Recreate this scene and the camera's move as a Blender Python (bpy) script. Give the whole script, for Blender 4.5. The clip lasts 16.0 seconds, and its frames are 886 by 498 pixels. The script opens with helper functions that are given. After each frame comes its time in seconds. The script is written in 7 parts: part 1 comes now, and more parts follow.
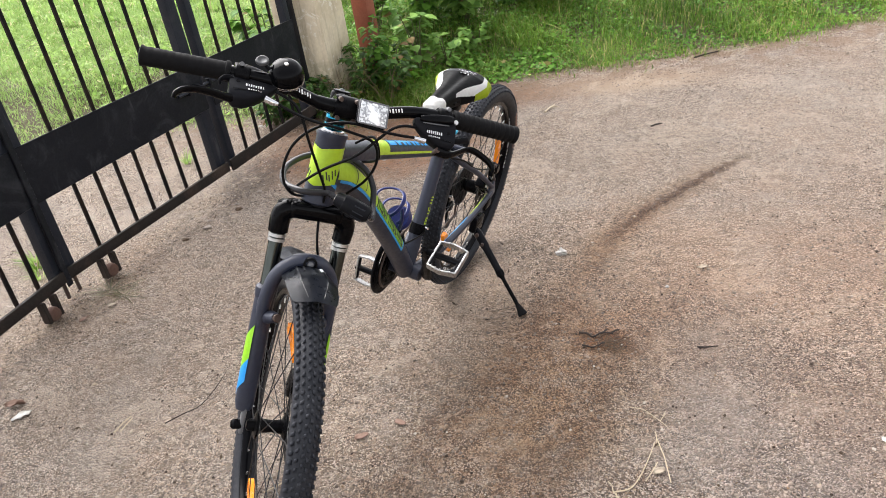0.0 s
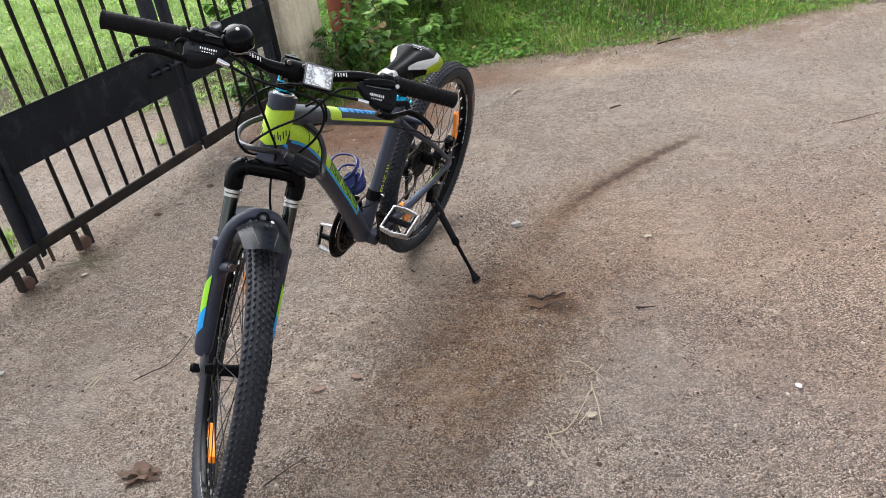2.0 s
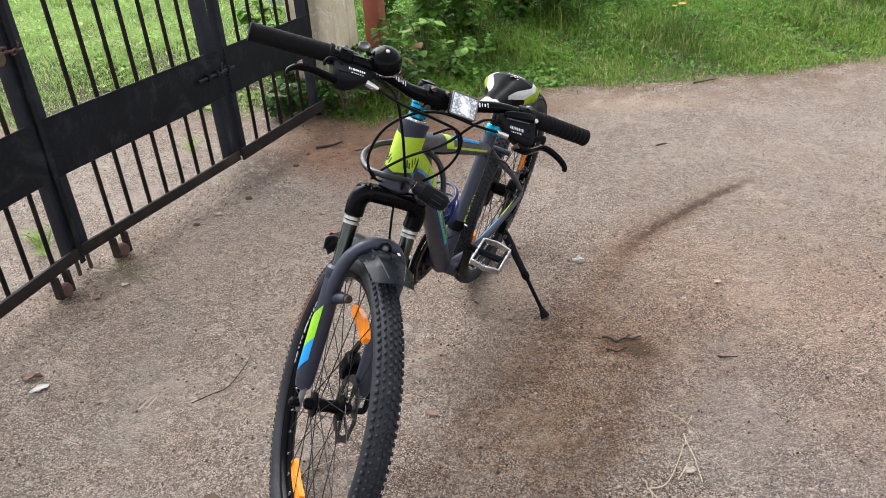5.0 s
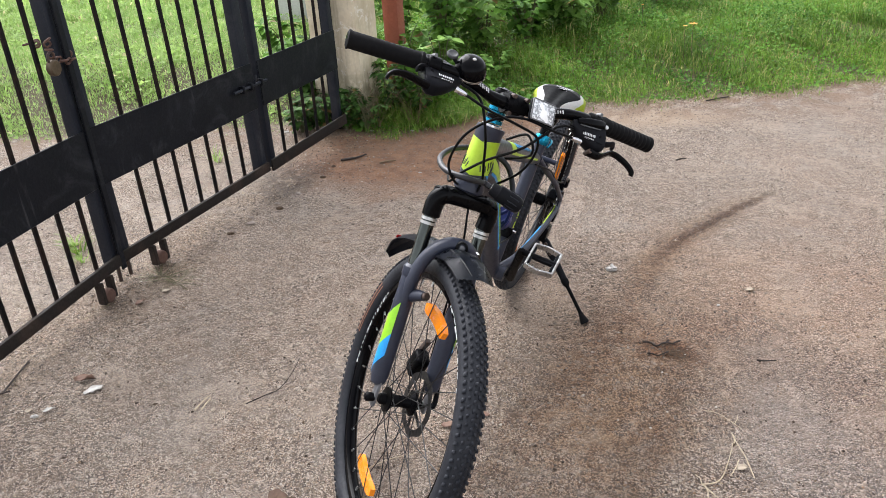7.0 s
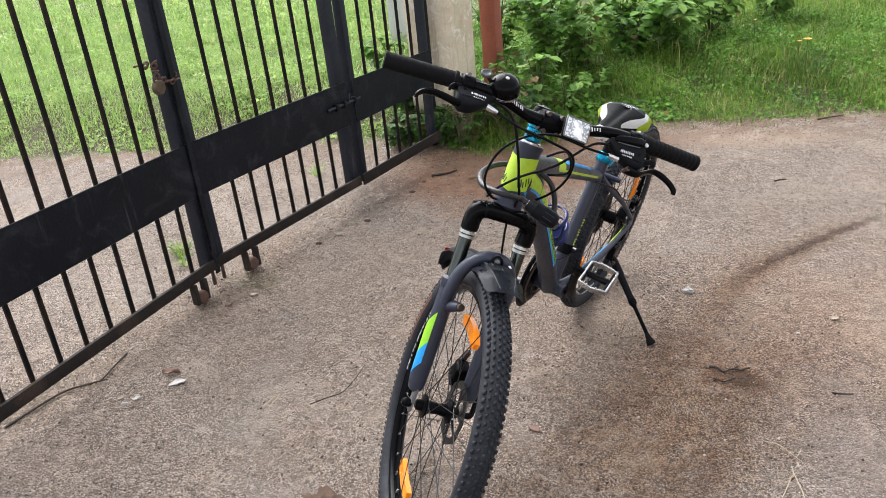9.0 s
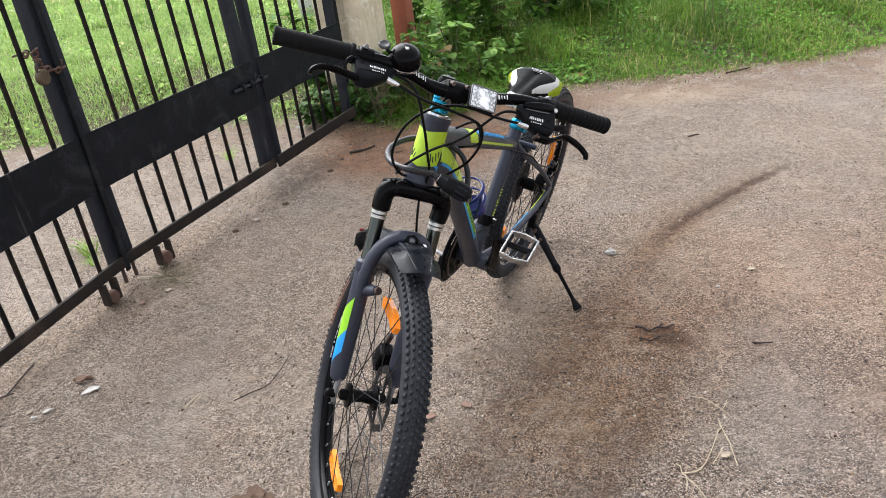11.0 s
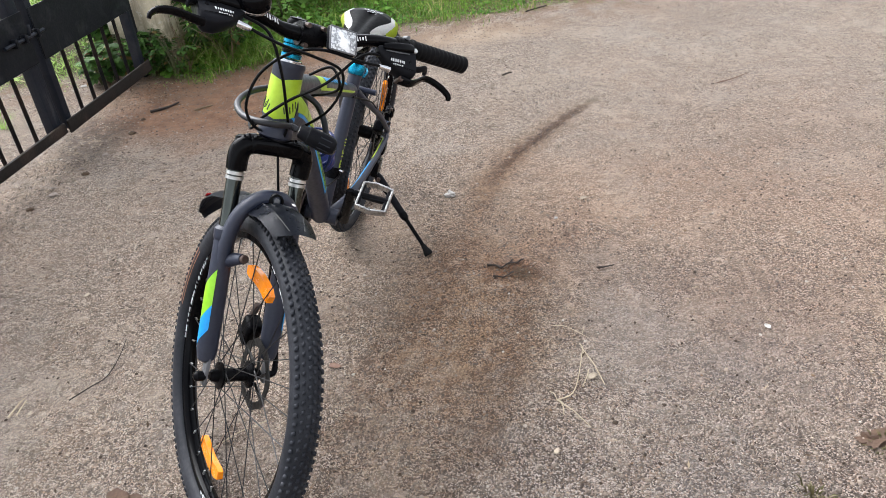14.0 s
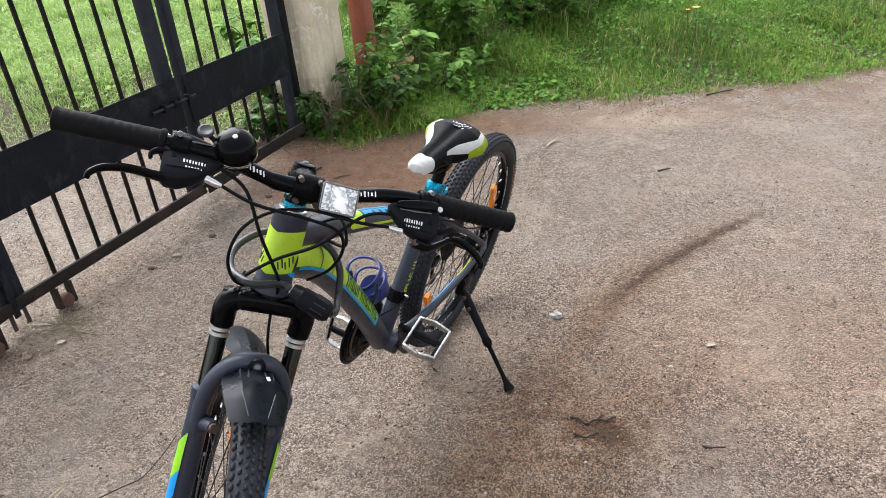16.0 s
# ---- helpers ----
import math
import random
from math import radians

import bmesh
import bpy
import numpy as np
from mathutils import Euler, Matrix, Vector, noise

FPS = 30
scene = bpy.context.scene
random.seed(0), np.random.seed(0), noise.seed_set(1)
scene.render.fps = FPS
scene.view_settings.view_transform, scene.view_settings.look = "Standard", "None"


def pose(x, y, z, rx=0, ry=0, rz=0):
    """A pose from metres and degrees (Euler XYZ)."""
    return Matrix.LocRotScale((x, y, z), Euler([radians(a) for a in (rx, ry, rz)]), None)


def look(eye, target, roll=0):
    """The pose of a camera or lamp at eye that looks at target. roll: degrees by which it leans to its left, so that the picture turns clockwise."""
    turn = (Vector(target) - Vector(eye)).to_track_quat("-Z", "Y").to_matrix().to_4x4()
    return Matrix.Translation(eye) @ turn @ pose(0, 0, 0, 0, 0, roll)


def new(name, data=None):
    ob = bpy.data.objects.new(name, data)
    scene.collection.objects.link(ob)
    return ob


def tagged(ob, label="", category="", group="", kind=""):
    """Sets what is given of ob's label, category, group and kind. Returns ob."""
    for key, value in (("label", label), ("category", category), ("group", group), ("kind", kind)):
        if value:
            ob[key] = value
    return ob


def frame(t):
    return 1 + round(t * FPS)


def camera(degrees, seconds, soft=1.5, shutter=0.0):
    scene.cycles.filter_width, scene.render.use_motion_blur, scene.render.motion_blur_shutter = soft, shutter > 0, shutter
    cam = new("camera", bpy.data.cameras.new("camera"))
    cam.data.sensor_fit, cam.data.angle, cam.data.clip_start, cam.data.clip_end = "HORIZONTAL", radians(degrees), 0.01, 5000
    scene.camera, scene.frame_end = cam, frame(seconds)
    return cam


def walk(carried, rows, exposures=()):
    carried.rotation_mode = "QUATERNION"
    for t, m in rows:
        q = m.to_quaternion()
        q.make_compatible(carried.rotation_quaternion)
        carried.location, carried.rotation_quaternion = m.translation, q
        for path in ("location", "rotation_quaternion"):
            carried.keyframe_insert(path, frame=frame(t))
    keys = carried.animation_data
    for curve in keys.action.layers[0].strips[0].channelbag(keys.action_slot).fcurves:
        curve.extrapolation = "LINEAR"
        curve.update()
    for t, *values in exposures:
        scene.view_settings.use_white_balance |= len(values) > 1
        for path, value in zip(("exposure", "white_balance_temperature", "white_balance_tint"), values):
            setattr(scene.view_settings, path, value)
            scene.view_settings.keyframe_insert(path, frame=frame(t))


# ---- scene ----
cam = camera(61.6, 16.0, soft=0.7)
PATH = [
    (0, (0.407, 0.307, 1.298), (0.072, 2.042, 0.359), -9.3),
    (0.5, (0.311, 0.173, 1.319), (0.182, 1.954, 0.419), -8.2),
    (1, (0.338, 0.166, 1.263), (0.422, 1.902, 0.272), -6.8),
    (1.5, (0.434, 0.204, 1.277), (0.339, 1.937, 0.285), -7.3),
    (2, (0.506, 0.171, 1.275), (0.212, 1.901, 0.314), -8.6),
    (2.5, (0.482, 0.146, 1.275), (0.115, 1.861, 0.314), -5.7),
    (3, (0.464, 0.158, 1.265), (0.157, 1.874, 0.285), -5.9),
    (3.5, (0.405, 0.145, 1.314), (0.035, 1.898, 0.426), -8.4),
    (3.7, (0.385, 0.138, 1.306), (0.06, 1.887, 0.394), -6.9),
    (5.8, (0.059, 0.268, 1.309), (-0.112, 2.034, 0.386), -3.1),
    (6, (0.029, 0.237, 1.31), (-0.097, 2.015, 0.404), -3.5),
    (6.5, (-0.005, 0.176, 1.315), (-0.125, 1.975, 0.45), -3.7),
    (7, (0.032, 0.137, 1.312), (-0.167, 1.921, 0.43), -3.2),
    (7.5, (0.185, 0.126, 1.292), (-0.093, 1.889, 0.389), -1.9),
    (8, (0.204, 0.126, 1.299), (-0.26, 1.869, 0.435), -5.1),
    (8.5, (0.183, 0.103, 1.309), (-0.404, 1.829, 0.485), -5.4),
    (9, (0.204, 0.119, 1.312), (-0.305, 1.871, 0.493), -5.5),
    (9.5, (0.232, 0.142, 1.304), (-0.186, 1.907, 0.46), -7.2),
    (9.7, (0.237, 0.165, 1.295), (-0.131, 1.921, 0.411), -6.5),
    (11.8, (0.199, 0.188, 1.301), (-0.062, 1.943, 0.378), -9.4),
    (12, (0.185, 0.194, 1.308), (0.001, 1.934, 0.339), -10.4),
    (12.5, (0.138, 0.243, 1.271), (0.222, 1.933, 0.204), -6.8),
    (13, (0.106, 0.222, 1.278), (0.192, 1.917, 0.211), -7.9),
    (13.5, (0.102, 0.215, 1.292), (0.266, 1.917, 0.249), -3.8),
    (14, (0.091, 0.246, 1.281), (0.265, 1.927, 0.211), -5.0),
    (14.5, (0.069, 0.254, 1.302), (0.135, 1.983, 0.290), -4.5),
    (15, (0.108, 0.289, 1.313), (0.077, 2.053, 0.370), -4.6),
    (15.5, (0.280, 0.418, 1.320), (0.015, 2.172, 0.396), -2.9),
    (16, (0.404, 0.590, 1.337), (0.085, 2.330, 0.402), -5.8),
]
walk(cam, [(t, look(eye, target, roll)) for t, eye, target, roll in PATH],
     [(0, 1.88, 6430, 12.0), (0.5, 1.85, 6390, 11.5), (1.0, 1.69, 6340, 10.5), (2.0, 1.63, 6140, 10.5), (3.7, 1.63, 6150, 10.5), (5.8, 1.73, 6200, 12.0), (9.7, 1.75, 6210, 12.0),
      (11.8, 1.73, 6250, 10.5), (13.0, 1.75, 6200, 10.5), (14.0, 1.76, 6120, 10.5), (16, 1.73, 6130, 10.5)])

# ---- world, sun, exposure: a bright overcast day ----
world = bpy.data.worlds.new("sky")
scene.world = world
world.use_nodes = True
wn = world.node_tree
sky = wn.nodes.new("ShaderNodeTexSky")
sky.sky_type, sky.sun_disc = "NISHITA", False
sky.sun_elevation, sky.sun_rotation = radians(51), radians(-41)
sky.air_density, sky.dust_density = 1.0, 3.0
cloud = wn.nodes.new("ShaderNodeHueSaturation")
cloud.inputs["Saturation"].default_value = 0.12
wn.links.new(sky.outputs[0], cloud.inputs["Color"])
wn.links.new(cloud.outputs[0], wn.nodes["Background"].inputs[0])
wn.nodes["Background"].inputs[1].default_value = 0.125
sun = new("sun", bpy.data.lights.new("sun", "SUN"))
sun.data.energy, sun.data.angle, sun.data.color = 1.5, radians(60), (1.0, 0.96, 0.91)
sun.matrix_world = look((-4.6, 5.2, 8.6), (0, 0, 0))

# ---- materials ----


def node(nt, kind, **values):
    nd = nt.nodes.new(kind)
    for key, value in values.items():
        nd.inputs[key.replace("_", " ")].default_value = value
    return nd


def rgb(c):
    return (*c, 1.0)


def mixed(nt, fac, a, b, blend="MIX"):
    """A colour mix of sockets or plain colours."""
    nd = nt.nodes.new("ShaderNodeMix")
    nd.data_type, nd.blend_type = "RGBA", blend
    for k, v in ((0, fac), (6, a), (7, b)):
        if isinstance(v, (int, float)):
            nd.inputs[k].default_value = v
        elif isinstance(v, tuple):
            nd.inputs[k].default_value = rgb(v)
        else:
            nt.links.new(v, nd.inputs[k])
    return nd.outputs[2]


def ranged(nt, v, a, b, c=0.0, d=1.0):
    nd = nt.nodes.new("ShaderNodeMapRange")
    nd.interpolation_type = "SMOOTHSTEP"
    nt.links.new(v, nd.inputs[0])
    for k, x in zip((1, 2, 3, 4), (a, b, c, d)):
        nd.inputs[k].default_value = x
    return nd.outputs[0]


def calc(nt, op, a, b=0.0):
    nd = nt.nodes.new("ShaderNodeMath")
    nd.operation = op
    for k, v in ((0, a), (1, b)):
        if isinstance(v, (int, float)):
            nd.inputs[k].default_value = v
        else:
            nt.links.new(v, nd.inputs[k])
    return nd.outputs[0]


def grain(nt, coord, scale, detail=4.0, rough=0.6, distort=0.0):
    nd = node(nt, "ShaderNodeTexNoise", Scale=scale, Detail=detail, Roughness=rough, Distortion=distort)
    nt.links.new(coord, nd.inputs["Vector"])
    return nd.outputs["Fac"]


def bumped(nt, height, strength, distance, shader):
    nd = node(nt, "ShaderNodeBump", Strength=strength, Distance=distance)
    nt.links.new(height, nd.inputs["Height"])
    nt.links.new(nd.outputs[0], shader.inputs["Normal"])


def surface(name, base, worn, rough=0.5, metal=0.0, coarse=8.0, fine=120.0, dirt=0.5, bump=0.15, rough_spread=0.12, coat=0.0, spec=0.5):
    """A procedural surface with wear at two scales."""
    m = bpy.data.materials.new(name)
    m.use_nodes = True
    nt = m.node_tree
    s = nt.nodes["Principled BSDF"]
    at = nt.nodes.new("ShaderNodeTexCoord").outputs["Object"]
    big, small = grain(nt, at, coarse, 5), grain(nt, at, fine, 3)
    fac = calc(nt, "MULTIPLY", ranged(nt, big, 0.42, 0.75), dirt)
    col = mixed(nt, fac, base, worn)
    col = mixed(nt, ranged(nt, small, 0.3, 0.8, 0.0, 0.35), col, tuple(0.62 * c for c in base))
    nt.links.new(col, s.inputs["Base Color"])
    s.inputs["Metallic"].default_value = metal
    nt.links.new(ranged(nt, calc(nt, "ADD", calc(nt, "MULTIPLY", big, 0.6), calc(nt, "MULTIPLY", small, 0.4)), 0.3, 0.7, max(0.03, rough - rough_spread), min(1.0, rough + rough_spread)), s.inputs["Roughness"])
    s.inputs["Coat Weight"].default_value = coat
    s.inputs["Specular IOR Level"].default_value = spec
    s.inputs["Coat Roughness"].default_value = 0.15
    bumped(nt, small, bump, 0.002, s)
    return m


def leafy(name, dark, light, dry, dry_part=0.08, glow=0.35):
    """Leaves or blades: each island its own green, some dry, light passing through."""
    m = bpy.data.materials.new(name)
    m.use_nodes = True
    nt = m.node_tree
    s = nt.nodes["Principled BSDF"]
    pick = nt.nodes.new("ShaderNodeNewGeometry").outputs["Random Per Island"]
    at = nt.nodes.new("ShaderNodeTexCoord").outputs["Object"]
    patch = grain(nt, at, 1.4, 3)
    f = calc(nt, "ADD", calc(nt, "MULTIPLY", pick, 0.65), calc(nt, "MULTIPLY", ranged(nt, patch, 0.3, 0.7), 0.35))
    col = mixed(nt, f, dark, light)
    col = mixed(nt, ranged(nt, pick, 1.0 - dry_part, 1.0 - dry_part + 0.01), col, dry)
    nt.links.new(col, s.inputs["Base Color"])
    s.inputs["Roughness"].default_value = 0.6
    s.inputs["Specular IOR Level"].default_value = 0.18
    t = nt.nodes.new("ShaderNodeBsdfTranslucent")
    nt.links.new(col, t.inputs["Color"])
    add = nt.nodes.new("ShaderNodeMixShader")
    add.inputs[0].default_value = glow
    nt.links.new(s.outputs[0], add.inputs[1])
    nt.links.new(t.outputs[0], add.inputs[2])
    nt.links.new(add.outputs[0], nt.nodes["Material Output"].inputs["Surface"])
    return m


def ground_material():
    """Old bitumen with pale chippings, soil drifts, damp streaks; soil under the grass."""
    m = bpy.data.materials.new("worn_asphalt_and_soil")
    m.use_nodes = True
    nt = m.node_tree
    s = nt.nodes["Principled BSDF"]
    at = nt.nodes.new("ShaderNodeTexCoord").outputs["Object"]
    xyz = nt.nodes.new("ShaderNodeSeparateXYZ")
    nt.links.new(at, xyz.inputs[0])
    x, y = xyz.outputs[0], xyz.outputs[1]
    wob = calc(nt, "SUBTRACT", grain(nt, at, 2.2, 5, 0.65), 0.5)

    def oval(cx, cy, rx, ry, soft=0.6, wobble=1.3):
        dx = calc(nt, "DIVIDE", calc(nt, "SUBTRACT", x, cx), rx)
        dy = calc(nt, "DIVIDE", calc(nt, "SUBTRACT", y, cy), ry)
        d = calc(nt, "SQRT", calc(nt, "ADD", calc(nt, "MULTIPLY", dx, dx), calc(nt, "MULTIPLY", dy, dy)))
        return ranged(nt, calc(nt, "ADD", d, calc(nt, "MULTIPLY", wob, wobble)), 1.0 + soft, 1.0 - soft)

    # chippings: each cell its own tone
    cells = node(nt, "ShaderNodeTexVoronoi", Scale=185.0, Randomness=1.0)
    nt.links.new(at, cells.inputs["Vector"])
    tone = nt.nodes.new("ShaderNodeSeparateColor")
    nt.links.new(cells.outputs["Color"], tone.inputs[0])
    fine = node(nt, "ShaderNodeTexVoronoi", Scale=400.0)
    nt.links.new(at, fine.inputs["Vector"])
    ftone = nt.nodes.new("ShaderNodeSeparateColor")
    nt.links.new(fine.outputs["Color"], ftone.inputs[0])
    patch = grain(nt, at, 0.9, 6, 0.6)
    mid = grain(nt, at, 7.0, 6, 0.65)
    grit = grain(nt, at, 60.0, 4, 0.7)
    col = mixed(nt, ranged(nt, patch, 0.38, 0.62), (0.205, 0.162, 0.127), (0.219, 0.154, 0.106))
    col = mixed(nt, ranged(nt, mid, 0.40, 0.62, 0.0, 0.85), col, (0.1442, 0.1058, 0.0768))
    col = mixed(nt, ranged(nt, grain(nt, at, 2.6, 5, 0.7), 0.5, 0.72, 0.0, 0.5), col, (0.2884, 0.2285, 0.1803))
    # stones over the base
    col = mixed(nt, ranged(nt, tone.outputs[0], 0.64, 0.68, 0.0, 0.86), col, mixed(nt, tone.outputs[1], (0.42, 0.35, 0.293), (0.3028, 0.2046, 0.1402)))
    col = mixed(nt, ranged(nt, tone.outputs[2], 0.66, 0.70, 0.0, 0.86), col, (0.06128, 0.04639, 0.03673))
    col = mixed(nt, ranged(nt, ftone.outputs[0], 0.70, 0.74, 0.0, 0.86), col, (0.455, 0.39, 0.335))
    col = mixed(nt, ranged(nt, ftone.outputs[1], 0.70, 0.74, 0.0, 0.86), col, (0.04326, 0.03274, 0.02671))
    # broad stains: damp grey-brown areas and darker worn tracks
    stain = ranged(nt, grain(nt, at, 1.7, 7, 0.68, 0.6), 0.46, 0.62)
    col = mixed(nt, calc(nt, "MULTIPLY", stain, 0.26), col, (0.125, 0.098, 0.078))
    clouds = ranged(nt, grain(nt, at, 5.2, 6, 0.7, 0.4), 0.5, 0.66)
    col = mixed(nt, calc(nt, "MULTIPLY", clouds, 0.22), col, (0.135, 0.103, 0.08))
    pink = ranged(nt, grain(nt, at, 1.3, 6, 0.7, 0.8), 0.48, 0.60)
    col = mixed(nt, calc(nt, "MULTIPLY", pink, 0.16), col, (0.275, 0.190, 0.135))
    cool = ranged(nt, grain(nt, at, 1.9, 6, 0.7, 0.6), 0.5, 0.62)
    col = mixed(nt, calc(nt, "MULTIPLY", cool, 0.34), col, (0.235, 0.21, 0.188))
    dust = ranged(nt, grain(nt, at, 3.4, 7, 0.72, 0.6), 0.5, 0.62)
    col = mixed(nt, calc(nt, "MULTIPLY", dust, 0.32), col, (0.345, 0.28, 0.225))
    gravel = grain(nt, at, 26.0, 6, 0.75)
    col = mixed(nt, ranged(nt, gravel, 0.53, 0.66, 0.0, 0.6), col, (0.105, 0.078, 0.06))
    col = mixed(nt, ranged(nt, gravel, 0.46, 0.34, 0.0, 0.5), col, (0.40, 0.335, 0.28))
    crumbs = ranged(nt, grain(nt, at, 75.0, 3, 0.6), 0.66, 0.72, 0.0, 0.8)
    col = mixed(nt, crumbs, col, (0.06, 0.045, 0.036))
    col = mixed(nt, 1.0, col, (1.365, 1.345, 1.302), "MULTIPLY")
    # soil drifts
    soil = oval(-0.60, 4.00, 0.56, 0.56, 0.35, 1.0)
    soil2 = oval(-0.35, 4.5, 0.75, 0.24, 0.5, 1.0)
    col = mixed(nt, calc(nt, "MULTIPLY", calc(nt, "MAXIMUM", soil, soil2), 0.88), col, mixed(nt, ranged(nt, grain(nt, at, 14.0, 6, 0.7), 0.38, 0.62), (0.178, 0.082, 0.038), (0.280, 0.137, 0.066)))
    sand = oval(0.84, 4.54, 0.40, 0.17, 0.6, 0.9)
    col = mixed(nt, calc(nt, "MULTIPLY", sand, 0.75), col, (0.46, 0.345, 0.245))
    silt = oval(-1.13, 3.60, 0.13, 0.26, 0.6, 1.2)
    col = mixed(nt, calc(nt, "MULTIPLY", silt, ranged(nt, grain(nt, at, 18.0, 6, 0.7), 0.36, 0.58, 0.2, 0.85)), col, (0.085, 0.060, 0.044))
    # the brown trail that goes on from the streak, dark along both its sides
    across = calc(nt, "SUBTRACT", calc(nt, "MULTIPLY", calc(nt, "SUBTRACT", x, 0.30), 0.885), calc(nt, "MULTIPLY", calc(nt, "SUBTRACT", y, 1.875), 0.466))
    across = calc(nt, "ADD", across, calc(nt, "ADD", calc(nt, "MULTIPLY", wob, 0.30), calc(nt, "MULTIPLY", calc(nt, "SUBTRACT", grain(nt, at, 11.0, 5, 0.7), 0.5), 0.22)))
    along = calc(nt, "ADD", calc(nt, "MULTIPLY", calc(nt, "SUBTRACT", x, 0.30), 0.466), calc(nt, "MULTIPLY", calc(nt, "SUBTRACT", y, 1.875), 0.885))
    ends = calc(nt, "MULTIPLY", ranged(nt, along, -1.1, -0.35), ranged(nt, along, 0.75, 0.25))
    aside = calc(nt, "ABSOLUTE", across)
    speck = ranged(nt, grain(nt, at, 16.0, 6, 0.7), 0.35, 0.6, 0.35, 1.0)
    trail = calc(nt, "MULTIPLY", calc(nt, "MULTIPLY", ranged(nt, aside, 0.30, 0.02), ends), speck)
    col = mixed(nt, calc(nt, "MULTIPLY", trail, 0.75), col, (0.80, 0.66, 0.525), "MULTIPLY")
    rims = calc(nt, "MULTIPLY", calc(nt, "MULTIPLY", ranged(nt, calc(nt, "ABSOLUTE", calc(nt, "SUBTRACT", aside, 0.15)), 0.11, 0.01), ends), speck)
    col = mixed(nt, calc(nt, "MULTIPLY", rims, 0.65), col, (0.58, 0.49, 0.41), "MULTIPLY")
    litter = oval(0.49, 2.07, 0.06, 0.04, 0.6, 1.0)
    col = mixed(nt, calc(nt, "MULTIPLY", litter, 1.0), col, (0.82, 0.72, 0.60), "MULTIPLY")
    gateline = calc(nt, "ABSOLUTE", calc(nt, "ADD", calc(nt, "SUBTRACT", calc(nt, "ADD", x, 1.36), calc(nt, "MULTIPLY", calc(nt, "SUBTRACT", y, 2.7), 0.26)), calc(nt, "MULTIPLY", wob, 0.3)))
    swept = calc(nt, "MULTIPLY", calc(nt, "MULTIPLY", ranged(nt, gateline, 0.22, 0.03), speck), calc(nt, "MULTIPLY", ranged(nt, y, 0.2, 0.9), ranged(nt, y, 4.7, 4.2)))
    col = mixed(nt, calc(nt, "MULTIPLY", swept, 0.8), col, (0.68, 0.62, 0.54), "MULTIPLY")
    rusty = oval(0.55, 2.35, 0.55, 0.40, 0.9, 2.2)
    col = mixed(nt, calc(nt, "MULTIPLY", rusty, 0.8), col, (1.0, 0.90, 0.81), "MULTIPLY")
    pale = oval(1.9, 3.4, 0.9, 1.3, 0.8, 1.5)
    col = mixed(nt, calc(nt, "MULTIPLY", pale, 0.2), col, (0.3028, 0.2455, 0.207))
    olive = oval(0.36, 1.86, 0.26, 0.34, 0.9, 2.4)
    col = mixed(nt, calc(nt, "MULTIPLY", calc(nt, "MULTIPLY", olive, speck), 0.7), col, (0.88, 0.76, 0.57), "MULTIPLY")
    grey = oval(0.72, 1.72, 0.55, 0.5, 0.9, 2.4)
    col = mixed(nt, calc(nt, "MULTIPLY", grey, 1.0), col, (0.86, 0.88, 0.93), "MULTIPLY")
    near = oval(0.1, 0.9, 1.6, 0.55, 0.7, 1.0)
    col = mixed(nt, calc(nt, "MULTIPLY", near, 1.0), col, (0.86, 0.89, 0.945), "MULTIPLY")
    brown = oval(1.75, 1.9, 1.0, 1.1, 0.8, 1.8)
    col = mixed(nt, calc(nt, "MULTIPLY", brown, 0.8), col, (0.93, 0.82, 0.75), "MULTIPLY")
    rot = oval(0.478, 2.085, 0.075, 0.045, 0.7, 1.0)
    col = mixed(nt, calc(nt, "MULTIPLY", calc(nt, "MULTIPLY", rot, speck), 1.0), col, (0.66, 0.53, 0.42), "MULTIPLY")
    # the curved streak that a dripping wheel left
    cx, cy, cr = STREAK
    dx, dy = calc(nt, "SUBTRACT", x, cx), calc(nt, "SUBTRACT", y, cy)
    d = calc(nt, "SQRT", calc(nt, "ADD", calc(nt, "MULTIPLY", dx, dx), calc(nt, "MULTIPLY", dy, dy)))
    off = calc(nt, "ADD", calc(nt, "SUBTRACT", d, cr), calc(nt, "MULTIPLY", wob, 0.06))
    rag = calc(nt, "MULTIPLY", calc(nt, "SUBTRACT", grain(nt, at, 28.0, 5, 0.7), 0.5), 0.075)
    core = ranged(nt, calc(nt, "ABSOLUTE", calc(nt, "ADD", off, rag)), 0.040, 0.006)
    run = calc(nt, "MULTIPLY", calc(nt, "MULTIPLY", ranged(nt, x, 0.46, 0.70), ranged(nt, x, 1.24, 1.05)), ranged(nt, y, 1.6, 2.2))
    streak = calc(nt, "MULTIPLY", core, run)
    halo = calc(nt, "MULTIPLY", calc(nt, "MULTIPLY", ranged(nt, calc(nt, "ABSOLUTE", off), 0.11, 0.02), ranged(nt, x, 0.36, 0.5)), calc(nt, "MULTIPLY", ranged(nt, x, 1.2, 0.75), ranged(nt, y, 1.6, 2.2)))
    col = mixed(nt, calc(nt, "MULTIPLY", halo, 1.0), col, (0.74, 0.63, 0.52), "MULTIPLY")
    col = mixed(nt, calc(nt, "MULTIPLY", streak, 1.0), col, (0.38, 0.31, 0.25), "MULTIPLY")
    # soil under the verge
    off_x = calc(nt, "DIVIDE", calc(nt, "ADD", x, 0.72), 0.42)
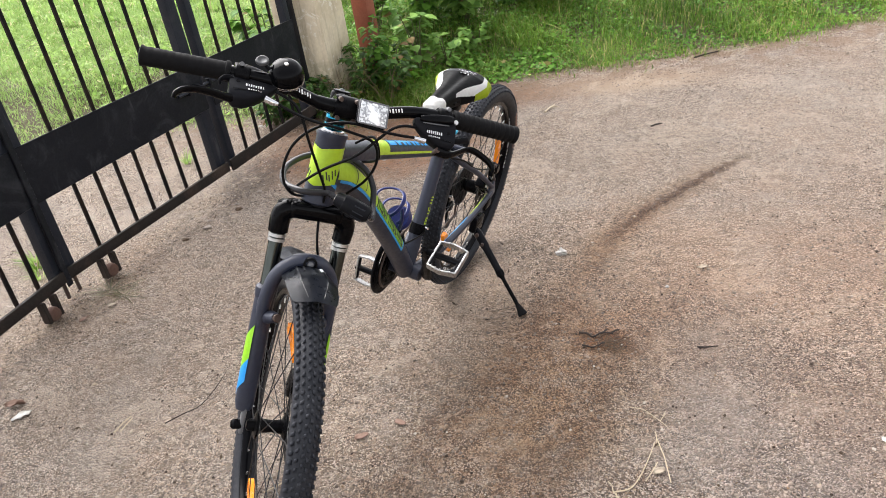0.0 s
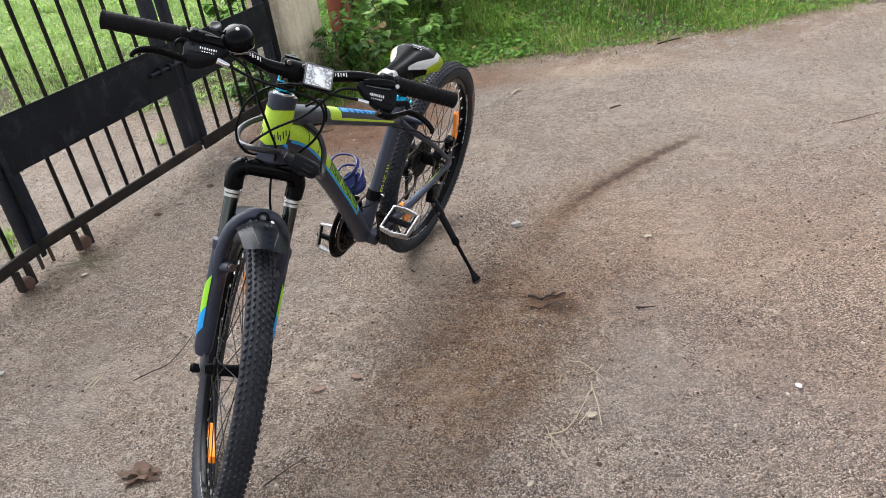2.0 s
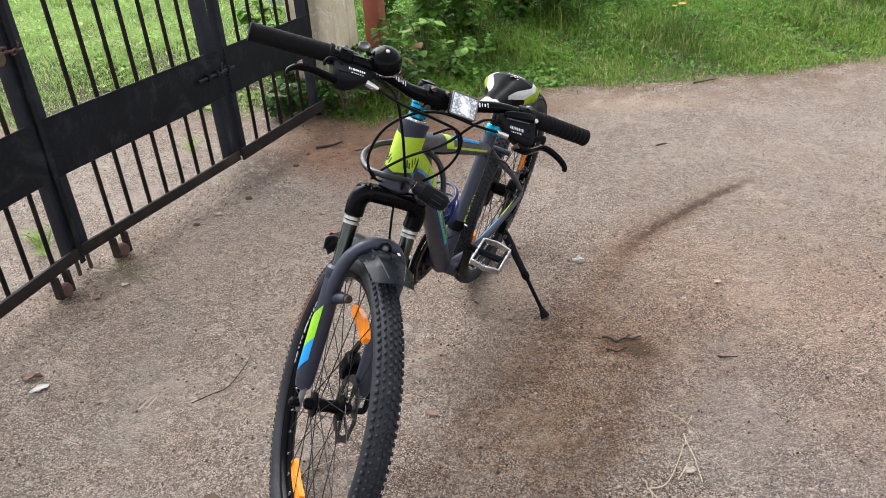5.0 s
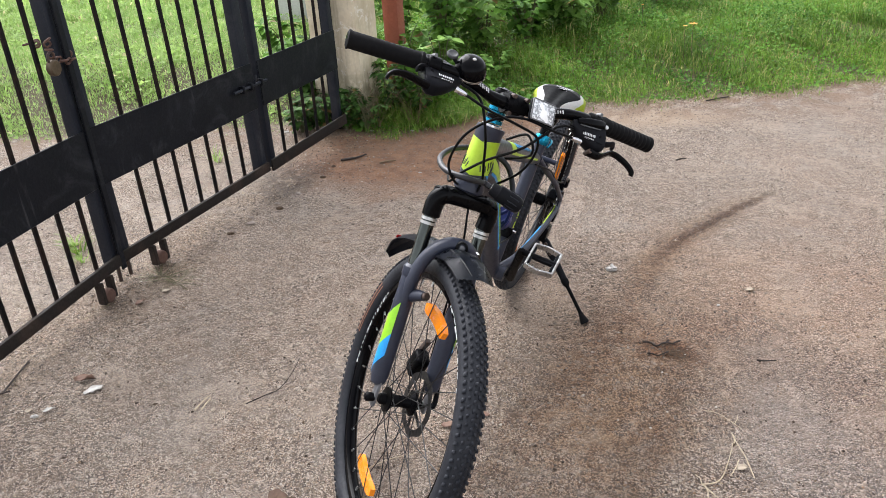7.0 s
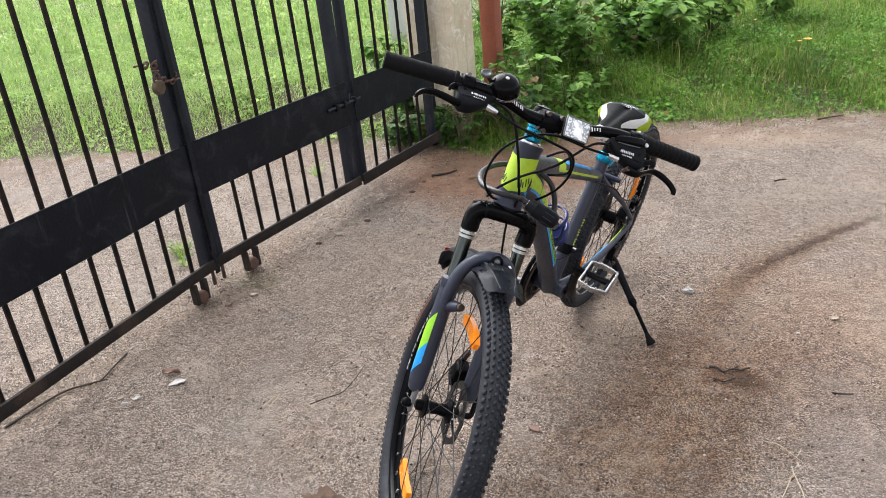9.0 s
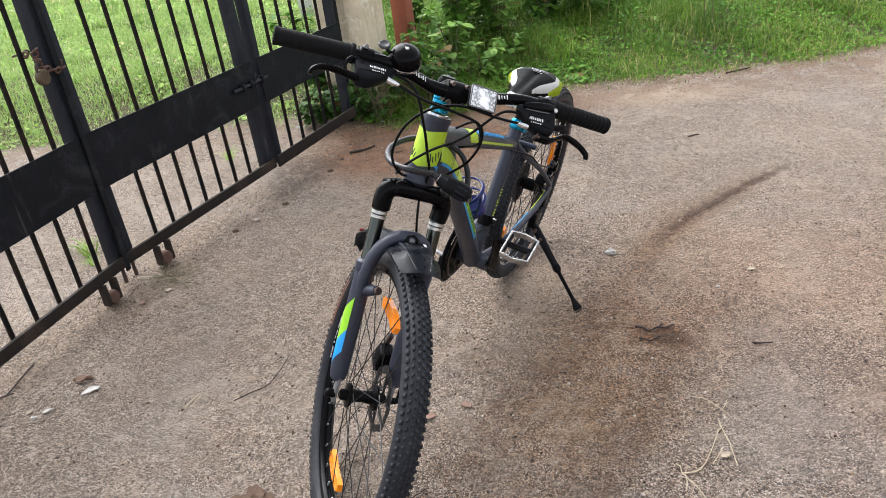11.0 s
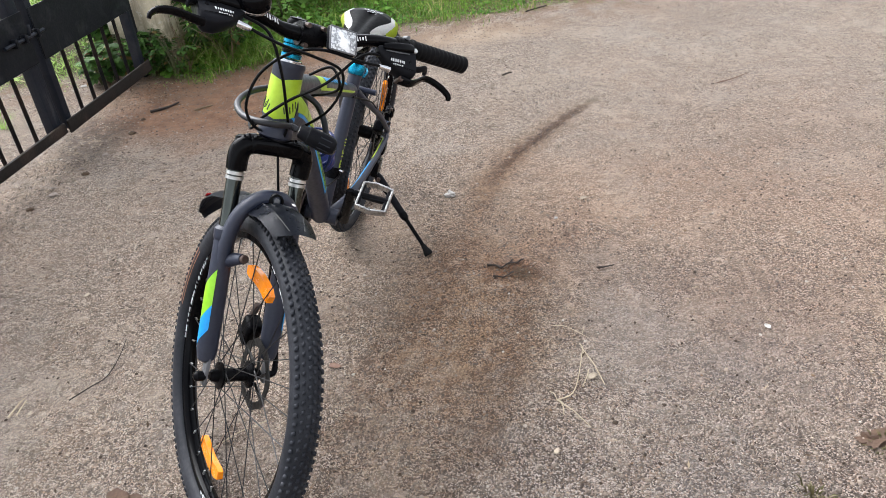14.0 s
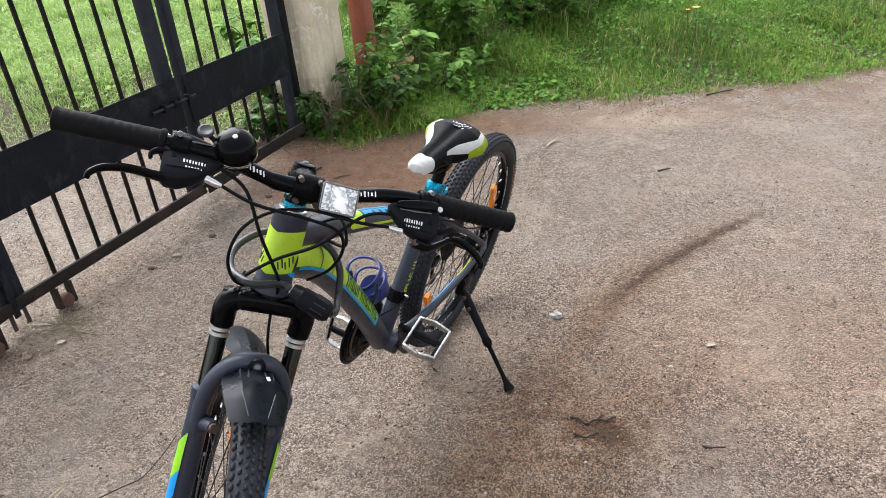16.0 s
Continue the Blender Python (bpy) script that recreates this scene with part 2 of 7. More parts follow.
    bulge = calc(nt, "MULTIPLY", calc(nt, "EXPONENT", calc(nt, "MULTIPLY", calc(nt, "MULTIPLY", off_x, off_x), -1.0)), 0.36)
    edge = calc(nt, "ADD", calc(nt, "ADD", calc(nt, "SUBTRACT", y, calc(nt, "ADD", calc(nt, "MULTIPLY", x, 0.13), ranged(nt, x, 1.6, 3.6, 4.80, 5.30))), bulge), calc(nt, "MULTIPLY", wob, 0.3))
    fringe = calc(nt, "MULTIPLY", calc(nt, "MULTIPLY", ranged(nt, edge, -0.75, -0.05), ranged(nt, grain(nt, at, 6.0, 6, 0.7, 0.5), 0.40, 0.58)), 0.75)
    col = mixed(nt, fringe, col, (0.21, 0.13, 0.08))
    turf = ranged(nt, edge, -0.08, 0.10)
    earth = mixed(nt, ranged(nt, edge, 0.6, 2.5), mixed(nt, mid, (0.0721, 0.05798, 0.03005), (0.1226, 0.08867, 0.05009)), (0.13, 0.17, 0.04))
    col = mixed(nt, turf, col, earth)
    nt.links.new(col, s.inputs["Base Color"])
    nt.links.new(ranged(nt, grit, 0.3, 0.7, 0.72, 0.95), s.inputs["Roughness"])
    s.inputs["Specular IOR Level"].default_value = 0.35
    h = calc(nt, "ADD", calc(nt, "MULTIPLY", cells.outputs["Distance"], -0.6), calc(nt, "MULTIPLY", grit, 0.7))
    h = calc(nt, "ADD", h, calc(nt, "MULTIPLY", fine.outputs["Distance"], -0.3))
    bumped(nt, h, 1.0, 0.023, s)
    return m


def arc_centre(a, b, c):
    """Centre and radius of the circle through three places on the ground."""
    (ax, ay), (bx, by), (ex, ey) = a, b, c
    d = 2 * (ax * (by - ey) + bx * (ey - ay) + ex * (ay - by))
    ux = ((ax * ax + ay * ay) * (by - ey) + (bx * bx + by * by) * (ey - ay) + (ex * ex + ey * ey) * (ay - by)) / d
    uy = ((ax * ax + ay * ay) * (ex - bx) + (bx * bx + by * by) * (ax - ex) + (ex * ex + ey * ey) * (bx - ax)) / d
    return ux, uy, math.hypot(ax - ux, ay - uy)


STREAK = arc_centre((1.185, 3.35), (0.74, 2.925), (0.40, 2.45))

def gate_paint(name, base, worn, spec):
    """Old black paint: blotches, thin upright rain runs and pale scuffs."""
    m = surface(name, base, worn, 0.5, coarse=5, dirt=0.5, bump=0.3, spec=spec)
    nt = m.node_tree
    s = nt.nodes["Principled BSDF"]
    col = s.inputs["Base Color"].links[0].from_socket
    at = nt.nodes.new("ShaderNodeTexCoord").outputs["Object"]
    long = nt.nodes.new("ShaderNodeMapping")
    long.inputs["Scale"].default_value = (38.0, 38.0, 2.6)
    nt.links.new(at, long.inputs["Vector"])
    runs = ranged(nt, grain(nt, long.outputs[0], 1.0, 4, 0.6), 0.60, 0.78, 0.0, 0.75)
    where = ranged(nt, grain(nt, at, 3.2, 3), 0.45, 0.62)
    col = mixed(nt, calc(nt, "MULTIPLY", runs, where), col, (0.105, 0.104, 0.106))
    faded = ranged(nt, grain(nt, at, 6.5, 6, 0.7, 0.8), 0.50, 0.70, 0.0, 0.55)
    col = mixed(nt, faded, col, (0.034, 0.036, 0.041))
    scuff = ranged(nt, grain(nt, at, 42.0, 5, 0.75, 1.5), 0.66, 0.74, 0.0, 0.7)
    col = mixed(nt, scuff, col, (0.055, 0.048, 0.043))
    nt.links.new(col, s.inputs["Base Color"])
    return m


M_GROUND = ground_material()
M_STONE = leafy("chippings", (0.055, 0.042, 0.034), (0.345, 0.275, 0.220), (0.44, 0.39, 0.33), 0.03, 0.0)
M_SOIL_SHADE_BIT = leafy("soil_and_shade_crumbs", (0.022, 0.015, 0.010), (0.075, 0.050, 0.034), (0.20, 0.13, 0.08), 0.10, 0.0)
M_CRUMBS = leafy("leaf_crumbs", (0.03, 0.022, 0.015), (0.11, 0.07, 0.04), (0.34, 0.27, 0.18), 0.12, 0.0)
M_GRASS = leafy("verge_grass", (0.036, 0.098, 0.010), (0.255, 0.398, 0.060), (0.42, 0.37, 0.15), 0.07, 0.4)
# field greens are lifted: the brighter open light there is in the colour
M_FIELD = leafy("field_grass", (0.175, 0.305, 0.065), (0.375, 0.51, 0.155), (0.50, 0.46, 0.24), 0.06, 0.5)
M_DRYGRASS = leafy("dry_grass", (0.20, 0.17, 0.07), (0.40, 0.34, 0.17), (0.14, 0.19, 0.05), 0.3)
M_OLIVE = leafy("withered_olive_blades", (0.05, 0.045, 0.02), (0.12, 0.10, 0.04), (0.16, 0.14, 0.08), 0.2, 0.2)
M_WEED = leafy("weed_leaves", (0.028, 0.092, 0.013), (0.19, 0.39, 0.050), (0.26, 0.22, 0.08), 0.02)
# weed leaves darkened: the shade by pillar and gate is in this colour
M_SHADED_WEED = leafy("shaded_weed_leaves", (0.016, 0.045, 0.011), (0.105, 0.215, 0.042), (0.20, 0.13, 0.05), 0.05)
M_SHRUB = leafy("shrub_leaves", (0.07, 0.17, 0.03), (0.28, 0.46, 0.10), (0.26, 0.18, 0.07), 0.03)
M_STEM = surface("green_brown_stems", (0.075, 0.0825, 0.03), (0.1275, 0.09, 0.045), 0.7)
M_STRAW = surface("dry_straw", (0.47, 0.39, 0.27), (0.34, 0.26, 0.165), 0.8)
M_TWIG = surface("dark_twigs", (0.024, 0.016, 0.012), (0.056, 0.038, 0.026), 0.85)
M_DRYLEAF = surface("dry_leaves", (0.15, 0.084, 0.056), (0.21, 0.130, 0.093), 0.75, coarse=40)
M_DRYSTEM = surface("withered_stems", (0.15, 0.10, 0.055), (0.26, 0.19, 0.11), 0.8, coarse=20)
M_PALELEAF = surface("pale_leaves", (0.32, 0.265, 0.195), (0.17, 0.125, 0.085), 0.75, coarse=60, dirt=0.8, bump=0.4)
M_CLOD = surface("damp_soil_clods", (0.07, 0.043, 0.024), (0.13, 0.085, 0.05), 0.95, coarse=30, bump=0.8)
M_DULLSTONE = surface("dull_grey_stone", (0.26, 0.215, 0.18), (0.15, 0.12, 0.10), 0.9, coarse=40, bump=0.6)
M_DRYCLOD = surface("crumbly_brown_soil", (0.075, 0.044, 0.028), (0.140, 0.086, 0.056), 0.95, coarse=45, bump=1.0)
M_WHITEBIT = surface("weathered_white_scraps", (0.44, 0.425, 0.395), (0.27, 0.245, 0.21), 0.75, coarse=60, dirt=0.8, bump=0.5)
M_GATE = gate_paint("black_gate_paint", (0.0056, 0.0066, 0.0098), (0.016, 0.0168, 0.0195), 0.14)
M_STILE = gate_paint("faded_blue_black_paint", (0.0125, 0.0152, 0.0225), (0.032, 0.036, 0.045), 0.2)
M_DIRTYRAIL = surface("mud_splashed_black_paint", (0.019, 0.0155, 0.0135), (0.062, 0.043, 0.033), 0.8, coarse=9, dirt=0.7, bump=0.35, spec=0.15)
M_PICKET = surface("black_picket_paint", (0.0060, 0.0062, 0.007), (0.052, 0.028, 0.017), 0.5, coarse=7, dirt=0.9, bump=0.3, spec=0.1)
M_RUST = surface("rusted_steel", (0.085, 0.042, 0.029), (0.15, 0.078, 0.05), 0.85, coarse=25, bump=0.6)
M_OLDSTEEL = surface("brown_oxidised_steel", (0.0638, 0.045, 0.0375), (0.12, 0.0675, 0.045), 0.6, metal=0.4, coarse=30, bump=0.4)
M_BRASS = surface("tarnished_brass", (0.10, 0.072, 0.042), (0.055, 0.038, 0.025), 0.55, metal=0.5, coarse=30)


def old_plaster():
    """Cream plaster: remnants of limewash, brown rain runs and a damp, mossy foot."""
    m = surface("stained_cream_plaster", (0.68, 0.60, 0.44), (0.38, 0.30, 0.18), 0.85, coarse=3.5, fine=60, dirt=0.85, bump=0.5)
    nt = m.node_tree
    s = nt.nodes["Principled BSDF"]
    col = s.inputs["Base Color"].links[0].from_socket
    at = nt.nodes.new("ShaderNodeTexCoord").outputs["Object"]
    long = nt.nodes.new("ShaderNodeMapping")
    long.inputs["Scale"].default_value = (17.0, 17.0, 1.5)
    nt.links.new(at, long.inputs["Vector"])
    runs = ranged(nt, grain(nt, long.outputs[0], 1.0, 5, 0.65), 0.50, 0.70, 0.0, 0.6)
    col = mixed(nt, runs, col, (0.26, 0.215, 0.14))
    wash = ranged(nt, grain(nt, at, 9.0, 6, 0.7, 0.8), 0.56, 0.60, 0.0, 0.75)
    col = mixed(nt, wash, col, (0.74, 0.71, 0.63))
    xyz = nt.nodes.new("ShaderNodeSeparateXYZ")
    nt.links.new(at, xyz.inputs[0])
    high = calc(nt, "ADD", xyz.outputs[2], calc(nt, "MULTIPLY", calc(nt, "SUBTRACT", grain(nt, at, 6.0, 5, 0.7), 0.5), 0.5))
    moss = calc(nt, "MULTIPLY", ranged(nt, high, 0.42, 0.10), ranged(nt, grain(nt, at, 24.0, 5, 0.7), 0.40, 0.58, 0.2, 0.8))
    col = mixed(nt, moss, col, (0.13, 0.115, 0.065))
    nt.links.new(col, s.inputs["Base Color"])
    return m


M_CREAM = old_plaster()
M_WHITEWALL = surface("white_limewash", (0.555, 0.5475, 0.525), (0.375, 0.3525, 0.315), 0.85, coarse=3.5, fine=60, bump=0.4)
M_OXIDE = surface("red_oxide_paint", (0.255, 0.0713, 0.0375), (0.165, 0.06, 0.0375), 0.75, coarse=5, fine=70, bump=0.4)
M_FRAME = surface("charcoal_frame_paint", (0.0235, 0.0275, 0.045), (0.041, 0.044, 0.056), 0.42, coarse=10, dirt=0.5, bump=0.03, spec=0.35)
M_LIME = surface("lime_green_paint", (0.378, 0.558, 0.0135), (0.324, 0.468, 0.027), 0.4, coarse=12, dirt=0.5, bump=0.03)
M_BLUE = surface("sky_blue_paint", (0.008, 0.27, 0.66), (0.016, 0.22, 0.50), 0.4, coarse=12, dirt=0.5, bump=0.03)
M_FORKLIME = surface("bright_green_paint", (0.25, 0.56, 0.012), (0.21, 0.47, 0.022), 0.4, coarse=12, dirt=0.5, bump=0.03)
M_CYAN = surface("cyan_anodised_alloy", (0.012, 0.24, 0.38), (0.012, 0.16, 0.27), 0.28, metal=0.85, coarse=20, bump=0.03)
M_BLACK = surface("satin_black_alloy", (0.0035, 0.0035, 0.0042), (0.011, 0.0105, 0.010), 0.3, coarse=15, dirt=0.4, bump=0.04, spec=0.05)
M_GLOSS = surface("gloss_black_paint", (0.0022, 0.0022, 0.0028), (0.005, 0.005, 0.005), 0.12, coarse=15, dirt=0.4, bump=0.03, coat=0.0, spec=0.08)
M_PLASTIC = surface("dark_grey_plastic", (0.0070, 0.0074, 0.0095), (0.016, 0.0157, 0.0157), 0.42, coarse=12, dirt=0.55, bump=0.08, spec=0.07)
M_RUBBER = surface("dusty_black_rubber", (0.0125, 0.0140, 0.0185), (0.042, 0.0435, 0.050), 0.6, coarse=14, dirt=0.55, bump=0.2, spec=0.25)
M_KNOB = surface("tread_rubber", (0.0200, 0.0218, 0.0275), (0.062, 0.064, 0.071), 0.72, coarse=18, dirt=0.7, bump=0.25, spec=0.2)
M_GRIP = surface("black_grip_rubber", (0.0065, 0.0065, 0.007), (0.013, 0.0128, 0.0125), 0.65, coarse=14, bump=0.2, spec=0.07)
M_CHROME = surface("chromed_steel", (0.62, 0.62, 0.63), (0.42, 0.42, 0.42), 0.12, metal=1.0, coarse=20, dirt=0.4, bump=0.02)
# chrome with the reflection of dark trees put into its base colour
M_CHROME_DARK_REFLECTION = surface("chrome_dark_reflection", (0.075, 0.082, 0.075), (0.03, 0.035, 0.03), 0.06, metal=1.0, coarse=20, dirt=0.5, bump=0.02)
M_ALLOY = surface("scuffed_bare_alloy", (0.58, 0.57, 0.55), (0.3, 0.29, 0.28), 0.32, metal=0.9, coarse=25, dirt=0.6, bump=0.08)
M_ROTOR = surface("dull_dark_steel", (0.03, 0.029, 0.028), (0.022, 0.018, 0.016), 0.45, metal=0.6, coarse=30)
M_GUARD = surface("blue_grey_moulded_plastic", (0.0095, 0.0120, 0.0195), (0.018, 0.020, 0.027), 0.34, coarse=12, dirt=0.55, bump=0.05, spec=0.24)
M_THUMB = surface("grey_thumb_plastic", (0.0500, 0.0510, 0.0525), (0.0800, 0.0775, 0.0750), 0.45, coarse=20, spec=0.3)
M_STEELGREY = surface("grey_painted_line", (0.13, 0.132, 0.138), (0.08, 0.08, 0.08), 0.4, coarse=30)
M_CAGEBAR = surface("scuffed_grey_cage", (0.47, 0.465, 0.455), (0.09, 0.088, 0.086), 0.36, metal=0.9, coarse=60, dirt=0.9, bump=0.1)
M_SPOKE = surface("black_spokes", (0.015, 0.015, 0.0165), (0.0375, 0.036, 0.0338), 0.4, metal=0.5, bump=0.0)
M_CABLE = surface("black_cable_housing", (0.004, 0.004, 0.0045), (0.010, 0.010, 0.010), 0.4, coarse=20, bump=0.02, spec=0.07)
M_LOCKCABLE = surface("smoky_vinyl_cable", (0.016, 0.016, 0.019), (0.034, 0.032, 0.032), 0.35, coarse=25, bump=0.05, spec=0.3)
M_CAGE = surface("blue_cage_plastic", (0.003, 0.009, 0.085), (0.005, 0.016, 0.12), 0.4, coarse=20, bump=0.03, spec=0.35)
M_WHITE = surface("white_vinyl", (0.741, 0.741, 0.722), (0.57, 0.551, 0.5225), 0.45, coarse=25, dirt=0.4, bump=0.08)
M_SADDLE = surface("black_vinyl", (0.007, 0.007, 0.0075), (0.017, 0.0165, 0.016), 0.42, coarse=14, dirt=0.45, bump=0.2, spec=0.1)
M_SADGREEN = surface("lime_vinyl", (0.43, 0.54, 0.016), (0.37, 0.45, 0.03), 0.45, coarse=25, dirt=0.4, bump=0.08)
M_AMBER = surface("amber_reflector", (0.92, 0.265, 0.004), (0.85, 0.20, 0.005), 0.22, coarse=60, fine=400, dirt=0.6, bump=0.3, coat=0.5)
M_TYRELABEL = surface("copper_tyre_print", (0.26, 0.10, 0.042), (0.13, 0.058, 0.028), 0.6, coarse=30)
M_PRINT = surface("white_print", (0.75, 0.75, 0.75), (0.6, 0.6, 0.6), 0.5, coarse=40)
M_DARKPRINT = surface("dark_print", (0.015, 0.0225, 0.015), (0.03, 0.0375, 0.0225), 0.5, coarse=40)
M_REDLENS = surface("red_lens", (0.375, 0.0112, 0.015), (0.3, 0.015, 0.015), 0.25, bump=0.1)
M_FLOWER = surface("orange_petals", (0.72, 0.30, 0.02), (0.62, 0.17, 0.015), 0.6)


def reflector_material():
    """A clear prismatic reflector: bright little facets, sky reflection painted in."""
    m = bpy.data.materials.new("clear_prismatic_reflector")
    m.use_nodes = True
    nt = m.node_tree
    s = nt.nodes["Principled BSDF"]
    at = nt.nodes.new("ShaderNodeTexCoord").outputs["Object"]
    v = node(nt, "ShaderNodeTexVoronoi", Scale=330.0, Randomness=0.25)
    nt.links.new(at, v.inputs["Vector"])
    c = nt.nodes.new("ShaderNodeSeparateColor")
    nt.links.new(v.outputs["Color"], c.inputs[0])
    col = mixed(nt, ranged(nt, c.outputs[0], 0.2, 0.8), (0.30, 0.31, 0.32), (0.74, 0.75, 0.76))
    # white blotches paint the sky's reflection into the lens colour
    col = mixed(nt, ranged(nt, grain(nt, at, 34.0, 3, 0.6), 0.50, 0.58), col, (0.93, 0.93, 0.93))
    nt.links.new(col, s.inputs["Base Color"])
    s.inputs["Metallic"].default_value = 0.55
    s.inputs["Roughness"].default_value = 0.3
    bumped(nt, v.outputs["Distance"], 0.4, 0.002, s)
    return m


M_PRISM = reflector_material()

# ---- mesh helpers ----


def part(name, bm, material, parent=None, label="", m=None, kind="", smooth=38):
    me = bpy.data.meshes.new(name)
    bm.to_mesh(me)
    bm.free()
    me.materials.append(material)
    if smooth:
        for p in me.polygons:
            p.use_smooth = True
        me.set_sharp_from_angle(angle=radians(smooth))
    ob = new(name, me)
    ob.parent = parent
    if m is not None:
        ob.matrix_local = m
    return tagged(ob, label=label, kind=kind)


def again(ob, m, parent=None):
    """One more object on the same mesh."""
    o = new(ob.name.split(".")[0], ob.data)
    o.parent = parent or ob.parent
    o.matrix_local = m
    return o


def thing(name, m, label, category, group="", kind=""):
    ob = new(name)
    ob.empty_display_size = 0.1
    ob.matrix_world = m
    return tagged(ob, label, category, group, kind)


def quick(name, verts, quads, material, label="", category="", kind="stuff", parent=None):
    """One mesh from arrays of corners and four-sided faces."""
    verts, quads = np.asarray(verts, np.float32), np.asarray(quads, np.int32)
    me = bpy.data.meshes.new(name)
    me.vertices.add(len(verts))
    me.vertices.foreach_set("co", verts.ravel())
    me.loops.add(quads.size)
    me.loops.foreach_set("vertex_index", quads.ravel())
    me.polygons.add(len(quads))
    me.polygons.foreach_set("loop_start", np.arange(0, quads.size, 4, dtype=np.int32))
    me.polygons.foreach_set("loop_total", np.full(len(quads), 4, np.int32))
    me.update(calc_edges=True)
    me.validate()
    me.materials.append(material)
    ob = new(name, me)
    ob.parent = parent
    return tagged(ob, label, category, "", kind)


def box(bm, size, m=None, bevel=0.0, segs=2):
    m = m or Matrix()
    r = bmesh.ops.create_cube(bm, size=1.0, matrix=m @ Matrix.Diagonal((*size, 1.0)))
    if bevel:
        edges = list({e for v in r["verts"] for e in v.link_edges})
        bmesh.ops.bevel(bm, geom=edges, offset=bevel, segments=segs, affect="EDGES", profile=0.5)
    return bm


def smooth_path(pts, steps=6):
    """A rounded path through the given places."""
    p = [Vector(q) for q in pts]
    if len(p) < 3:
        return p
    out = []
    for i in range(len(p) - 1):
        a, b, c, d = p[max(i - 1, 0)], p[i], p[i + 1], p[min(i + 2, len(p) - 1)]
        for k in range(steps):
            t = k / steps
            out.append(0.5 * (2 * b + (c - a) * t + (2 * a - 5 * b + 4 * c - d) * t * t + (3 * b - a - 3 * c + d) * t ** 3))
    return out + [p[-1]]


def tube(bm, pts, r, n=10, cap=True, arc=None, squash=1.0, up=(0, 0, 1)):
    """A round bar along a path; r may be one radius or one for each place; arc: a part of the way round, in degrees."""
    pts = [Vector(q) for q in pts]
    rs = r if isinstance(r, (list, tuple)) else [r] * len(pts)
    if len(rs) != len(pts):
        rs = [float(np.interp(i / (len(pts) - 1), np.linspace(0, 1, len(rs)), rs)) for i in range(len(pts))]
    rings, ref = [], Vector(up)
    for i, q in enumerate(pts):
        t = (pts[min(i + 1, len(pts) - 1)] - pts[max(i - 1, 0)]).normalized()
        a = ref - t * ref.dot(t)
        if a.length < 1e-4:
            a = t.orthogonal()
        a.normalize()
        ref = a
        b = t.cross(a)
        if arc:
            angles = [radians(arc[0] + (arc[1] - arc[0]) * k / n) for k in range(n + 1)]
        else:
            angles = [2 * math.pi * k / n for k in range(n)]
        rings.append([bm.verts.new(q + rs[i] * (math.cos(w) * a + squash * math.sin(w) * b)) for w in angles])
    for u, v in zip(rings, rings[1:]):
        k = len(u)
        for j in range(k - 1 if arc else k):
            bm.faces.new((u[j], u[(j + 1) % k], v[(j + 1) % k], v[j]))
    if cap and not arc:
        bm.faces.new(rings[0][::-1])
        bm.faces.new(rings[-1])
    return bm


def lathe(bm, profile, n=24, m=None, closed=False):
    """Turns (radius, along) about the y axis."""
    m = m or Matrix()
    rings = []
    for r, h in profile:
        rings.append([bm.verts.new(m @ Vector((r * math.cos(2 * math.pi * k / n), h, r * math.sin(2 * math.pi * k / n)))) for k in range(n)])
    pairs = list(zip(rings, rings[1:])) + ([(rings[-1], rings[0])] if closed else [])
    for u, v in pairs:
        for j in range(n):
            bm.faces.new((u[j], v[j], v[(j + 1) % n], u[(j + 1) % n]))
    if not closed:
        for ring, flip in ((rings[0], False), (rings[-1], True)):
            if (ring[0].co - ring[n // 2].co).length > 1e-4:
                bm.faces.new(ring[::-1] if flip else ring)
    bmesh.ops.recalc_face_normals(bm, faces=bm.faces)
    return bm


def B():
    return bmesh.new()


def loft(bm, stations, n=20, power=3.2):
    """A rounded block through stations: centre, half axis, half axis."""
    rings = []
    for c, a, b in stations:
        c, a, b, ring = Vector(c), Vector(a), Vector(b), []
        for k in range(n):
            w = 2 * math.pi * k / n
            cw, sw = math.cos(w), math.sin(w)
            ring.append(bm.verts.new(c + a * math.copysign(abs(cw) ** (2 / power), cw) + b * math.copysign(abs(sw) ** (2 / power), sw)))
        rings.append(ring)
    for u, v in zip(rings, rings[1:]):
        for k in range(n):
            bm.faces.new((u[k], u[(k + 1) % n], v[(k + 1) % n], v[k]))
    bm.faces.new(rings[0][::-1])
    bm.faces.new(rings[-1])
    bmesh.ops.recalc_face_normals(bm, faces=bm.faces)
    return bm

# ---- the ground: one sheet, road and rising verge ----


def waves(x, y, k=1.0, s=0.0):
    """A cheap smooth unevenness between about -1 and 1."""
    return (np.sin(1.7 * k * x + 2.3 * k * y + s) + np.sin(-2.9 * k * x + 1.3 * k * y + 1.7 * s + 1.1) + np.sin(4.1 * k * x + 3.7 * k * y + 0.6 * s + 2.2)) / 3


def edge_y(x):
    """Where the verge begins, for each x along the road."""
    t = np.clip((x - 1.6) / 2.0, 0, 1)
    return 0.13 * np.clip(x, -5, 6) + 4.80 + 0.50 * t * t * (3 - 2 * t) - 0.36 * np.exp(-((x + 0.72) / 0.42) ** 2)


def rise(x, y):
    """Height of the ground."""
    e = np.clip((y - edge_y(x)) / 1.3, 0, 1)
    return 0.16 * e * e * (3 - 2 * e) + 0.02 * e * waves(x, y, 1.3)


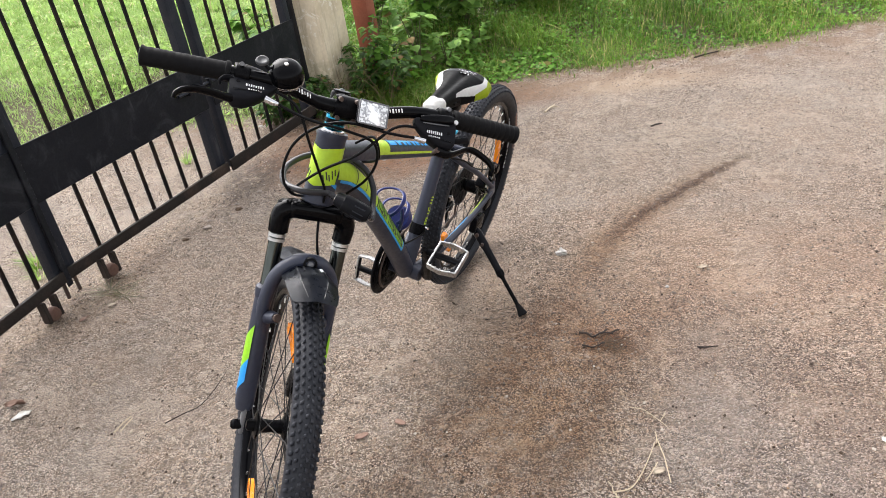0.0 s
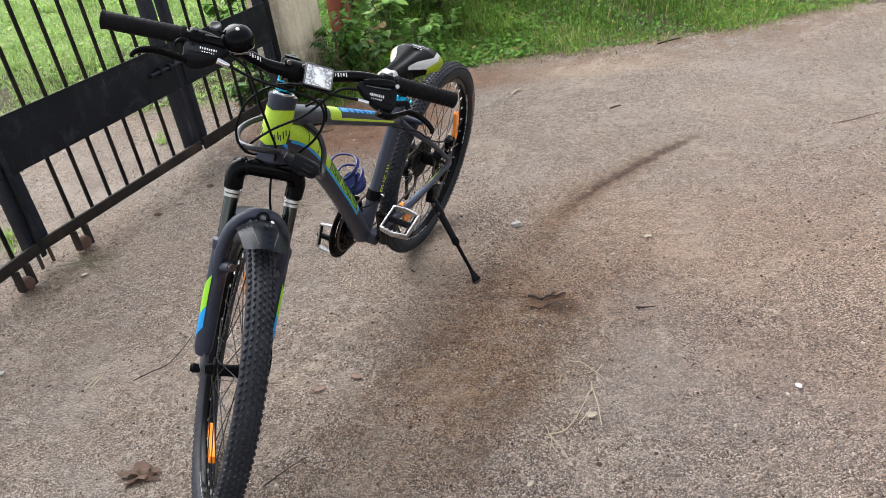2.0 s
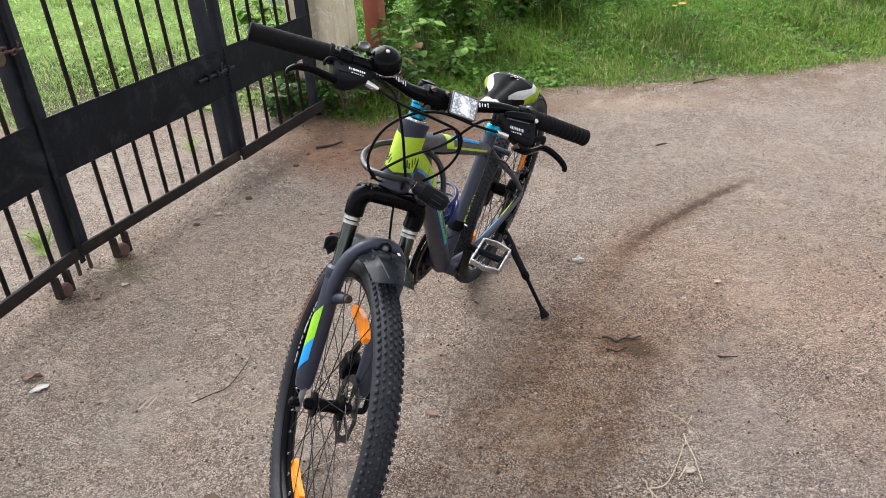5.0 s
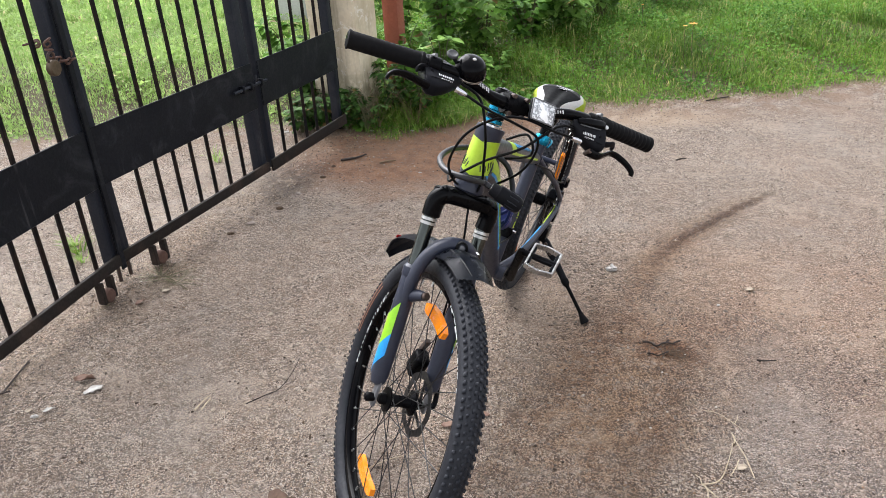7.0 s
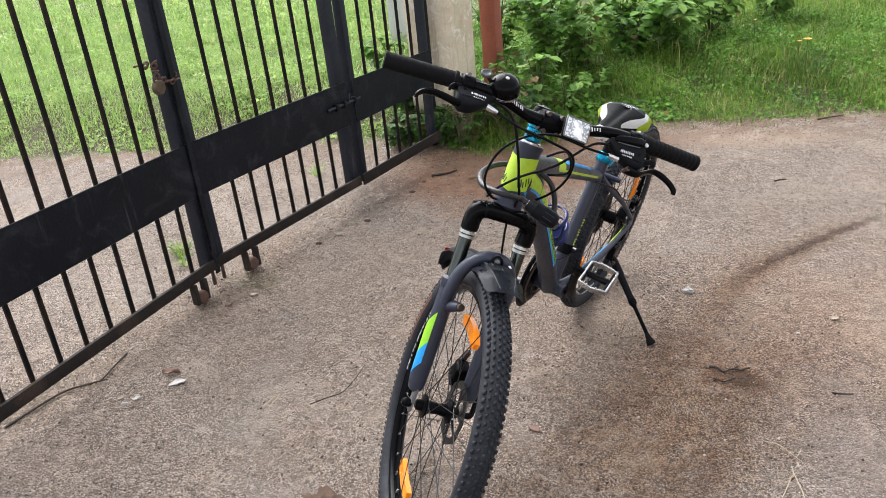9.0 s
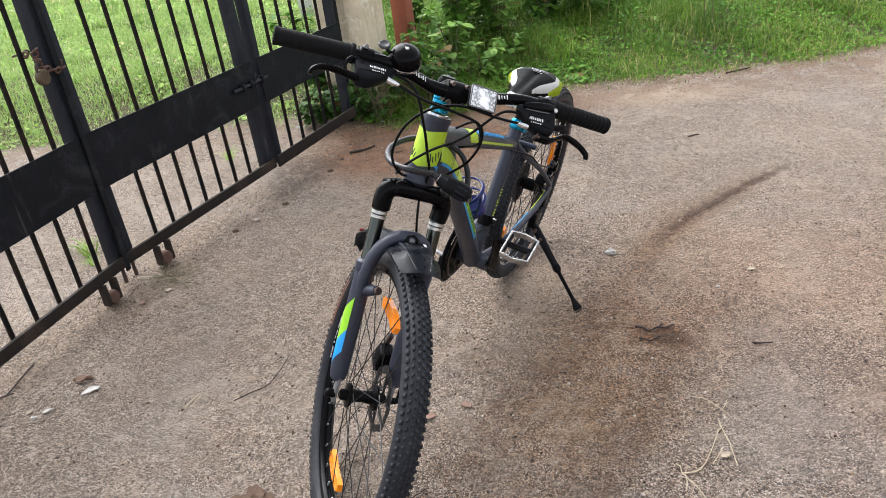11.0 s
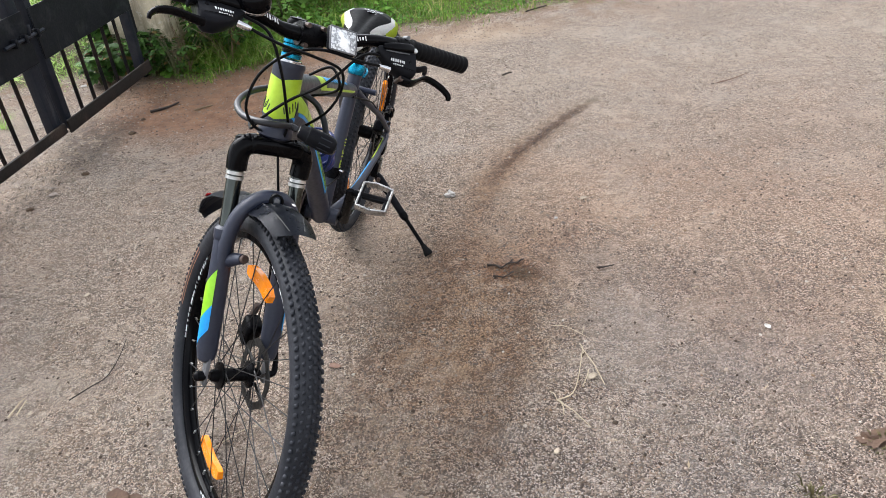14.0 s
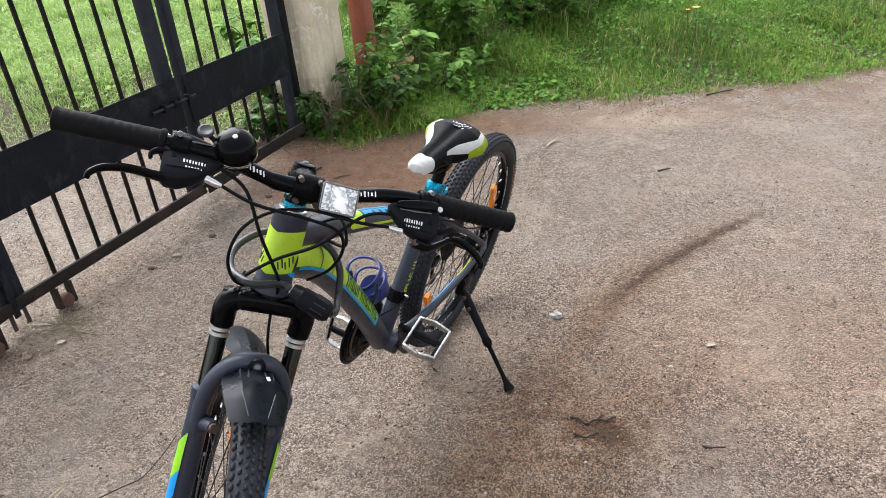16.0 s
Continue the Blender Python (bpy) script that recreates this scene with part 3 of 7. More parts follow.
def ground():
    def lines(a, b, step, far):
        inner = np.arange(a, b + step / 2, step)
        out = np.geomspace(1, far, 14)
        return np.concatenate([a - out[::-1], inner, b + out])
    xs, ys = lines(-6.0, 6.0, 0.08, 400), lines(-2.0, 10.0, 0.08, 400)
    X, Y = np.meshgrid(xs, ys)
    lane = np.exp(-((np.abs(X) / 9) ** 4 + (np.abs(Y - 3) / 9) ** 4))
    Z = rise(X, Y) + lane * 0.002 * waves(X, Y, 2.2, 3)
    V = np.stack([X, Y, Z], -1).reshape(-1, 3)
    w = len(xs)
    i = (np.arange(len(ys) - 1)[:, None] * w + np.arange(w - 1)).ravel()
    ob = quick("ground", V, np.stack([i, i + 1, i + 1 + w, i + w], 1), M_GROUND, "worn pale asphalt drive with soil drifts and grassy verge", "ground", "structure")
    for p in ob.data.polygons:
        p.use_smooth = True


ground()


def chippings(n, seed, name, material, small, more, label, category):
    """Loose stones over the drive, each a small lump."""
    g = np.random.default_rng(seed)
    c = np.stack([g.uniform(-2.4, 2.8, n), 0.4 + 4.5 * g.random(n) ** 1.2, np.zeros(n)], 1)
    size = small + more * g.random(n) ** 3 + 0.003 * (g.random(n) > 0.993)
    shape = np.array([[1, 0, 0], [0, 1, 0], [-1, 0, 0], [0, -1, 0], [0.5, 0.4, 0.9], [-0.4, 0.5, 0.8], [-0.5, -0.4, 0.9], [0.4, -0.5, 0.7]])
    a = g.uniform(0, 6.28, n)
    s, co = np.sin(a), np.cos(a)
    v = shape[None] * size[:, None, None] * g.uniform(0.7, 1.3, (n, 8, 3))
    V = np.empty_like(v)
    V[..., 0] = v[..., 0] * co[:, None] - v[..., 1] * s[:, None] + c[:, None, 0]
    V[..., 1] = v[..., 0] * s[:, None] + v[..., 1] * co[:, None] + c[:, None, 1]
    V[..., 2] = v[..., 2] * 0.62 + c[:, None, 2] + 0.0005
    q = np.array([[4, 5, 6, 7], [0, 1, 5, 4], [1, 2, 6, 5], [2, 3, 7, 6], [3, 0, 4, 7]])
    Q = q[None] + 8 * np.arange(n)[:, None, None]
    quick(name, V.reshape(-1, 3), Q.reshape(-1, 4), material, label, category)


chippings(64000, 3, "loose_chippings", M_STONE, 0.0018, 0.0040, "small pale and brown stone chippings loose on asphalt", "gravel")
# soil and bark crumbs; part of them stand for the stones' small shadows
chippings(11000, 5, "soil_and_shade_crumbs", M_SOIL_SHADE_BIT, 0.0012, 0.0040, "dark crumbs of soil and bark, some standing for stone shadows", "soil crumbs")


def flakes(n, seed):
    """Crumbs of leaf and bark: most along the gate and the verge, the rest blown about."""
    g = np.random.default_rng(seed)
    k = n // 2
    y1 = g.uniform(1.0, 4.4, k)
    x1 = -1.36 + 0.26 * (y1 - 2.7) + 0.10 * g.normal(size=k)
    x2, y2 = g.uniform(-2.5, 3.0, n - k), g.uniform(0.5, 4.9, n - k) ** 1.0
    edge = g.random(n - k) < 0.25
    y2 = np.where(edge, edge_y(x2) - np.abs(0.12 * g.normal(size=n - k)), y2)
    x, y = np.concatenate([x1, x2]), np.concatenate([y1, y2])
    L, W = 0.003 + 0.009 * g.random(n) ** 3, 0.0012 + 0.0022 * g.random(n)
    a = g.uniform(0, 6.28, n)
    d, s = np.stack([np.cos(a), np.sin(a), 0.25 * g.normal(size=n)], 1), np.stack([-np.sin(a), np.cos(a), 0.25 * g.normal(size=n)], 1)
    c = np.stack([x, y, np.full(n, 0.003)], 1)
    V = np.stack([c - d * L[:, None], c - s * W[:, None], c + d * L[:, None], c + s * W[:, None]], 1)
    quick("leaf_litter", V.reshape(-1, 3), np.arange(4 * n).reshape(-1, 4), M_CRUMBS, "dark crumbs of leaf and bark on asphalt", "leaf litter")


flakes(9000, 21)


def blades(name, material, n, xr, yr, low, high, width, seed, label, thin=0.0, bend=0.5, grow=None):
    """Grass: each blade two bent pieces that narrow to a tip."""
    g = np.random.default_rng(seed)
    x, y = g.uniform(*xr, n), yr[0] + (yr[1] - yr[0]) * g.random(n) ** 1.5
    inside = y > edge_y(x) + 0.10 * waves(x, y, 3.1, seed) + 0.07 * g.normal(size=n)
    tuft = waves(x, y, 2.6, seed + 1)
    inside &= g.random(n) > thin * (0.5 - 0.5 * tuft)
    if grow is not None:
        inside &= grow(x, y)
    x, y, tuft = x[inside], y[inside], tuft[inside]
    n = len(x)
    back = np.clip((y - edge_y(x)) / 0.8, 0.0, 1)
    h = (low + (high - low) * g.random(n) ** 1.6) * (0.45 + 0.55 * back) * (0.85 + 0.4 * tuft)
    w = width * g.uniform(0.6, 1.4, n) * (0.7 + 0.5 * np.clip((y - 4.5) / 4, 0, 1.5))
    a, lean = g.uniform(0, 6.28, n), g.uniform(0.1, 1.0, n) * bend
    d = np.stack([np.cos(a), np.sin(a), np.zeros(n)], 1)
    side = np.stack([-np.sin(a), np.cos(a), np.zeros(n)], 1) * w[:, None] / 2
    tw = g.uniform(-0.8, 0.8, n)[:, None]
    side = side + d * w[:, None] / 2 * tw
    root = np.stack([x, y, rise(x, y) - 0.01], 1)
    up = np.array([0, 0, 1.0])
    mid = root + up * (0.6 * h)[:, None] + d * (0.25 * lean * h)[:, None]
    tip = root + up * (h * (1 - 0.35 * lean))[:, None] + d * (0.9 * lean * h)[:, None]
    V = np.stack([root - side, root + side, mid - 0.8 * side, mid + 0.8 * side, tip - 0.1 * side, tip + 0.1 * side], 1)
    q = np.array([[0, 1, 3, 2], [2, 3, 5, 4]])
    Q = q[None] + 6 * np.arange(n)[:, None, None]
    quick(name, V.reshape(-1, 3), Q.reshape(-1, 4), material, label, "grass")


def leaflets(name, material, n, xr, yr, low, high, size, seed, label, grow):
    """Broad little weed leaves on their own, folded along the midrib."""
    g = np.random.default_rng(seed)
    x, y = g.uniform(*xr, n), g.uniform(*yr, n)
    keep = (y > edge_y(x) + 0.03 + 0.08 * waves(x, y, 3.1, seed)) & grow(x, y)
    x, y = x[keep], y[keep]
    n = len(x)
    back = np.clip((y - edge_y(x)) / 1.0, 0.15, 1)
    z = rise(x, y) + (low + (high - low) * g.random(n)) * back * (0.75 + 0.45 * waves(x, y, 2.2, 5))
    s = size * g.uniform(0.55, 1.4, n)
    a = g.uniform(0, 6.28, n)
    tilt = g.normal(0.0, 0.45, n)
    d = np.stack([np.cos(a) * np.cos(tilt), np.sin(a) * np.cos(tilt), np.sin(tilt)], 1)
    side = np.stack([-np.sin(a), np.cos(a), g.normal(0, 0.35, n)], 1)
    c = np.stack([x, y, z], 1)
    up = np.array([0, 0, 1.0])
    L, W = s[:, None], (s * g.uniform(0.35, 0.6, n))[:, None]
    V = np.stack([c, c + d * L * 0.45 + side * W + up * W * 0.25, c + d * L - up * L * 0.15, c + d * L * 0.45 - side * W + up * W * 0.25, c + d * L * 0.5], 1)
    q = np.array([[0, 4, 2, 1], [0, 3, 2, 4]])
    Q = q[None] + 5 * np.arange(n)[:, None, None]
    quick(name, V.reshape(-1, 3), Q.reshape(-1, 4), material, label, "weeds")


# the verge is the side of the road to the right of the pillar, the field lies beyond the gate
def on_verge(x, y):
    return x > -1.0 - 0.34 * (y - 4.7) + 0.08 * np.sin(5 * y)


def on_field(x, y):
    return ~on_verge(x, y)


blades("verge_grass", M_GRASS, 300000, (-1.6, 5.5), (4.2, 9.0), 0.03, 0.19, 0.0052, 11, "dense green grass along the road edge", 0.75, 2.0, on_verge)
blades("tall_verge_grass", M_GRASS, 9000, (-1.2, 6.0), (5.2, 10.5), 0.12, 0.27, 0.0065, 12, "taller tufts of green grass behind the verge", 0.9, 1.1, on_verge)
blades("field_grass", M_FIELD, 270000, (-8.5, -0.6), (3.7, 11.5), 0.03, 0.115, 0.0060, 13, "bright yellow-green field grass beyond the gate", 0.45, 2.1, on_field)
blades("far_field_grass", M_FIELD, 60000, (-17.0, -3.0), (8.0, 19.0), 0.06, 0.16, 0.014, 17, "far part of the bright field grass", 0.3, 2.0, on_field)
leaflets("verge_weeds", M_WEED, 50000, (-1.2, 5.0), (4.2, 7.4), 0.03, 0.18, 0.021, 14, "low broad-leaved green weeds in the verge", lambda x, y: on_verge(x, y) & (waves(x, y, 1.5, 2.0) > -0.45))
leaflets("edge_weeds", M_WEED, 3000, (-1.1, 0.4), (4.2, 5.2), 0.02, 0.24, 0.038, 16, "leafy weeds crowding the foot of the pillar", on_verge)
leaflets("field_weeds", M_FIELD, 14000, (-6.0, -1.0), (3.8, 8.0), 0.04, 0.13, 0.030, 15, "scattered broad-leaved weeds in bright grass", lambda x, y: on_field(x, y) & (waves(x, y, 1.2, 4.0) > 0.1))


blades("dry_stalks", M_DRYGRASS, 5500, (-1.3, 4.6), (4.15, 6.0), 0.06, 0.24, 0.004, 18, "thin dry straw stalks along the verge", 0.7, 1.8, on_verge)
blades("pillar_grass", M_GRASS, 11000, (-1.05, -0.20), (4.12, 4.75), 0.12, 0.36, 0.006, 19, "arching green grass crowding the foot of the pillar", 0.8, 2.3, on_verge)

blades("edge_thatch", M_DRYGRASS, 60000, (-1.3, 4.6), (4.1, 5.6), 0.03, 0.10, 0.004, 23, "dry thatch and runners at the asphalt edge", 0.7, 2.2, lambda x, y: on_verge(x, y) & (y < edge_y(x) + 0.22))


def shrub(x, y, height, spread, stems, leaf, seed, label, material=None, name="shrub"):
    """A leafy weed bush: bent stems, each with leaves in pairs."""
    g = random.Random(seed)
    base = thing(name, Matrix.Translation((x, y, float(rise(np.float64(x), np.float64(y))) - 0.01)), label, "shrub", "bushes by the gate pillar")
    st, lf = B(), B()
    for _ in range(stems):
        a, out, h = g.uniform(0, 6.28), spread * g.uniform(0.25, 1.0), height * g.uniform(0.55, 1.05)
        d = Vector((math.cos(a), math.sin(a), 0))
        path = smooth_path([(0, 0, 0), d * out * 0.25 + Vector((0, 0, h * 0.45)), d * out * 0.65 + Vector((0, 0, h * 0.85)), d * out + Vector((0, 0, h * g.uniform(0.85, 1.0)))], 4)
        tube(st, path, [0.005, 0.002], 5)
        for i, q in enumerate(path[3:]):
            for s in (-1, 1, 0.2):
                if g.random() < 0.12:
                    continue
                w = a + s * g.uniform(0.7, 1.5)
                f = Vector((math.cos(w), math.sin(w), g.uniform(-0.35, 0.35))).normalized()
                side = f.cross(Vector((0, 0, 1))).normalized() + Vector((0, 0, g.uniform(-0.3, 0.3)))
                n = side.cross(f).normalized()
                L = leaf * g.uniform(0.6, 1.25)
                W = L * g.uniform(0.28, 0.4)
                o = q + f * 0.012
                row = [(0, 0), (0.25, 0.8), (0.55, 1.0), (0.82, 0.6)]
                mids = [lf.verts.new(o + f * L * t - n * L * 0.25 * t * t) for t, _ in row] + [lf.verts.new(o + f * L - n * L * 0.28)]
                for sg in (-1, 1):
                    rim = [lf.verts.new(o + f * L * t + side * sg * W * u + n * (W * 0.2 * u - L * 0.25 * t * t)) for t, u in row[1:]]
                    chain = [mids[0]] + rim + [mids[4]]
                    for k in range(4):
                        ring = [mids[k], mids[k + 1], chain[k + 1], chain[k]]
                        ring = list(dict.fromkeys(ring))
                        if len(ring) > 2:
                            lf.faces.new(ring if sg > 0 else ring[::-1])
    part("stem", st, M_STEM, base)
    part("foliage", lf, material or M_SHRUB, base, "small pointed green leaves", smooth=0)


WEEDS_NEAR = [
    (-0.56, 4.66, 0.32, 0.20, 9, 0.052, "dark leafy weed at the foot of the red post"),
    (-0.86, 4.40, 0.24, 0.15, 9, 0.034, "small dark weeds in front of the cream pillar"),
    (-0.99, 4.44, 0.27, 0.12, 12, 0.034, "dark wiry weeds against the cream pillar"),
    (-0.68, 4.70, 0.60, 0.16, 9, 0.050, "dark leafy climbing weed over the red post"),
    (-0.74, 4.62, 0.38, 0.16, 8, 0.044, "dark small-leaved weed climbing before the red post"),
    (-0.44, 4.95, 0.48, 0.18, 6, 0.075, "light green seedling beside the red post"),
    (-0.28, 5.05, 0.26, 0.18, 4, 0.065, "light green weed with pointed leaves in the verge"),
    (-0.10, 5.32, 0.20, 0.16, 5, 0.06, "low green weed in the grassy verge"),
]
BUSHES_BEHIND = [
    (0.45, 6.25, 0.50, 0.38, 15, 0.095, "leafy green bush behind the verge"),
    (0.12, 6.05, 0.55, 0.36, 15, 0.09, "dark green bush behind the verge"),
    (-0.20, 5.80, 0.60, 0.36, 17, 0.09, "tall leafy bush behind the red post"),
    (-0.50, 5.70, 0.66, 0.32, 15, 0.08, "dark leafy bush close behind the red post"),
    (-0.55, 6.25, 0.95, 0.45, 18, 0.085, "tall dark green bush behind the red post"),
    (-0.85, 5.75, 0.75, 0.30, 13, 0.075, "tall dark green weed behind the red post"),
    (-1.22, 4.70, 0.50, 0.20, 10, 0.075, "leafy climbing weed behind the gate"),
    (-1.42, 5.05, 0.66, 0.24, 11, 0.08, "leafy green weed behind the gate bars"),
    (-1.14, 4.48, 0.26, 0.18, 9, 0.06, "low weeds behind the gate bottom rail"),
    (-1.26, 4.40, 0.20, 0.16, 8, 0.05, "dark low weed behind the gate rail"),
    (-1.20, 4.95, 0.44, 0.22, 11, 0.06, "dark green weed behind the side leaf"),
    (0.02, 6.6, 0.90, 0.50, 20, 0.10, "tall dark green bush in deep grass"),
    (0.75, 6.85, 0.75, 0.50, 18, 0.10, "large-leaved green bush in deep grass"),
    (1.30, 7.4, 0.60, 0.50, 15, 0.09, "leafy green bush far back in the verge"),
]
# near weeds marked dark, or by the gate, take the leaf colour with shade painted in
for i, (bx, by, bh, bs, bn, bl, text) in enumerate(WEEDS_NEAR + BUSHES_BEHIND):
    kind = M_SHRUB if "dark" not in text and "the gate" not in text else M_SHADED_WEED if by < 5.0 and "over the red post" not in text else M_WEED
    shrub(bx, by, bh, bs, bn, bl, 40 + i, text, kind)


def tuft(x, y, n, h, seed, label, material, flat=1.0):
    """A small tuft of blades growing in the asphalt."""
    g = random.Random(seed)
    bm = B()
    for _ in range(n):
        a, k = g.uniform(0, 6.28), h * g.uniform(0.4, 1.1)
        d = Vector((math.cos(a), math.sin(a), 0))
        s = Vector((-d.y, d.x, 0)) * 0.0022
        o = d * g.uniform(0, 0.035)
        p = [o, o + d * k * 0.35 + Vector((0, 0, k * 0.6 * flat)), o + d * k * 0.9 + Vector((0, 0, k * 0.7 * flat))]
        v = [bm.verts.new(q + e * f) for q, f in zip(p, (1, 0.8, 0.15)) for e in (-s, s)]
        bm.faces.new((v[0], v[1], v[3], v[2]))
        bm.faces.new((v[2], v[3], v[5], v[4]))
    ob = part("grass_tuft", bm, material, None, smooth=0)
    ob.location = (x, y, 0)
    tagged(ob, label, "grass tuft")


tuft(-1.86, 2.86, 34, 0.07, 9, "low yellow-green grass growing behind the gate", M_FIELD)
tuft(-1.74, 2.70, 26, 0.06, 10, "low yellow-green grass growing behind the gate", M_FIELD)
tuft(-1.80, 2.78, 40, 0.08, 1, "small tuft of green grass growing behind the gate", M_GRASS)
tuft(-1.34, 2.56, 34, 0.15, 2, "flattened dry blades under the gate rail", M_OLIVE, 0.06)
tuft(-1.26, 2.52, 16, 0.17, 8, "few flattened olive blades by the gate roller", M_OLIVE, 0.07)
tuft(1.10, 1.22, 30, 0.025, 3, "short olive tuft in a crack of the asphalt", M_OLIVE)
tuft(0.89, 1.14, 30, 0.022, 4, "short olive tuft in a crack of the asphalt", M_OLIVE)
tuft(-1.62, 3.9, 30, 0.09, 5, "small tuft of grass behind the gate", M_FIELD)


def flower(x, y, z, r, seed):
    g = random.Random(seed)
    base = thing("flower", Matrix.Translation((x, y, z)), "small orange flower on a thin green stem", "flower", "orange flowers in the verge")
    bm = B()
    for k in range(7):
        a = k * 0.9 + g.uniform(0, 0.3)
        d, s = Vector((math.cos(a), math.sin(a), 0.35)), Vector((-math.sin(a), math.cos(a), 0)) * r * 0.4
        v = [bm.verts.new(q) for q in ((0, 0, 0), d * r * 0.6 + s, d * r, d * r * 0.6 - s)]
        bm.faces.new(v)
    part("petals", bm, M_FLOWER, base, smooth=0)
    part("stem", tube(B(), [(0.01, 0.01, -0.25), (0, 0, 0)], 0.002, 5), M_STEM, base)


flower(1.24, 5.50, 0.36, 0.030, 1)
flower(1.20, 5.56, 0.34, 0.018, 2)
flower(0.98, 6.05, 0.42, 0.013, 3)

# ---- pillars and post by the gate ----


def rough_block(sx, sy, sz, amount, seed, top=0.0):
    """A plastered block with worn edges and an uneven face."""
    bm = box(B(), (sx, sy, sz), Matrix.Translation((0, 0, sz / 2)), 0.014, 2)
    bmesh.ops.subdivide_edges(bm, edges=[e for e in bm.edges if e.calc_length() > 0.1], cuts=7, use_grid_fill=True)
    for v in bm.verts:
        n = noise.noise_vector(v.co * 5 + Vector((seed, seed, 0)))
        v.co += Vector((n.x, n.y, 0)) * amount
    return bm


LEAN = pose(0, 0, 0, 0, 0, -14)
pillar = part("gate_pillar", rough_block(0.315, 0.30, 2.3, 0.008, 2), M_CREAM)
pillar.matrix_world = Matrix.Translation((-1.005, 4.68, 0.0)) @ LEAN
tagged(pillar, "cream plastered gate pillar with brown rain stains", "pillar")
redpost = part("red_post", rough_block(0.108, 0.108, 2.0, 0.003, 7), M_OXIDE)
redpost.matrix_world = Matrix.Translation((-0.732, 4.92, 0.0)) @ LEAN
tagged(redpost, "square red oxide painted post behind the pillar", "post")
white = part("boundary_pillar", rough_block(0.30, 0.30, 2.2, 0.006, 9), M_WHITEWALL)
white.matrix_world = Matrix.Translation((-2.10, 7.6, 0.1)) @ LEAN
tagged(white, "white limewashed boundary pillar standing in the field", "pillar")

# ---- the black iron gate ----
RAIL_Z, BAND_LOW, BAND_HIGH, GATE_TOP = 0.112, 0.400, 0.610, 1.75


def frame_of(p0, p1):
    """Leaf frame: x along the leaf, y away from the road's near side, z up."""
    d = Vector((p1[0] - p0[0], p1[1] - p0[1], 0))
    return Matrix.Translation((p0[0], p0[1], 0)) @ Matrix.Rotation(math.atan2(d.y, d.x), 4, "Z"), d.length


def gate_leaf(label, p0, p1, first, step, roller_at=None, stile=0.055, lift=0.0, slope=0.0):
    m, length = frame_of(p0, p1)
    m = Matrix.Translation((0, 0, lift)) @ m @ Matrix.Rotation(-slope, 4, "Y")
    leaf = thing("gate_leaf", m, label, "gate", "leaves of the iron gate")
    for at in (stile / 2, length - stile / 2):
        part("stile", box(B(), (stile, 0.045, GATE_TOP - 0.092), Matrix.Translation((at, 0, 0.092 + (GATE_TOP - 0.092) / 2)), 0.004), M_STILE, leaf)
    bm = box(B(), (length, 0.006, BAND_HIGH - BAND_LOW), Matrix.Translation((length / 2, -0.0275, (BAND_HIGH + BAND_LOW) / 2)), 0.0015, 1)
    part("band_plate", bm, M_GATE, leaf, "wide black sheet steel band, scratched")
    part("bottom_rail", box(B(), (length, 0.014, 0.044), Matrix.Translation((length / 2, -0.0325, RAIL_Z)), 0.002), M_DIRTYRAIL, leaf)
    part("top_rail", box(B(), (length - 2 * stile, 0.035, 0.04), Matrix.Translation((length / 2, 0, GATE_TOP - 0.02)), 0.003), M_GATE, leaf)
    first_bar, at = None, first
    while at < length - stile - 0.02:
        place = Matrix.Translation((at, -0.014, 0))
        if first_bar is None:
            first_bar = part("picket", box(B(), (0.0135, 0.0135, GATE_TOP - 0.105), Matrix.Translation((0, 0, 0.095 + (GATE_TOP - 0.105) / 2)), 0.002, 1), M_PICKET, leaf, m=place)
        else:
            again(first_bar, place)
        at += step
    if roller_at is not None:
        for s in (-0.03, 0.03):
            br = part("roller_bracket", box(B(), (0.016, 0.03, 0.085), Matrix.Translation((roller_at + s, -0.04, 0.0425 + 0.008)), 0.002, 1), M_DIRTYRAIL, leaf, "rusted roller bracket")
        part("roller", lathe(B(), [(0.006, -0.017), (0.024, -0.016), (0.028, -0.006), (0.028, 0.006), (0.024, 0.016), (0.006, 0.017)], 18, Matrix.Translation((roller_at, -0.04, 0.028))), M_RUST, br, "rusty brown steel roller")
    return leaf, length


LEFT, RIGHT, SIDE = ((-1.70, 0.70), (-1.478, 2.505)), ((-1.4775, 2.521), (-1.188, 3.455)), ((-1.178, 3.49), (-0.985, 4.235))
leaf_a, len_a = gate_leaf("black painted iron gate leaf with a wide band", *LEFT, 0.075, 0.1085, roller_at=1.69, stile=0.034)
leaf_b, len_b = gate_leaf("black iron gate leaf bolted to the side leaf", *RIGHT, 0.190, 0.1035, roller_at=0.175, stile=0.058, slope=0.018)
leaf_c, len_c = gate_leaf("narrow black iron side leaf with rusty bottom rail", *SIDE, 0.145, 0.115, stile=0.040, lift=0.017)
part("kick_plate", box(B(), (len_c + 0.034, 0.010, 0.058), Matrix.Translation((len_c / 2 - 0.017, -0.0455, RAIL_Z + 0.003)), 0.003, 2), M_DIRTYRAIL, leaf_c, "mud-splashed bottom plate")
for leaf, at in ((leaf_a, len_a - 0.012), (leaf_b, 0.035)):
    part("drop_bolt", tube(B(), [(at, -0.018, 0.022), (at, -0.018, 0.11)], 0.0075, 8), M_OLDSTEEL, leaf, "dark steel drop bolt")
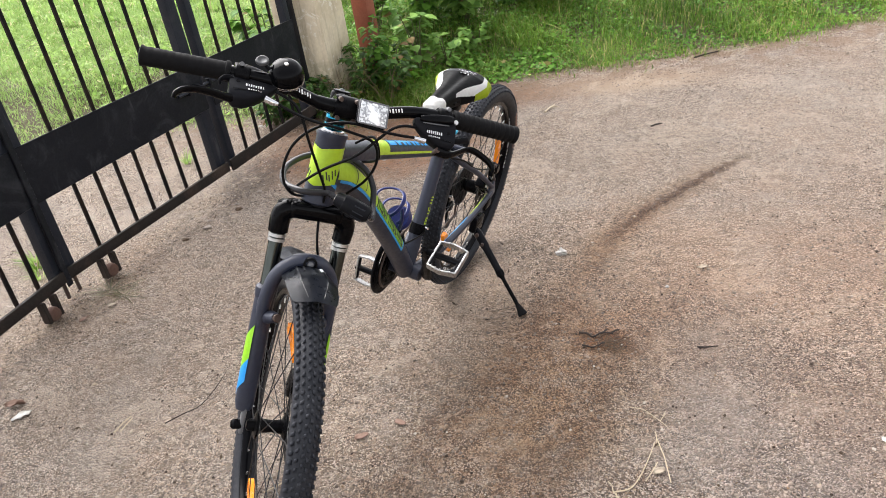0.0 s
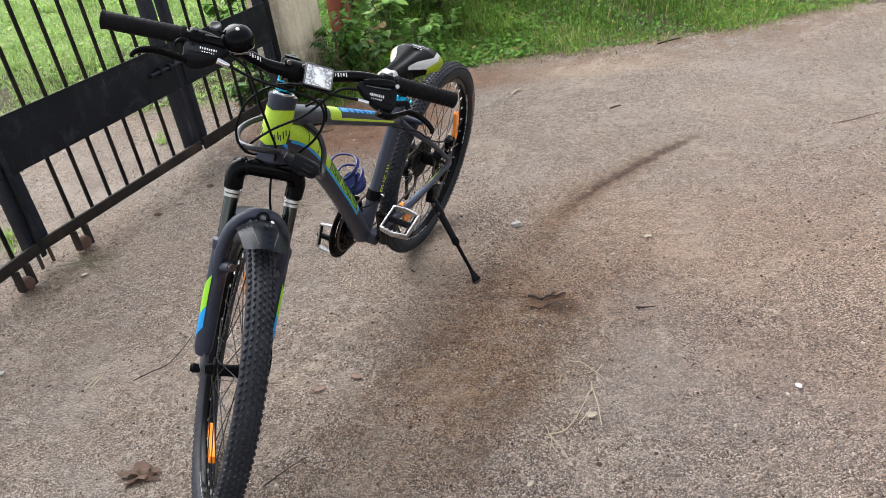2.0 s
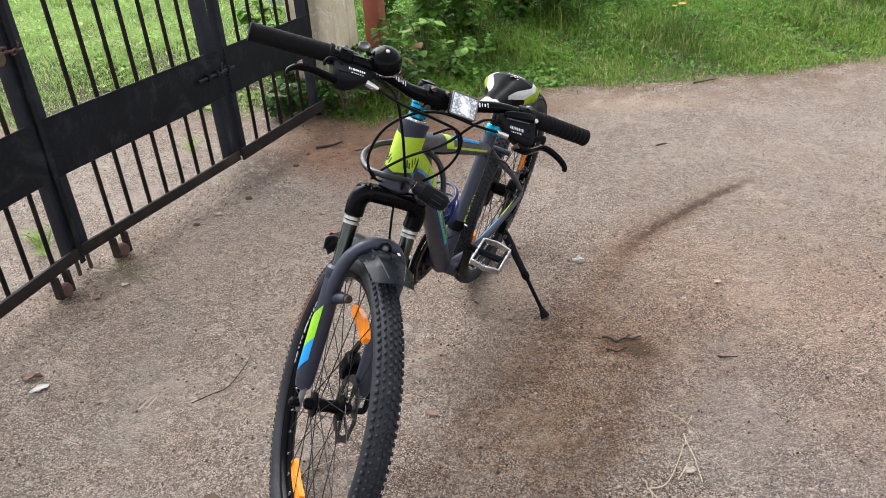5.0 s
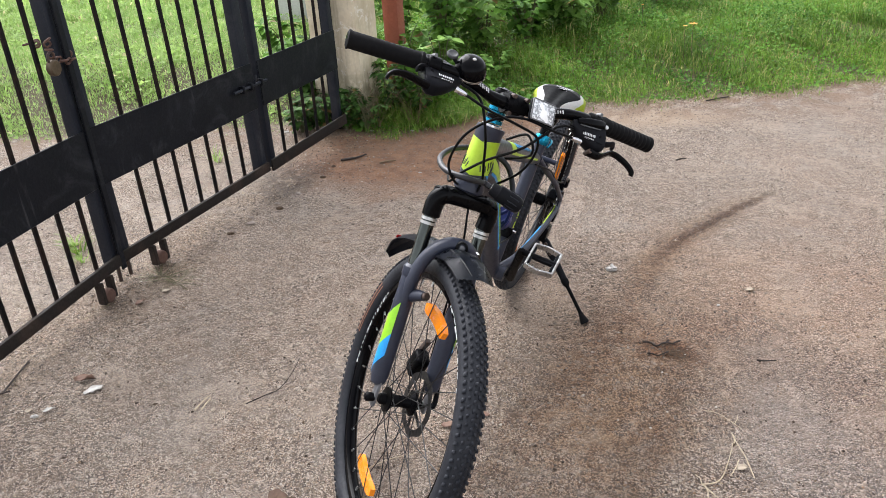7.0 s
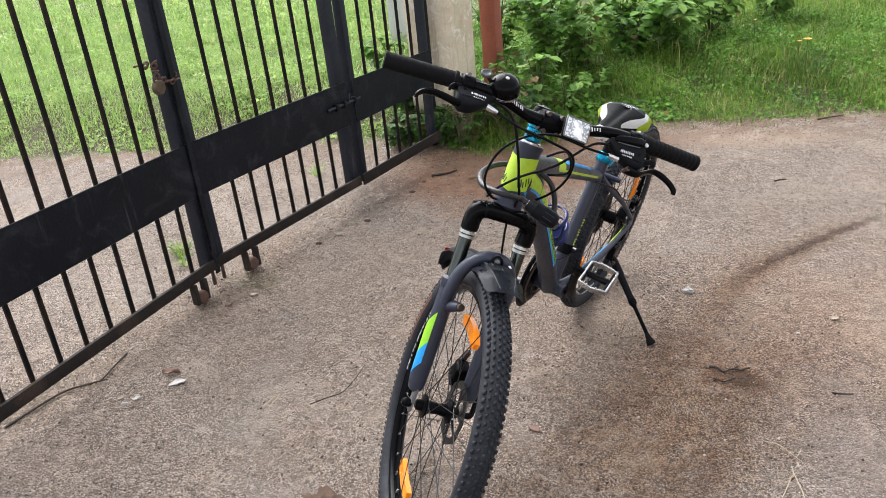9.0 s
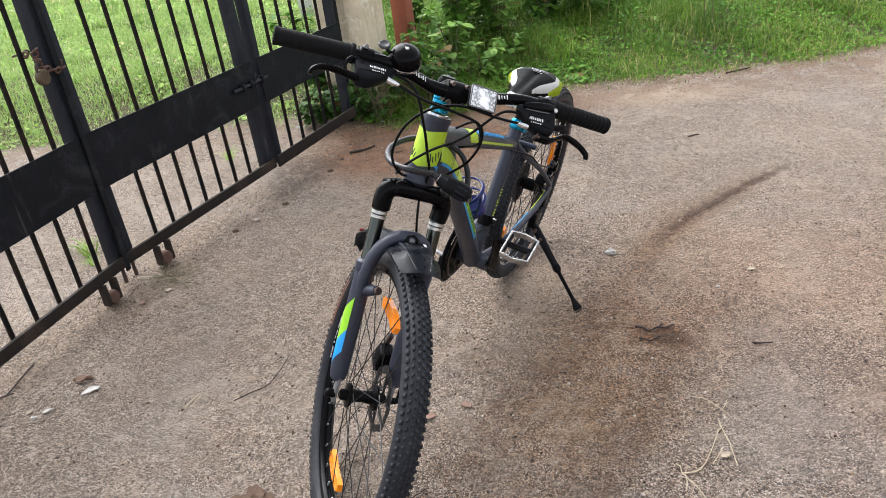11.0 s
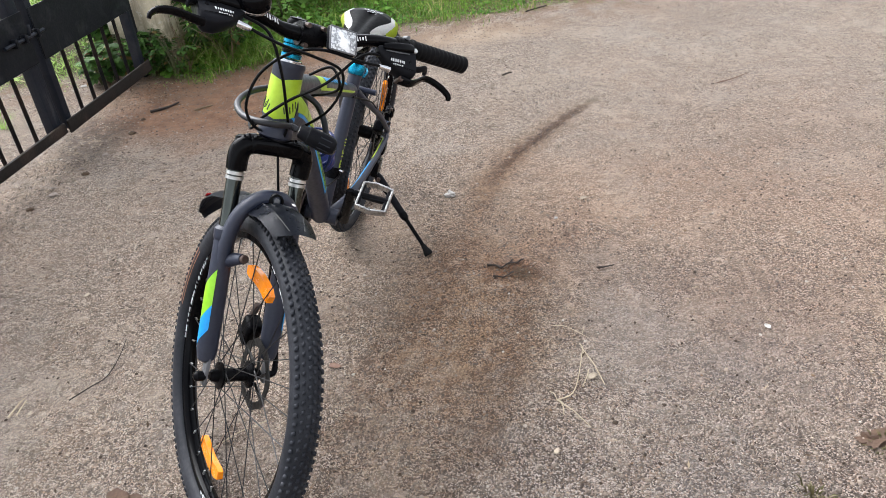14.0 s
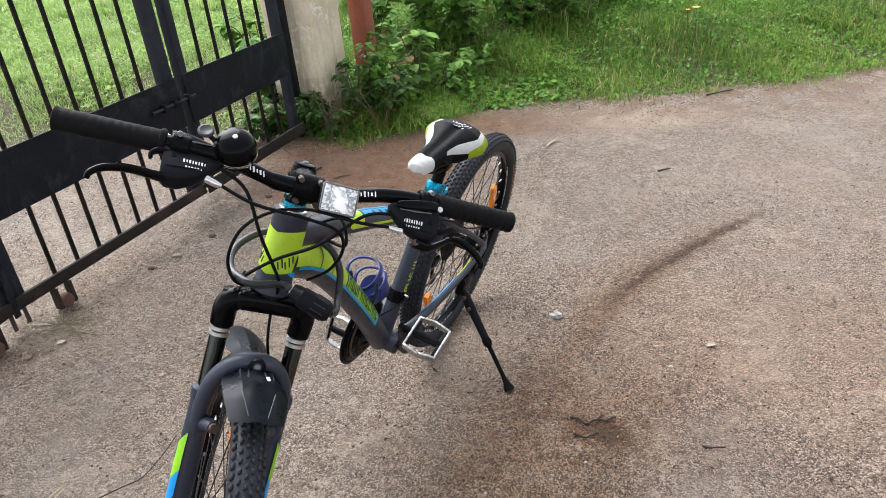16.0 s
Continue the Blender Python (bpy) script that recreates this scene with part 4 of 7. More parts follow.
# the overlap strip where the two leaves meet
part("overlap_strip", box(B(), (0.026, 0.008, GATE_TOP - 0.1), Matrix.Translation((len_a + 0.002, -0.036, 0.07 + (GATE_TOP - 0.1) / 2)), 0.002, 1), M_GATE, leaf_a)
# slide bolt across the two right-hand leaves
bolt = B()
tube(bolt, [(len_b - 0.175, -0.045, 0.515), (len_b + 0.075, -0.045, 0.515)], 0.0075, 10)
tube(bolt, smooth_path([(len_b - 0.02, -0.045, 0.515), (len_b - 0.02, -0.055, 0.545), (len_b - 0.015, -0.055, 0.56)], 3), 0.006, 8)
slide = part("slide_bolt", bolt, M_STILE, leaf_b, "dull steel slide bolt")
for at in (len_b - 0.11, len_b - 0.05, len_b + 0.03):
    part("staple", box(B(), (0.016, 0.028, 0.034), Matrix.Translation((at, -0.043, 0.515)), 0.004), M_GATE, slide)
hinge_post = part("hinge_post", box(B(), (0.055, 0.055, 2.0), Matrix.Translation((0, 0, 1.0)), 0.005), M_GATE)
hinge_post.matrix_world = Matrix.Translation((-1.055, 4.475, 0)) @ LEAN
tagged(hinge_post, "black steel hinge post beside the cream pillar", "post")

# chain and padlock round the meeting stiles
lock_m = leaf_a.matrix_world @ Matrix.Translation((len_a - 0.04, 0, 0.885))
chain = thing("chain", lock_m, "rusty brown chain wrapped round the gate stiles", "chain")
link = part("chain_link", tube(B(), [(0.014 * math.cos(a), 0, 0.0095 * math.sin(a)) for a in np.linspace(0, 2 * math.pi, 15)], 0.0035, 7, cap=False), M_RUST, chain, m=pose(-0.052, -0.05, 0.035, 20, 15, 0))
for k, (lx, ly, lz, ax, az) in enumerate([(-0.056, -0.054, 0.018, 95, 60), (-0.050, -0.05, 0.0, 10, 80), (-0.036, -0.05, -0.012, 80, 20), (-0.016, -0.047, -0.022, 15, 5), (0.006, -0.047, -0.030, 85, -5),
                                          (0.028, -0.046, -0.036, 20, 10), (0.05, -0.044, -0.034, 80, 25), (0.062, -0.028, -0.02, 30, 70), (0.064, -0.01, 0.0, 85, 80), (0.06, -0.005, 0.022, 15, 85),
                                          (0.045, 0.03, 0.03, 80, 0), (0.0, 0.034, 0.03, 20, 0), (-0.045, 0.03, 0.034, 80, 0), (-0.062, -0.02, 0.036, 20, 80), (-0.045, -0.048, 0.046, 60, 30)]):
    again(link, pose(lx, ly, lz, ax, 0, az))
padlock = thing("padlock", lock_m @ Matrix.Translation((-0.062, -0.058, -0.038)), "round tarnished padlock hanging from the chain", "padlock")
part("body", lathe(B(), [(0.004, -0.011), (0.022, -0.011), (0.026, -0.007), (0.026, 0.007), (0.022, 0.011), (0.004, 0.011)], 24), M_BRASS, padlock)
part("shackle", tube(B(), smooth_path([(-0.013, 0, 0.018), (-0.014, 0, 0.036), (0, 0, 0.048), (0.014, 0, 0.036), (0.013, 0, 0.018)], 4), 0.004, 8), M_OLDSTEEL, padlock)

# ---- litter on the drive ----


def twig(name, pts, r, material, label, category="twig", branches=()):
    bm = B()
    lift = [Vector((x, y, 0.004 + 0.004 * (i % 2))) for i, (x, y) in enumerate(pts)]
    path = smooth_path(lift, 4)
    tube(bm, path, [r, r * 0.55], 6)
    for a, b in branches:
        tube(bm, [Vector((*a, 0.005)), Vector(((a[0] + b[0]) / 2 + 0.003, (a[1] + b[1]) / 2, 0.009)), Vector((*b, 0.005))], r * 0.7, 5)
    tagged(part(name, bm, material), label, category)


twig("twig", [(-0.745, 1.79), (-0.70, 1.825), (-0.667, 1.863), (-0.648, 1.94), (-0.648, 2.02)], 0.0019, M_TWIG, "thin dark curved twig on the asphalt")
twig("twig", [(-1.655, 1.56), (-1.60, 1.735), (-1.545, 1.80), (-1.49, 1.83)], 0.0045, M_TWIG, "brown twig lying along the gate", branches=[((-1.51, 1.82), (-1.53, 1.99))])
twig("stick", [(-0.91, 3.87), (-0.85, 3.885), (-0.82, 3.92), (-0.785, 3.95)], 0.008, M_TWIG, "dark short stick on brown soil", "stick")
twig("stick", [(-0.69, 3.815), (-0.65, 3.83), (-0.61, 3.855)], 0.0055, M_DRYSTEM, "thin pale brown stick on brown soil", "stick")
twig("stick", [(1.22, 4.86), (1.30, 4.895), (1.38, 4.945)], 0.005, M_TWIG, "brown stick lying at the grass edge", "stick")
twig("twig", [(0.33, 4.14), (0.36, 4.20), (0.385, 4.25)], 0.005, M_STRAW, "pale forked twig on the drive", branches=[((0.36, 4.20), (0.40, 4.205))])
twig("twig", [(0.83, 3.775), (0.86, 3.785), (0.885, 3.80)], 0.005, M_TWIG, "small dark twig on the drive")
twig("twig", [(-0.205, 1.372), (-0.16, 1.42), (-0.125, 1.46)], 0.002, M_TWIG, "thin dark twig beside the front wheel")
twig("twig", [(1.74, 3.33), (1.82, 3.345), (1.92, 3.40)], 0.003, M_DRYLEAF, "thin reddish stick on the drive")
twig("straw", [(0.464, 1.514), (0.505, 1.523), (0.54, 1.585), (0.572, 1.66)], 0.0018, M_STRAW, "pale dry branching grass stalk on the asphalt", "straw",
     [((0.464, 1.514), (0.515, 1.411)), ((0.578, 1.685), (0.591, 1.537)), ((0.575, 1.66), (0.578, 1.70)), ((0.537, 1.543), (0.571, 1.60)), ((0.47, 1.51), (0.466, 1.46)), ((0.464, 1.514), (0.455, 1.545))])
twig("straw", [(0.53, 1.79), (0.564, 1.772), (0.608, 1.718)], 0.0014, M_STRAW, "pale dry straw on the asphalt", "straw", [((0.595, 1.735), (0.612, 1.77))])
twig("straw", [(-0.885, 1.76), (-0.872, 1.80), (-0.866, 1.825)], 0.0025, M_STRAW, "short pale straws on the asphalt", "straw", [((-0.866, 1.76), (-0.858, 1.815))])
twig("straw", [(-0.36, 1.53), (-0.30, 1.57), (-0.23, 1.60)], 0.0018, M_STRAW, "thin pale straw by the front wheel", "straw")
twig("twig", [(0.418, 2.124), (0.438, 2.114), (0.456, 2.100), (0.482, 2.113), (0.513, 2.111)], 0.0038, M_TWIG, "thin dark rotten twig on a patch of litter", branches=[((0.482, 2.112), (0.498, 2.132)), ((0.505, 2.11), (0.532, 2.128))])
twig("twig", [(0.424, 2.062), (0.434, 2.053), (0.452, 2.049), (0.468, 2.055)], 0.0032, M_TWIG, "short dark twig on a patch of litter", branches=[((0.468, 2.055), (0.486, 2.068))])
twig("twig", [(0.735, 2.029), (0.748, 2.02), (0.765, 2.026), (0.787, 2.023)], 0.0032, M_TWIG, "small dark twig on the asphalt")


def shreds(name, at, n, length, width, seed, material, label, category):
    """Bits of straw and rotten leaf strewn at(g, n), each bent up a little in the middle."""
    g = np.random.default_rng(seed)
    x, y = at(g, n)
    L, a = (length * (0.35 + g.random(n)))[:, None] / 2, g.uniform(0, 6.28, n)
    W = (width * g.uniform(0.5, 1.3, n))[:, None] / 2
    d = np.stack([np.cos(a), np.sin(a), 0.12 * g.normal(size=n)], 1)
    e = np.stack([-np.sin(a), np.cos(a), 0.4 * g.normal(size=n)], 1)
    c = np.stack([x, y, rise(x, y) + 0.004], 1)
    m = c + e * W * g.uniform(-4, 4, n)[:, None] + np.stack([0 * x, 0 * x, 0.3 * L[:, 0] * g.random(n)], 1)
    V = np.stack([c - d * L - e * W * 0.5, c - d * L + e * W * 0.5, m - e * W, m + e * W, c + d * L - e * W * 0.4, c + d * L + e * W * 0.4], 1)
    Q = np.array([[0, 1, 3, 2], [2, 3, 5, 4]])[None] + 6 * np.arange(n)[:, None, None]
    quick(name, V.reshape(-1, 3), Q.reshape(-1, 4), material, label, category)


def round_twig(g, n):
    return 0.508 + 0.026 * g.normal(size=n), 2.058 + 0.022 * g.normal(size=n)


def along_edge(g, n):
    x = g.uniform(0.1, 3.6, n)
    return x, edge_y(x) + 0.10 * waves(x, x, 3.1, 11) - 0.02 + 0.08 * g.normal(size=n)


shreds("litter_shreds", round_twig, 170, 0.020, 0.0021, 31, M_CLOD, "dark brown shreds of rotten leaf on asphalt", "leaf litter")
shreds("dry_straw", along_edge, 420, 0.050, 0.0024, 32, M_STRAW, "dry straw strewn along the grass edge", "straw")
shreds("edge_litter", along_edge, 700, 0.035, 0.005, 33, M_DRYLEAF, "brown leaf litter along the grass edge", "leaf litter")


def dry_stems(x, y, n, h, spread, seed, label):
    """Bare brown stems that arch out of one root."""
    g = random.Random(seed)
    weed = thing("withered_weed", Matrix.Translation((x, y, float(rise(np.array(x), np.array(y))))), label, "weed")
    for _ in range(n):
        a, k, r = g.uniform(0, 6.28), h * g.uniform(0.5, 1.1), spread * g.uniform(0.3, 1.0)
        p = [Vector((math.cos(a) * r * t + g.uniform(-0.012, 0.012), math.sin(a) * r * t + g.uniform(-0.012, 0.012), k * (1.5 * t - 0.6 * t * t))) for t in (0, 0.3, 0.6, 1)]
        p[0] = Vector((g.uniform(-0.03, 0.03), g.uniform(-0.03, 0.03), -0.02))
        part("stem", tube(B(), smooth_path(p, 3), [g.uniform(0.0010, 0.0018), 0.0006], 5), M_DRYSTEM, weed)


dry_stems(-0.80, 4.42, 14, 0.42, 0.26, 71, "withered weed of dry brown stems before the red post")
dry_stems(-0.58, 4.46, 14, 0.34, 0.26, 72, "low withered weed of dry stems among dark weeds")


def dry_leaf(x, y, size, turn, material, label, curl=0.35):
    bm = B()
    rows = []
    for i in range(6):
        t = i / 5
        w = size * 0.3 * math.sin(math.pi * min(1, 0.08 + t * 0.9)) ** 0.8
        rows.append([bm.verts.new((size * (t - 0.5), s * w, 0.003 + curl * size * (0.25 * abs(s) ** 2 * (0.4 + t) + 0.12 * math.sin(4 * t + s)) ** 1)) for s in (-1, -0.5, 0, 0.5, 1)])
    for a, b in zip(rows, rows[1:]):
        for k in range(4):
            bm.faces.new((a[k], b[k], b[k + 1], a[k + 1]))
    for v in bm.verts:
        n = noise.noise_vector(v.co * 70 + Vector((turn, x * 9, y * 9)))
        v.co += Vector((n.x * 0.20, n.y * 0.26, abs(n.z) * 0.16 * (0.4 + curl))) * size
    ob = part("dry_leaf", bm, material, None, smooth=60)
    ob.matrix_world = pose(x, y, 0.002, 0, 0, turn)
    sol = ob.modifiers.new("thickness", "SOLIDIFY")
    sol.thickness = 0.0008
    tagged(ob, label, "leaf", "fallen leaves on the drive")


dry_leaf(-1.289, 1.893, 0.054, 25, M_DRYLEAF, "curled brown dry leaf on the asphalt", 0.7)
dry_leaf(-1.234, 1.846, 0.050, 40, M_WHITEBIT, "flat pale dry leaf on the asphalt", 0.15)
dry_leaf(-0.154, 1.715, 0.036, 30, M_DRYLEAF, "reddish dry leaf on the asphalt", 0.1)
dry_leaf(-0.06, 1.763, 0.034, -20, M_DRYLEAF, "pale brown dry leaf on the asphalt", 0.12)
dry_leaf(0.571, 1.572, 0.027, 15, M_PALELEAF, "pale withered leaf caught in dry stalks", 0.5)
dry_leaf(1.07, 1.651, 0.022, 100, M_WHITEBIT, "small whitish dry leaf on the asphalt", 0.4)
dry_leaf(-1.267, 2.446, 0.034, 20, M_PALELEAF, "pale dry leaf near the gate roller", 0.3)
dry_leaf(-1.33, 2.36, 0.04, 70, M_DRYLEAF, "brown dry leaf near the gate roller", 0.5)
dry_leaf(0.829, 2.45, 0.030, 10, M_PALELEAF, "tan dry leaf on the drive", 0.4)
dry_leaf(-0.82, 2.28, 0.020, 60, M_PALELEAF, "small pale leaf on the asphalt", 0.3)
dry_leaf(0.42, 1.36, 0.018, 50, M_PALELEAF, "small withered leaf on the asphalt", 0.1)
dry_leaf(-0.83, 1.76, 0.018, 80, M_PALELEAF, "small pale leaf beside straws", 0.3)


def lump(name, x, y, sx, sy, sz, seed, material, label, category, rough=0.35):
    bm = B()
    bmesh.ops.create_icosphere(bm, subdivisions=3, radius=1.0)
    for v in bm.verts:
        n = noise.fractal(v.co * 2.2 + Vector((seed * 3.1, seed, 0)), 0.7, 2.0, 6)
        v.co *= 1 + rough * n
        v.co = Vector((v.co.x * sx, v.co.y * sy, max(v.co.z, -0.25) * sz))
    ob = part(name, bm, material, smooth=50)
    ob.location = (x, y, sz * 0.2)
    tagged(ob, label, category)


lump("soil_clod", -0.543, 1.413, 0.040, 0.027, 0.011, 1, M_DRYCLOD, "crumbly brown clod of soil on the asphalt", "soil clod", 1.1)
lump("soil_clod", 1.10, 1.245, 0.036, 0.019, 0.008, 2, M_DRYCLOD, "dark clod of soil and roots on the asphalt", "soil clod", 1.1)
lump("stone", -1.347, 1.723, 0.010, 0.007, 0.005, 4, M_WHITEBIT, "small pale stone chip on the asphalt", "stone", 0.7)
dry_leaf(-1.318, 1.749, 0.030, 35, M_WHITEBIT, "small whitish curled leaf on the asphalt", 0.5)
dry_leaf(-1.375, 1.742, 0.022, 80, M_PALELEAF, "small pale leaf scrap on the asphalt", 0.4)
lump("paper_scrap", 0.378, 2.607, 0.020, 0.014, 0.014, 6, M_WHITEBIT, "crumpled white scrap on the drive", "scrap", 0.6)
lump("paper_scrap", 2.68, 5.36, 0.045, 0.024, 0.024, 9, M_WHITEBIT, "crumpled white scrap at the grass edge", "scrap", 1.0)
for i, (sx, sy, sr) in enumerate([(-0.836, 4.397, 0.013), (-0.587, 4.383, 0.012), (-0.457, 3.667, 0.008), (-1.357, 4.406, 0.017)]):
    lump("paper_scrap", sx, sy, sr, sr * 0.6, sr * 0.4, 50 + i, M_WHITEBIT, "tiny pale scrap lying on brown soil", "scrap", 0.8)
lump("stone", 0.70, 2.35, 0.006, 0.005, 0.004, 7, M_WHITEBIT, "small pale stone on the drive", "stone")
for i, (sx, sy, sr) in enumerate([(-1.14, 3.05, 0.02), (-1.06, 3.22, 0.017), (-1.09, 3.28, 0.013), (-1.2, 2.95, 0.016), (-1.02, 3.4, 0.014), (-0.95, 3.62, 0.016), (-1.16, 3.12, 0.011), (-0.93, 3.78, 0.012)]):
    lump("stone", sx, sy, sr * 0.95, sr * 0.7, sr * 0.55, 20 + i, M_CLOD if i % 2 else M_DULLSTONE, "dusty stone lying under the gate rail", "stone", 0.4)

# ---- the bicycle: x ahead, y to its left, z up, from the rear wheel's foot ----
WHEEL_R, WHEELBASE, HEAD, OFFSET = 0.338, 1.160, radians(69.7), 0.050
bicycle = thing("bicycle", Matrix.Translation((0.0169, 2.5499, 0)) @ pose(0, 0, 0, 0, 0, -108.26) @ pose(0, 0, 0, -16.75), "charcoal, lime and blue mountain bicycle leaning on its kickstand", "bicycle")
u0, w0 = Vector((math.sin(HEAD), 0, math.cos(HEAD))), Vector((-math.cos(HEAD), 0, math.sin(HEAD)))
foot_of_axis = Vector((WHEELBASE, 0, WHEEL_R)) - OFFSET * u0
AXIS = Matrix(((u0.x, 0, w0.x, foot_of_axis.x), (u0.y, 1, w0.y, foot_of_axis.y), (u0.z, 0, w0.z, foot_of_axis.z), (0, 0, 0, 1)))
STEER = AXIS @ pose(0, 0, 0, 0, 0, 39.1)


def on_axis(w, u=0.0):
    """A place on the unturned steering axis, in the bicycle's frame."""
    return AXIS @ Vector((u, 0, w))


def bp(name, bm, material, label="", parent=None, m=None, smooth=38):
    return part(name, bm, material, parent or bicycle, label, m, "", smooth)


def sp(name, bm, material, label="", parent=None, smooth=38):
    """A part that turns with the handlebar."""
    return part(name, bm, material, parent or bicycle, label, None if parent else STEER, "", smooth)


def between(a, b, t):
    return Vector(a).lerp(Vector(b), t)


BB, SEAT_TOP = Vector((0.468, 0, 0.300)), Vector((0.306, 0, 0.668))
HT, HB = on_axis(0.610), on_axis(0.482)
TT0, TT1 = on_axis(0.572), between(BB, SEAT_TOP, 0.86)
DT0, DT1 = on_axis(0.534), BB + Vector((0.010, 0, 0.004))

# frame
head = bp("head_tube", tube(B(), [on_axis(0.474), on_axis(0.478), on_axis(0.488), on_axis(0.496), on_axis(0.54), on_axis(0.604), on_axis(0.610), on_axis(0.616)], [0.028, 0.0325, 0.0325, 0.0298, 0.0288, 0.0285, 0.0305, 0.029], 28), M_FRAME)
band = tube(B(), [on_axis(0.519), on_axis(0.545), on_axis(0.57), on_axis(0.591)], [0.0300, 0.0296, 0.0294, 0.0292], 32, cap=False)
for v in band.verts:
    q = AXIS.inverted() @ v.co
    v.co = AXIS @ Vector((q.x, q.y, q.z - 0.008 * (1 - abs(q.y) / 0.03) * (q.x > 0)))
bp("head_band", band, M_LIME, "lime green band", head)
for side in (-1, 1):
    blue = B()
    rows = []
    for k in range(9):
        a = side * radians(62 + 10 * k)
        rows.append([blue.verts.new(AXIS @ Vector((0.0303 * math.cos(a), 0.0303 * math.sin(a), w))) for w in (0.5195, 0.5195 - 0.0125 * min(1, k / 4))])
    for p, q in zip(rows, rows[1:]):
        blue.faces.new((p[0], p[1], q[1], q[0])) if (p[1].co - p[0].co).length > 1e-6 else blue.faces.new((p[0], q[1], q[0]))
    bmesh.ops.recalc_face_normals(blue, faces=blue.faces)
    bp("blue_line", blue, M_BLUE, "blue line under the lime band", head)
    for k, (w, hh) in enumerate(((0.530, 0.013), (0.535, 0.016), (0.532, 0.013), (0.538, 0.017), (0.543, 0.013))):
        a = side * radians(30 + 11 * k)
        bp("dark_stroke", box(B(), (0.0012, 0.0026, hh), AXIS @ Matrix.Translation((0.0297 * math.cos(a), 0.0297 * math.sin(a), w)) @ Matrix.Rotation(a, 4, "Z") @ pose(0, 0, 0, 18 * side, 0, 0), 0.0003, 1), M_DARKPRINT, "", head)


def even(path, n=31):
    """The same path in even steps."""
    path = [Vector(p) for p in path]
    run = np.concatenate([[0], np.cumsum([(b - a).length for a, b in zip(path, path[1:])])])
    return [Vector([float(np.interp(t, run, [p[i] for p in path])) for i in range(3)]) for t in np.linspace(0, run[-1], n)]


dt_path = even(smooth_path([DT0, (0.874, 0, 0.790), (0.815, 0, 0.741), (0.742, 0, 0.660), (0.60, 0, 0.480), DT1], 8))
DT_R = [0.036, 0.0345, 0.0315, 0.0290, 0.0280, 0.0280, 0.0280, 0.0280, 0.0280]
down = bp("down_tube", tube(B(), dt_path, DT_R, 24, squash=0.92, up=(0.4, 0, 0.9)), M_FRAME)


def sleeve(path, rs, a, b, n, grow, arc=None, squash=1.0, up=(0, 0, 1)):
    """A skin of paint over part of a tube."""
    k = np.linspace(0, 1, len(path))
    pts = [Vector([float(np.interp(t, k, [p[i] for p in path])) for i in range(3)]) for t in np.linspace(a, b, 12)]
    rr = [float(np.interp(t, np.linspace(0, 1, len(rs)), rs)) + grow for t in np.linspace(a, b, 12)]
    return tube(B(), pts, rr, n, cap=False, arc=arc, squash=squash, up=up)


DT_UP = (0.4, 0, 0.9)
for side in (-1, 1):
    def span(a, b):
        return (a, b) if side < 0 else (-b, -a)
    bp("lime_panel", sleeve(dt_path, DT_R, 0.0, 0.36, 18, 0.0006, span(-24, 95), 0.92, DT_UP), M_LIME, "lime green paint", down)
    bp("blue_edge", sleeve(dt_path, DT_R, 0.02, 0.765, 10, 0.0008, span(95, 105), 0.92, DT_UP), M_BLUE, "blue edge line", down)
    bp("lime_decal", sleeve(dt_path, DT_R, 0.37, 0.75, 12, 0.0009, span(8, 94), 0.92, DT_UP), M_FORKLIME, "green lettering panel", down)
    bp("blue_end", sleeve(dt_path, DT_R, 0.75, 0.765, 12, 0.0009, span(8, 105), 0.92, DT_UP), M_BLUE, "blue end of the panel", down)
    g = random.Random(4 + side)
    t = 0.378
    while t < 0.72:
        # a dark block of bars: an upright, then cross bars or a second upright
        bp("dark_stroke", sleeve(dt_path, DT_R, t, t + 0.0095, 6, 0.0014, span(15, 90), 0.92, DT_UP), M_DARKPRINT, "", down)
        for lo, hi in g.sample([(15, 27), (46, 58), (78, 90), (15, 54), (52, 90)], 3):
            if hi - lo < 14:
                bp("dark_stroke", sleeve(dt_path, DT_R, t + 0.0095, t + 0.025, 4, 0.0014, span(lo, hi), 0.92, DT_UP), M_DARKPRINT, "", down)
            else:
                bp("dark_stroke", sleeve(dt_path, DT_R, t + 0.019, t + 0.0268, 4, 0.0014, span(lo, hi), 0.92, DT_UP), M_DARKPRINT, "", down)
        t += 0.034
    for t in (0.13, 0.22, 0.30):
        bp("dark_line", sleeve(dt_path, DT_R, t, t + 0.005, 10, 0.0014, span(20, 95), 0.92, DT_UP), M_DARKPRINT, "", down)

tt_path = smooth_path([TT0, between(TT0, TT1, 0.3) + Vector((0, 0, 0.004)), between(TT0, TT1, 0.7) + Vector((0, 0, 0.002)), TT1], 6)
TT_R = [0.026, 0.022, 0.020, 0.018]
top = bp("top_tube", tube(B(), tt_path, TT_R, 20), M_FRAME)
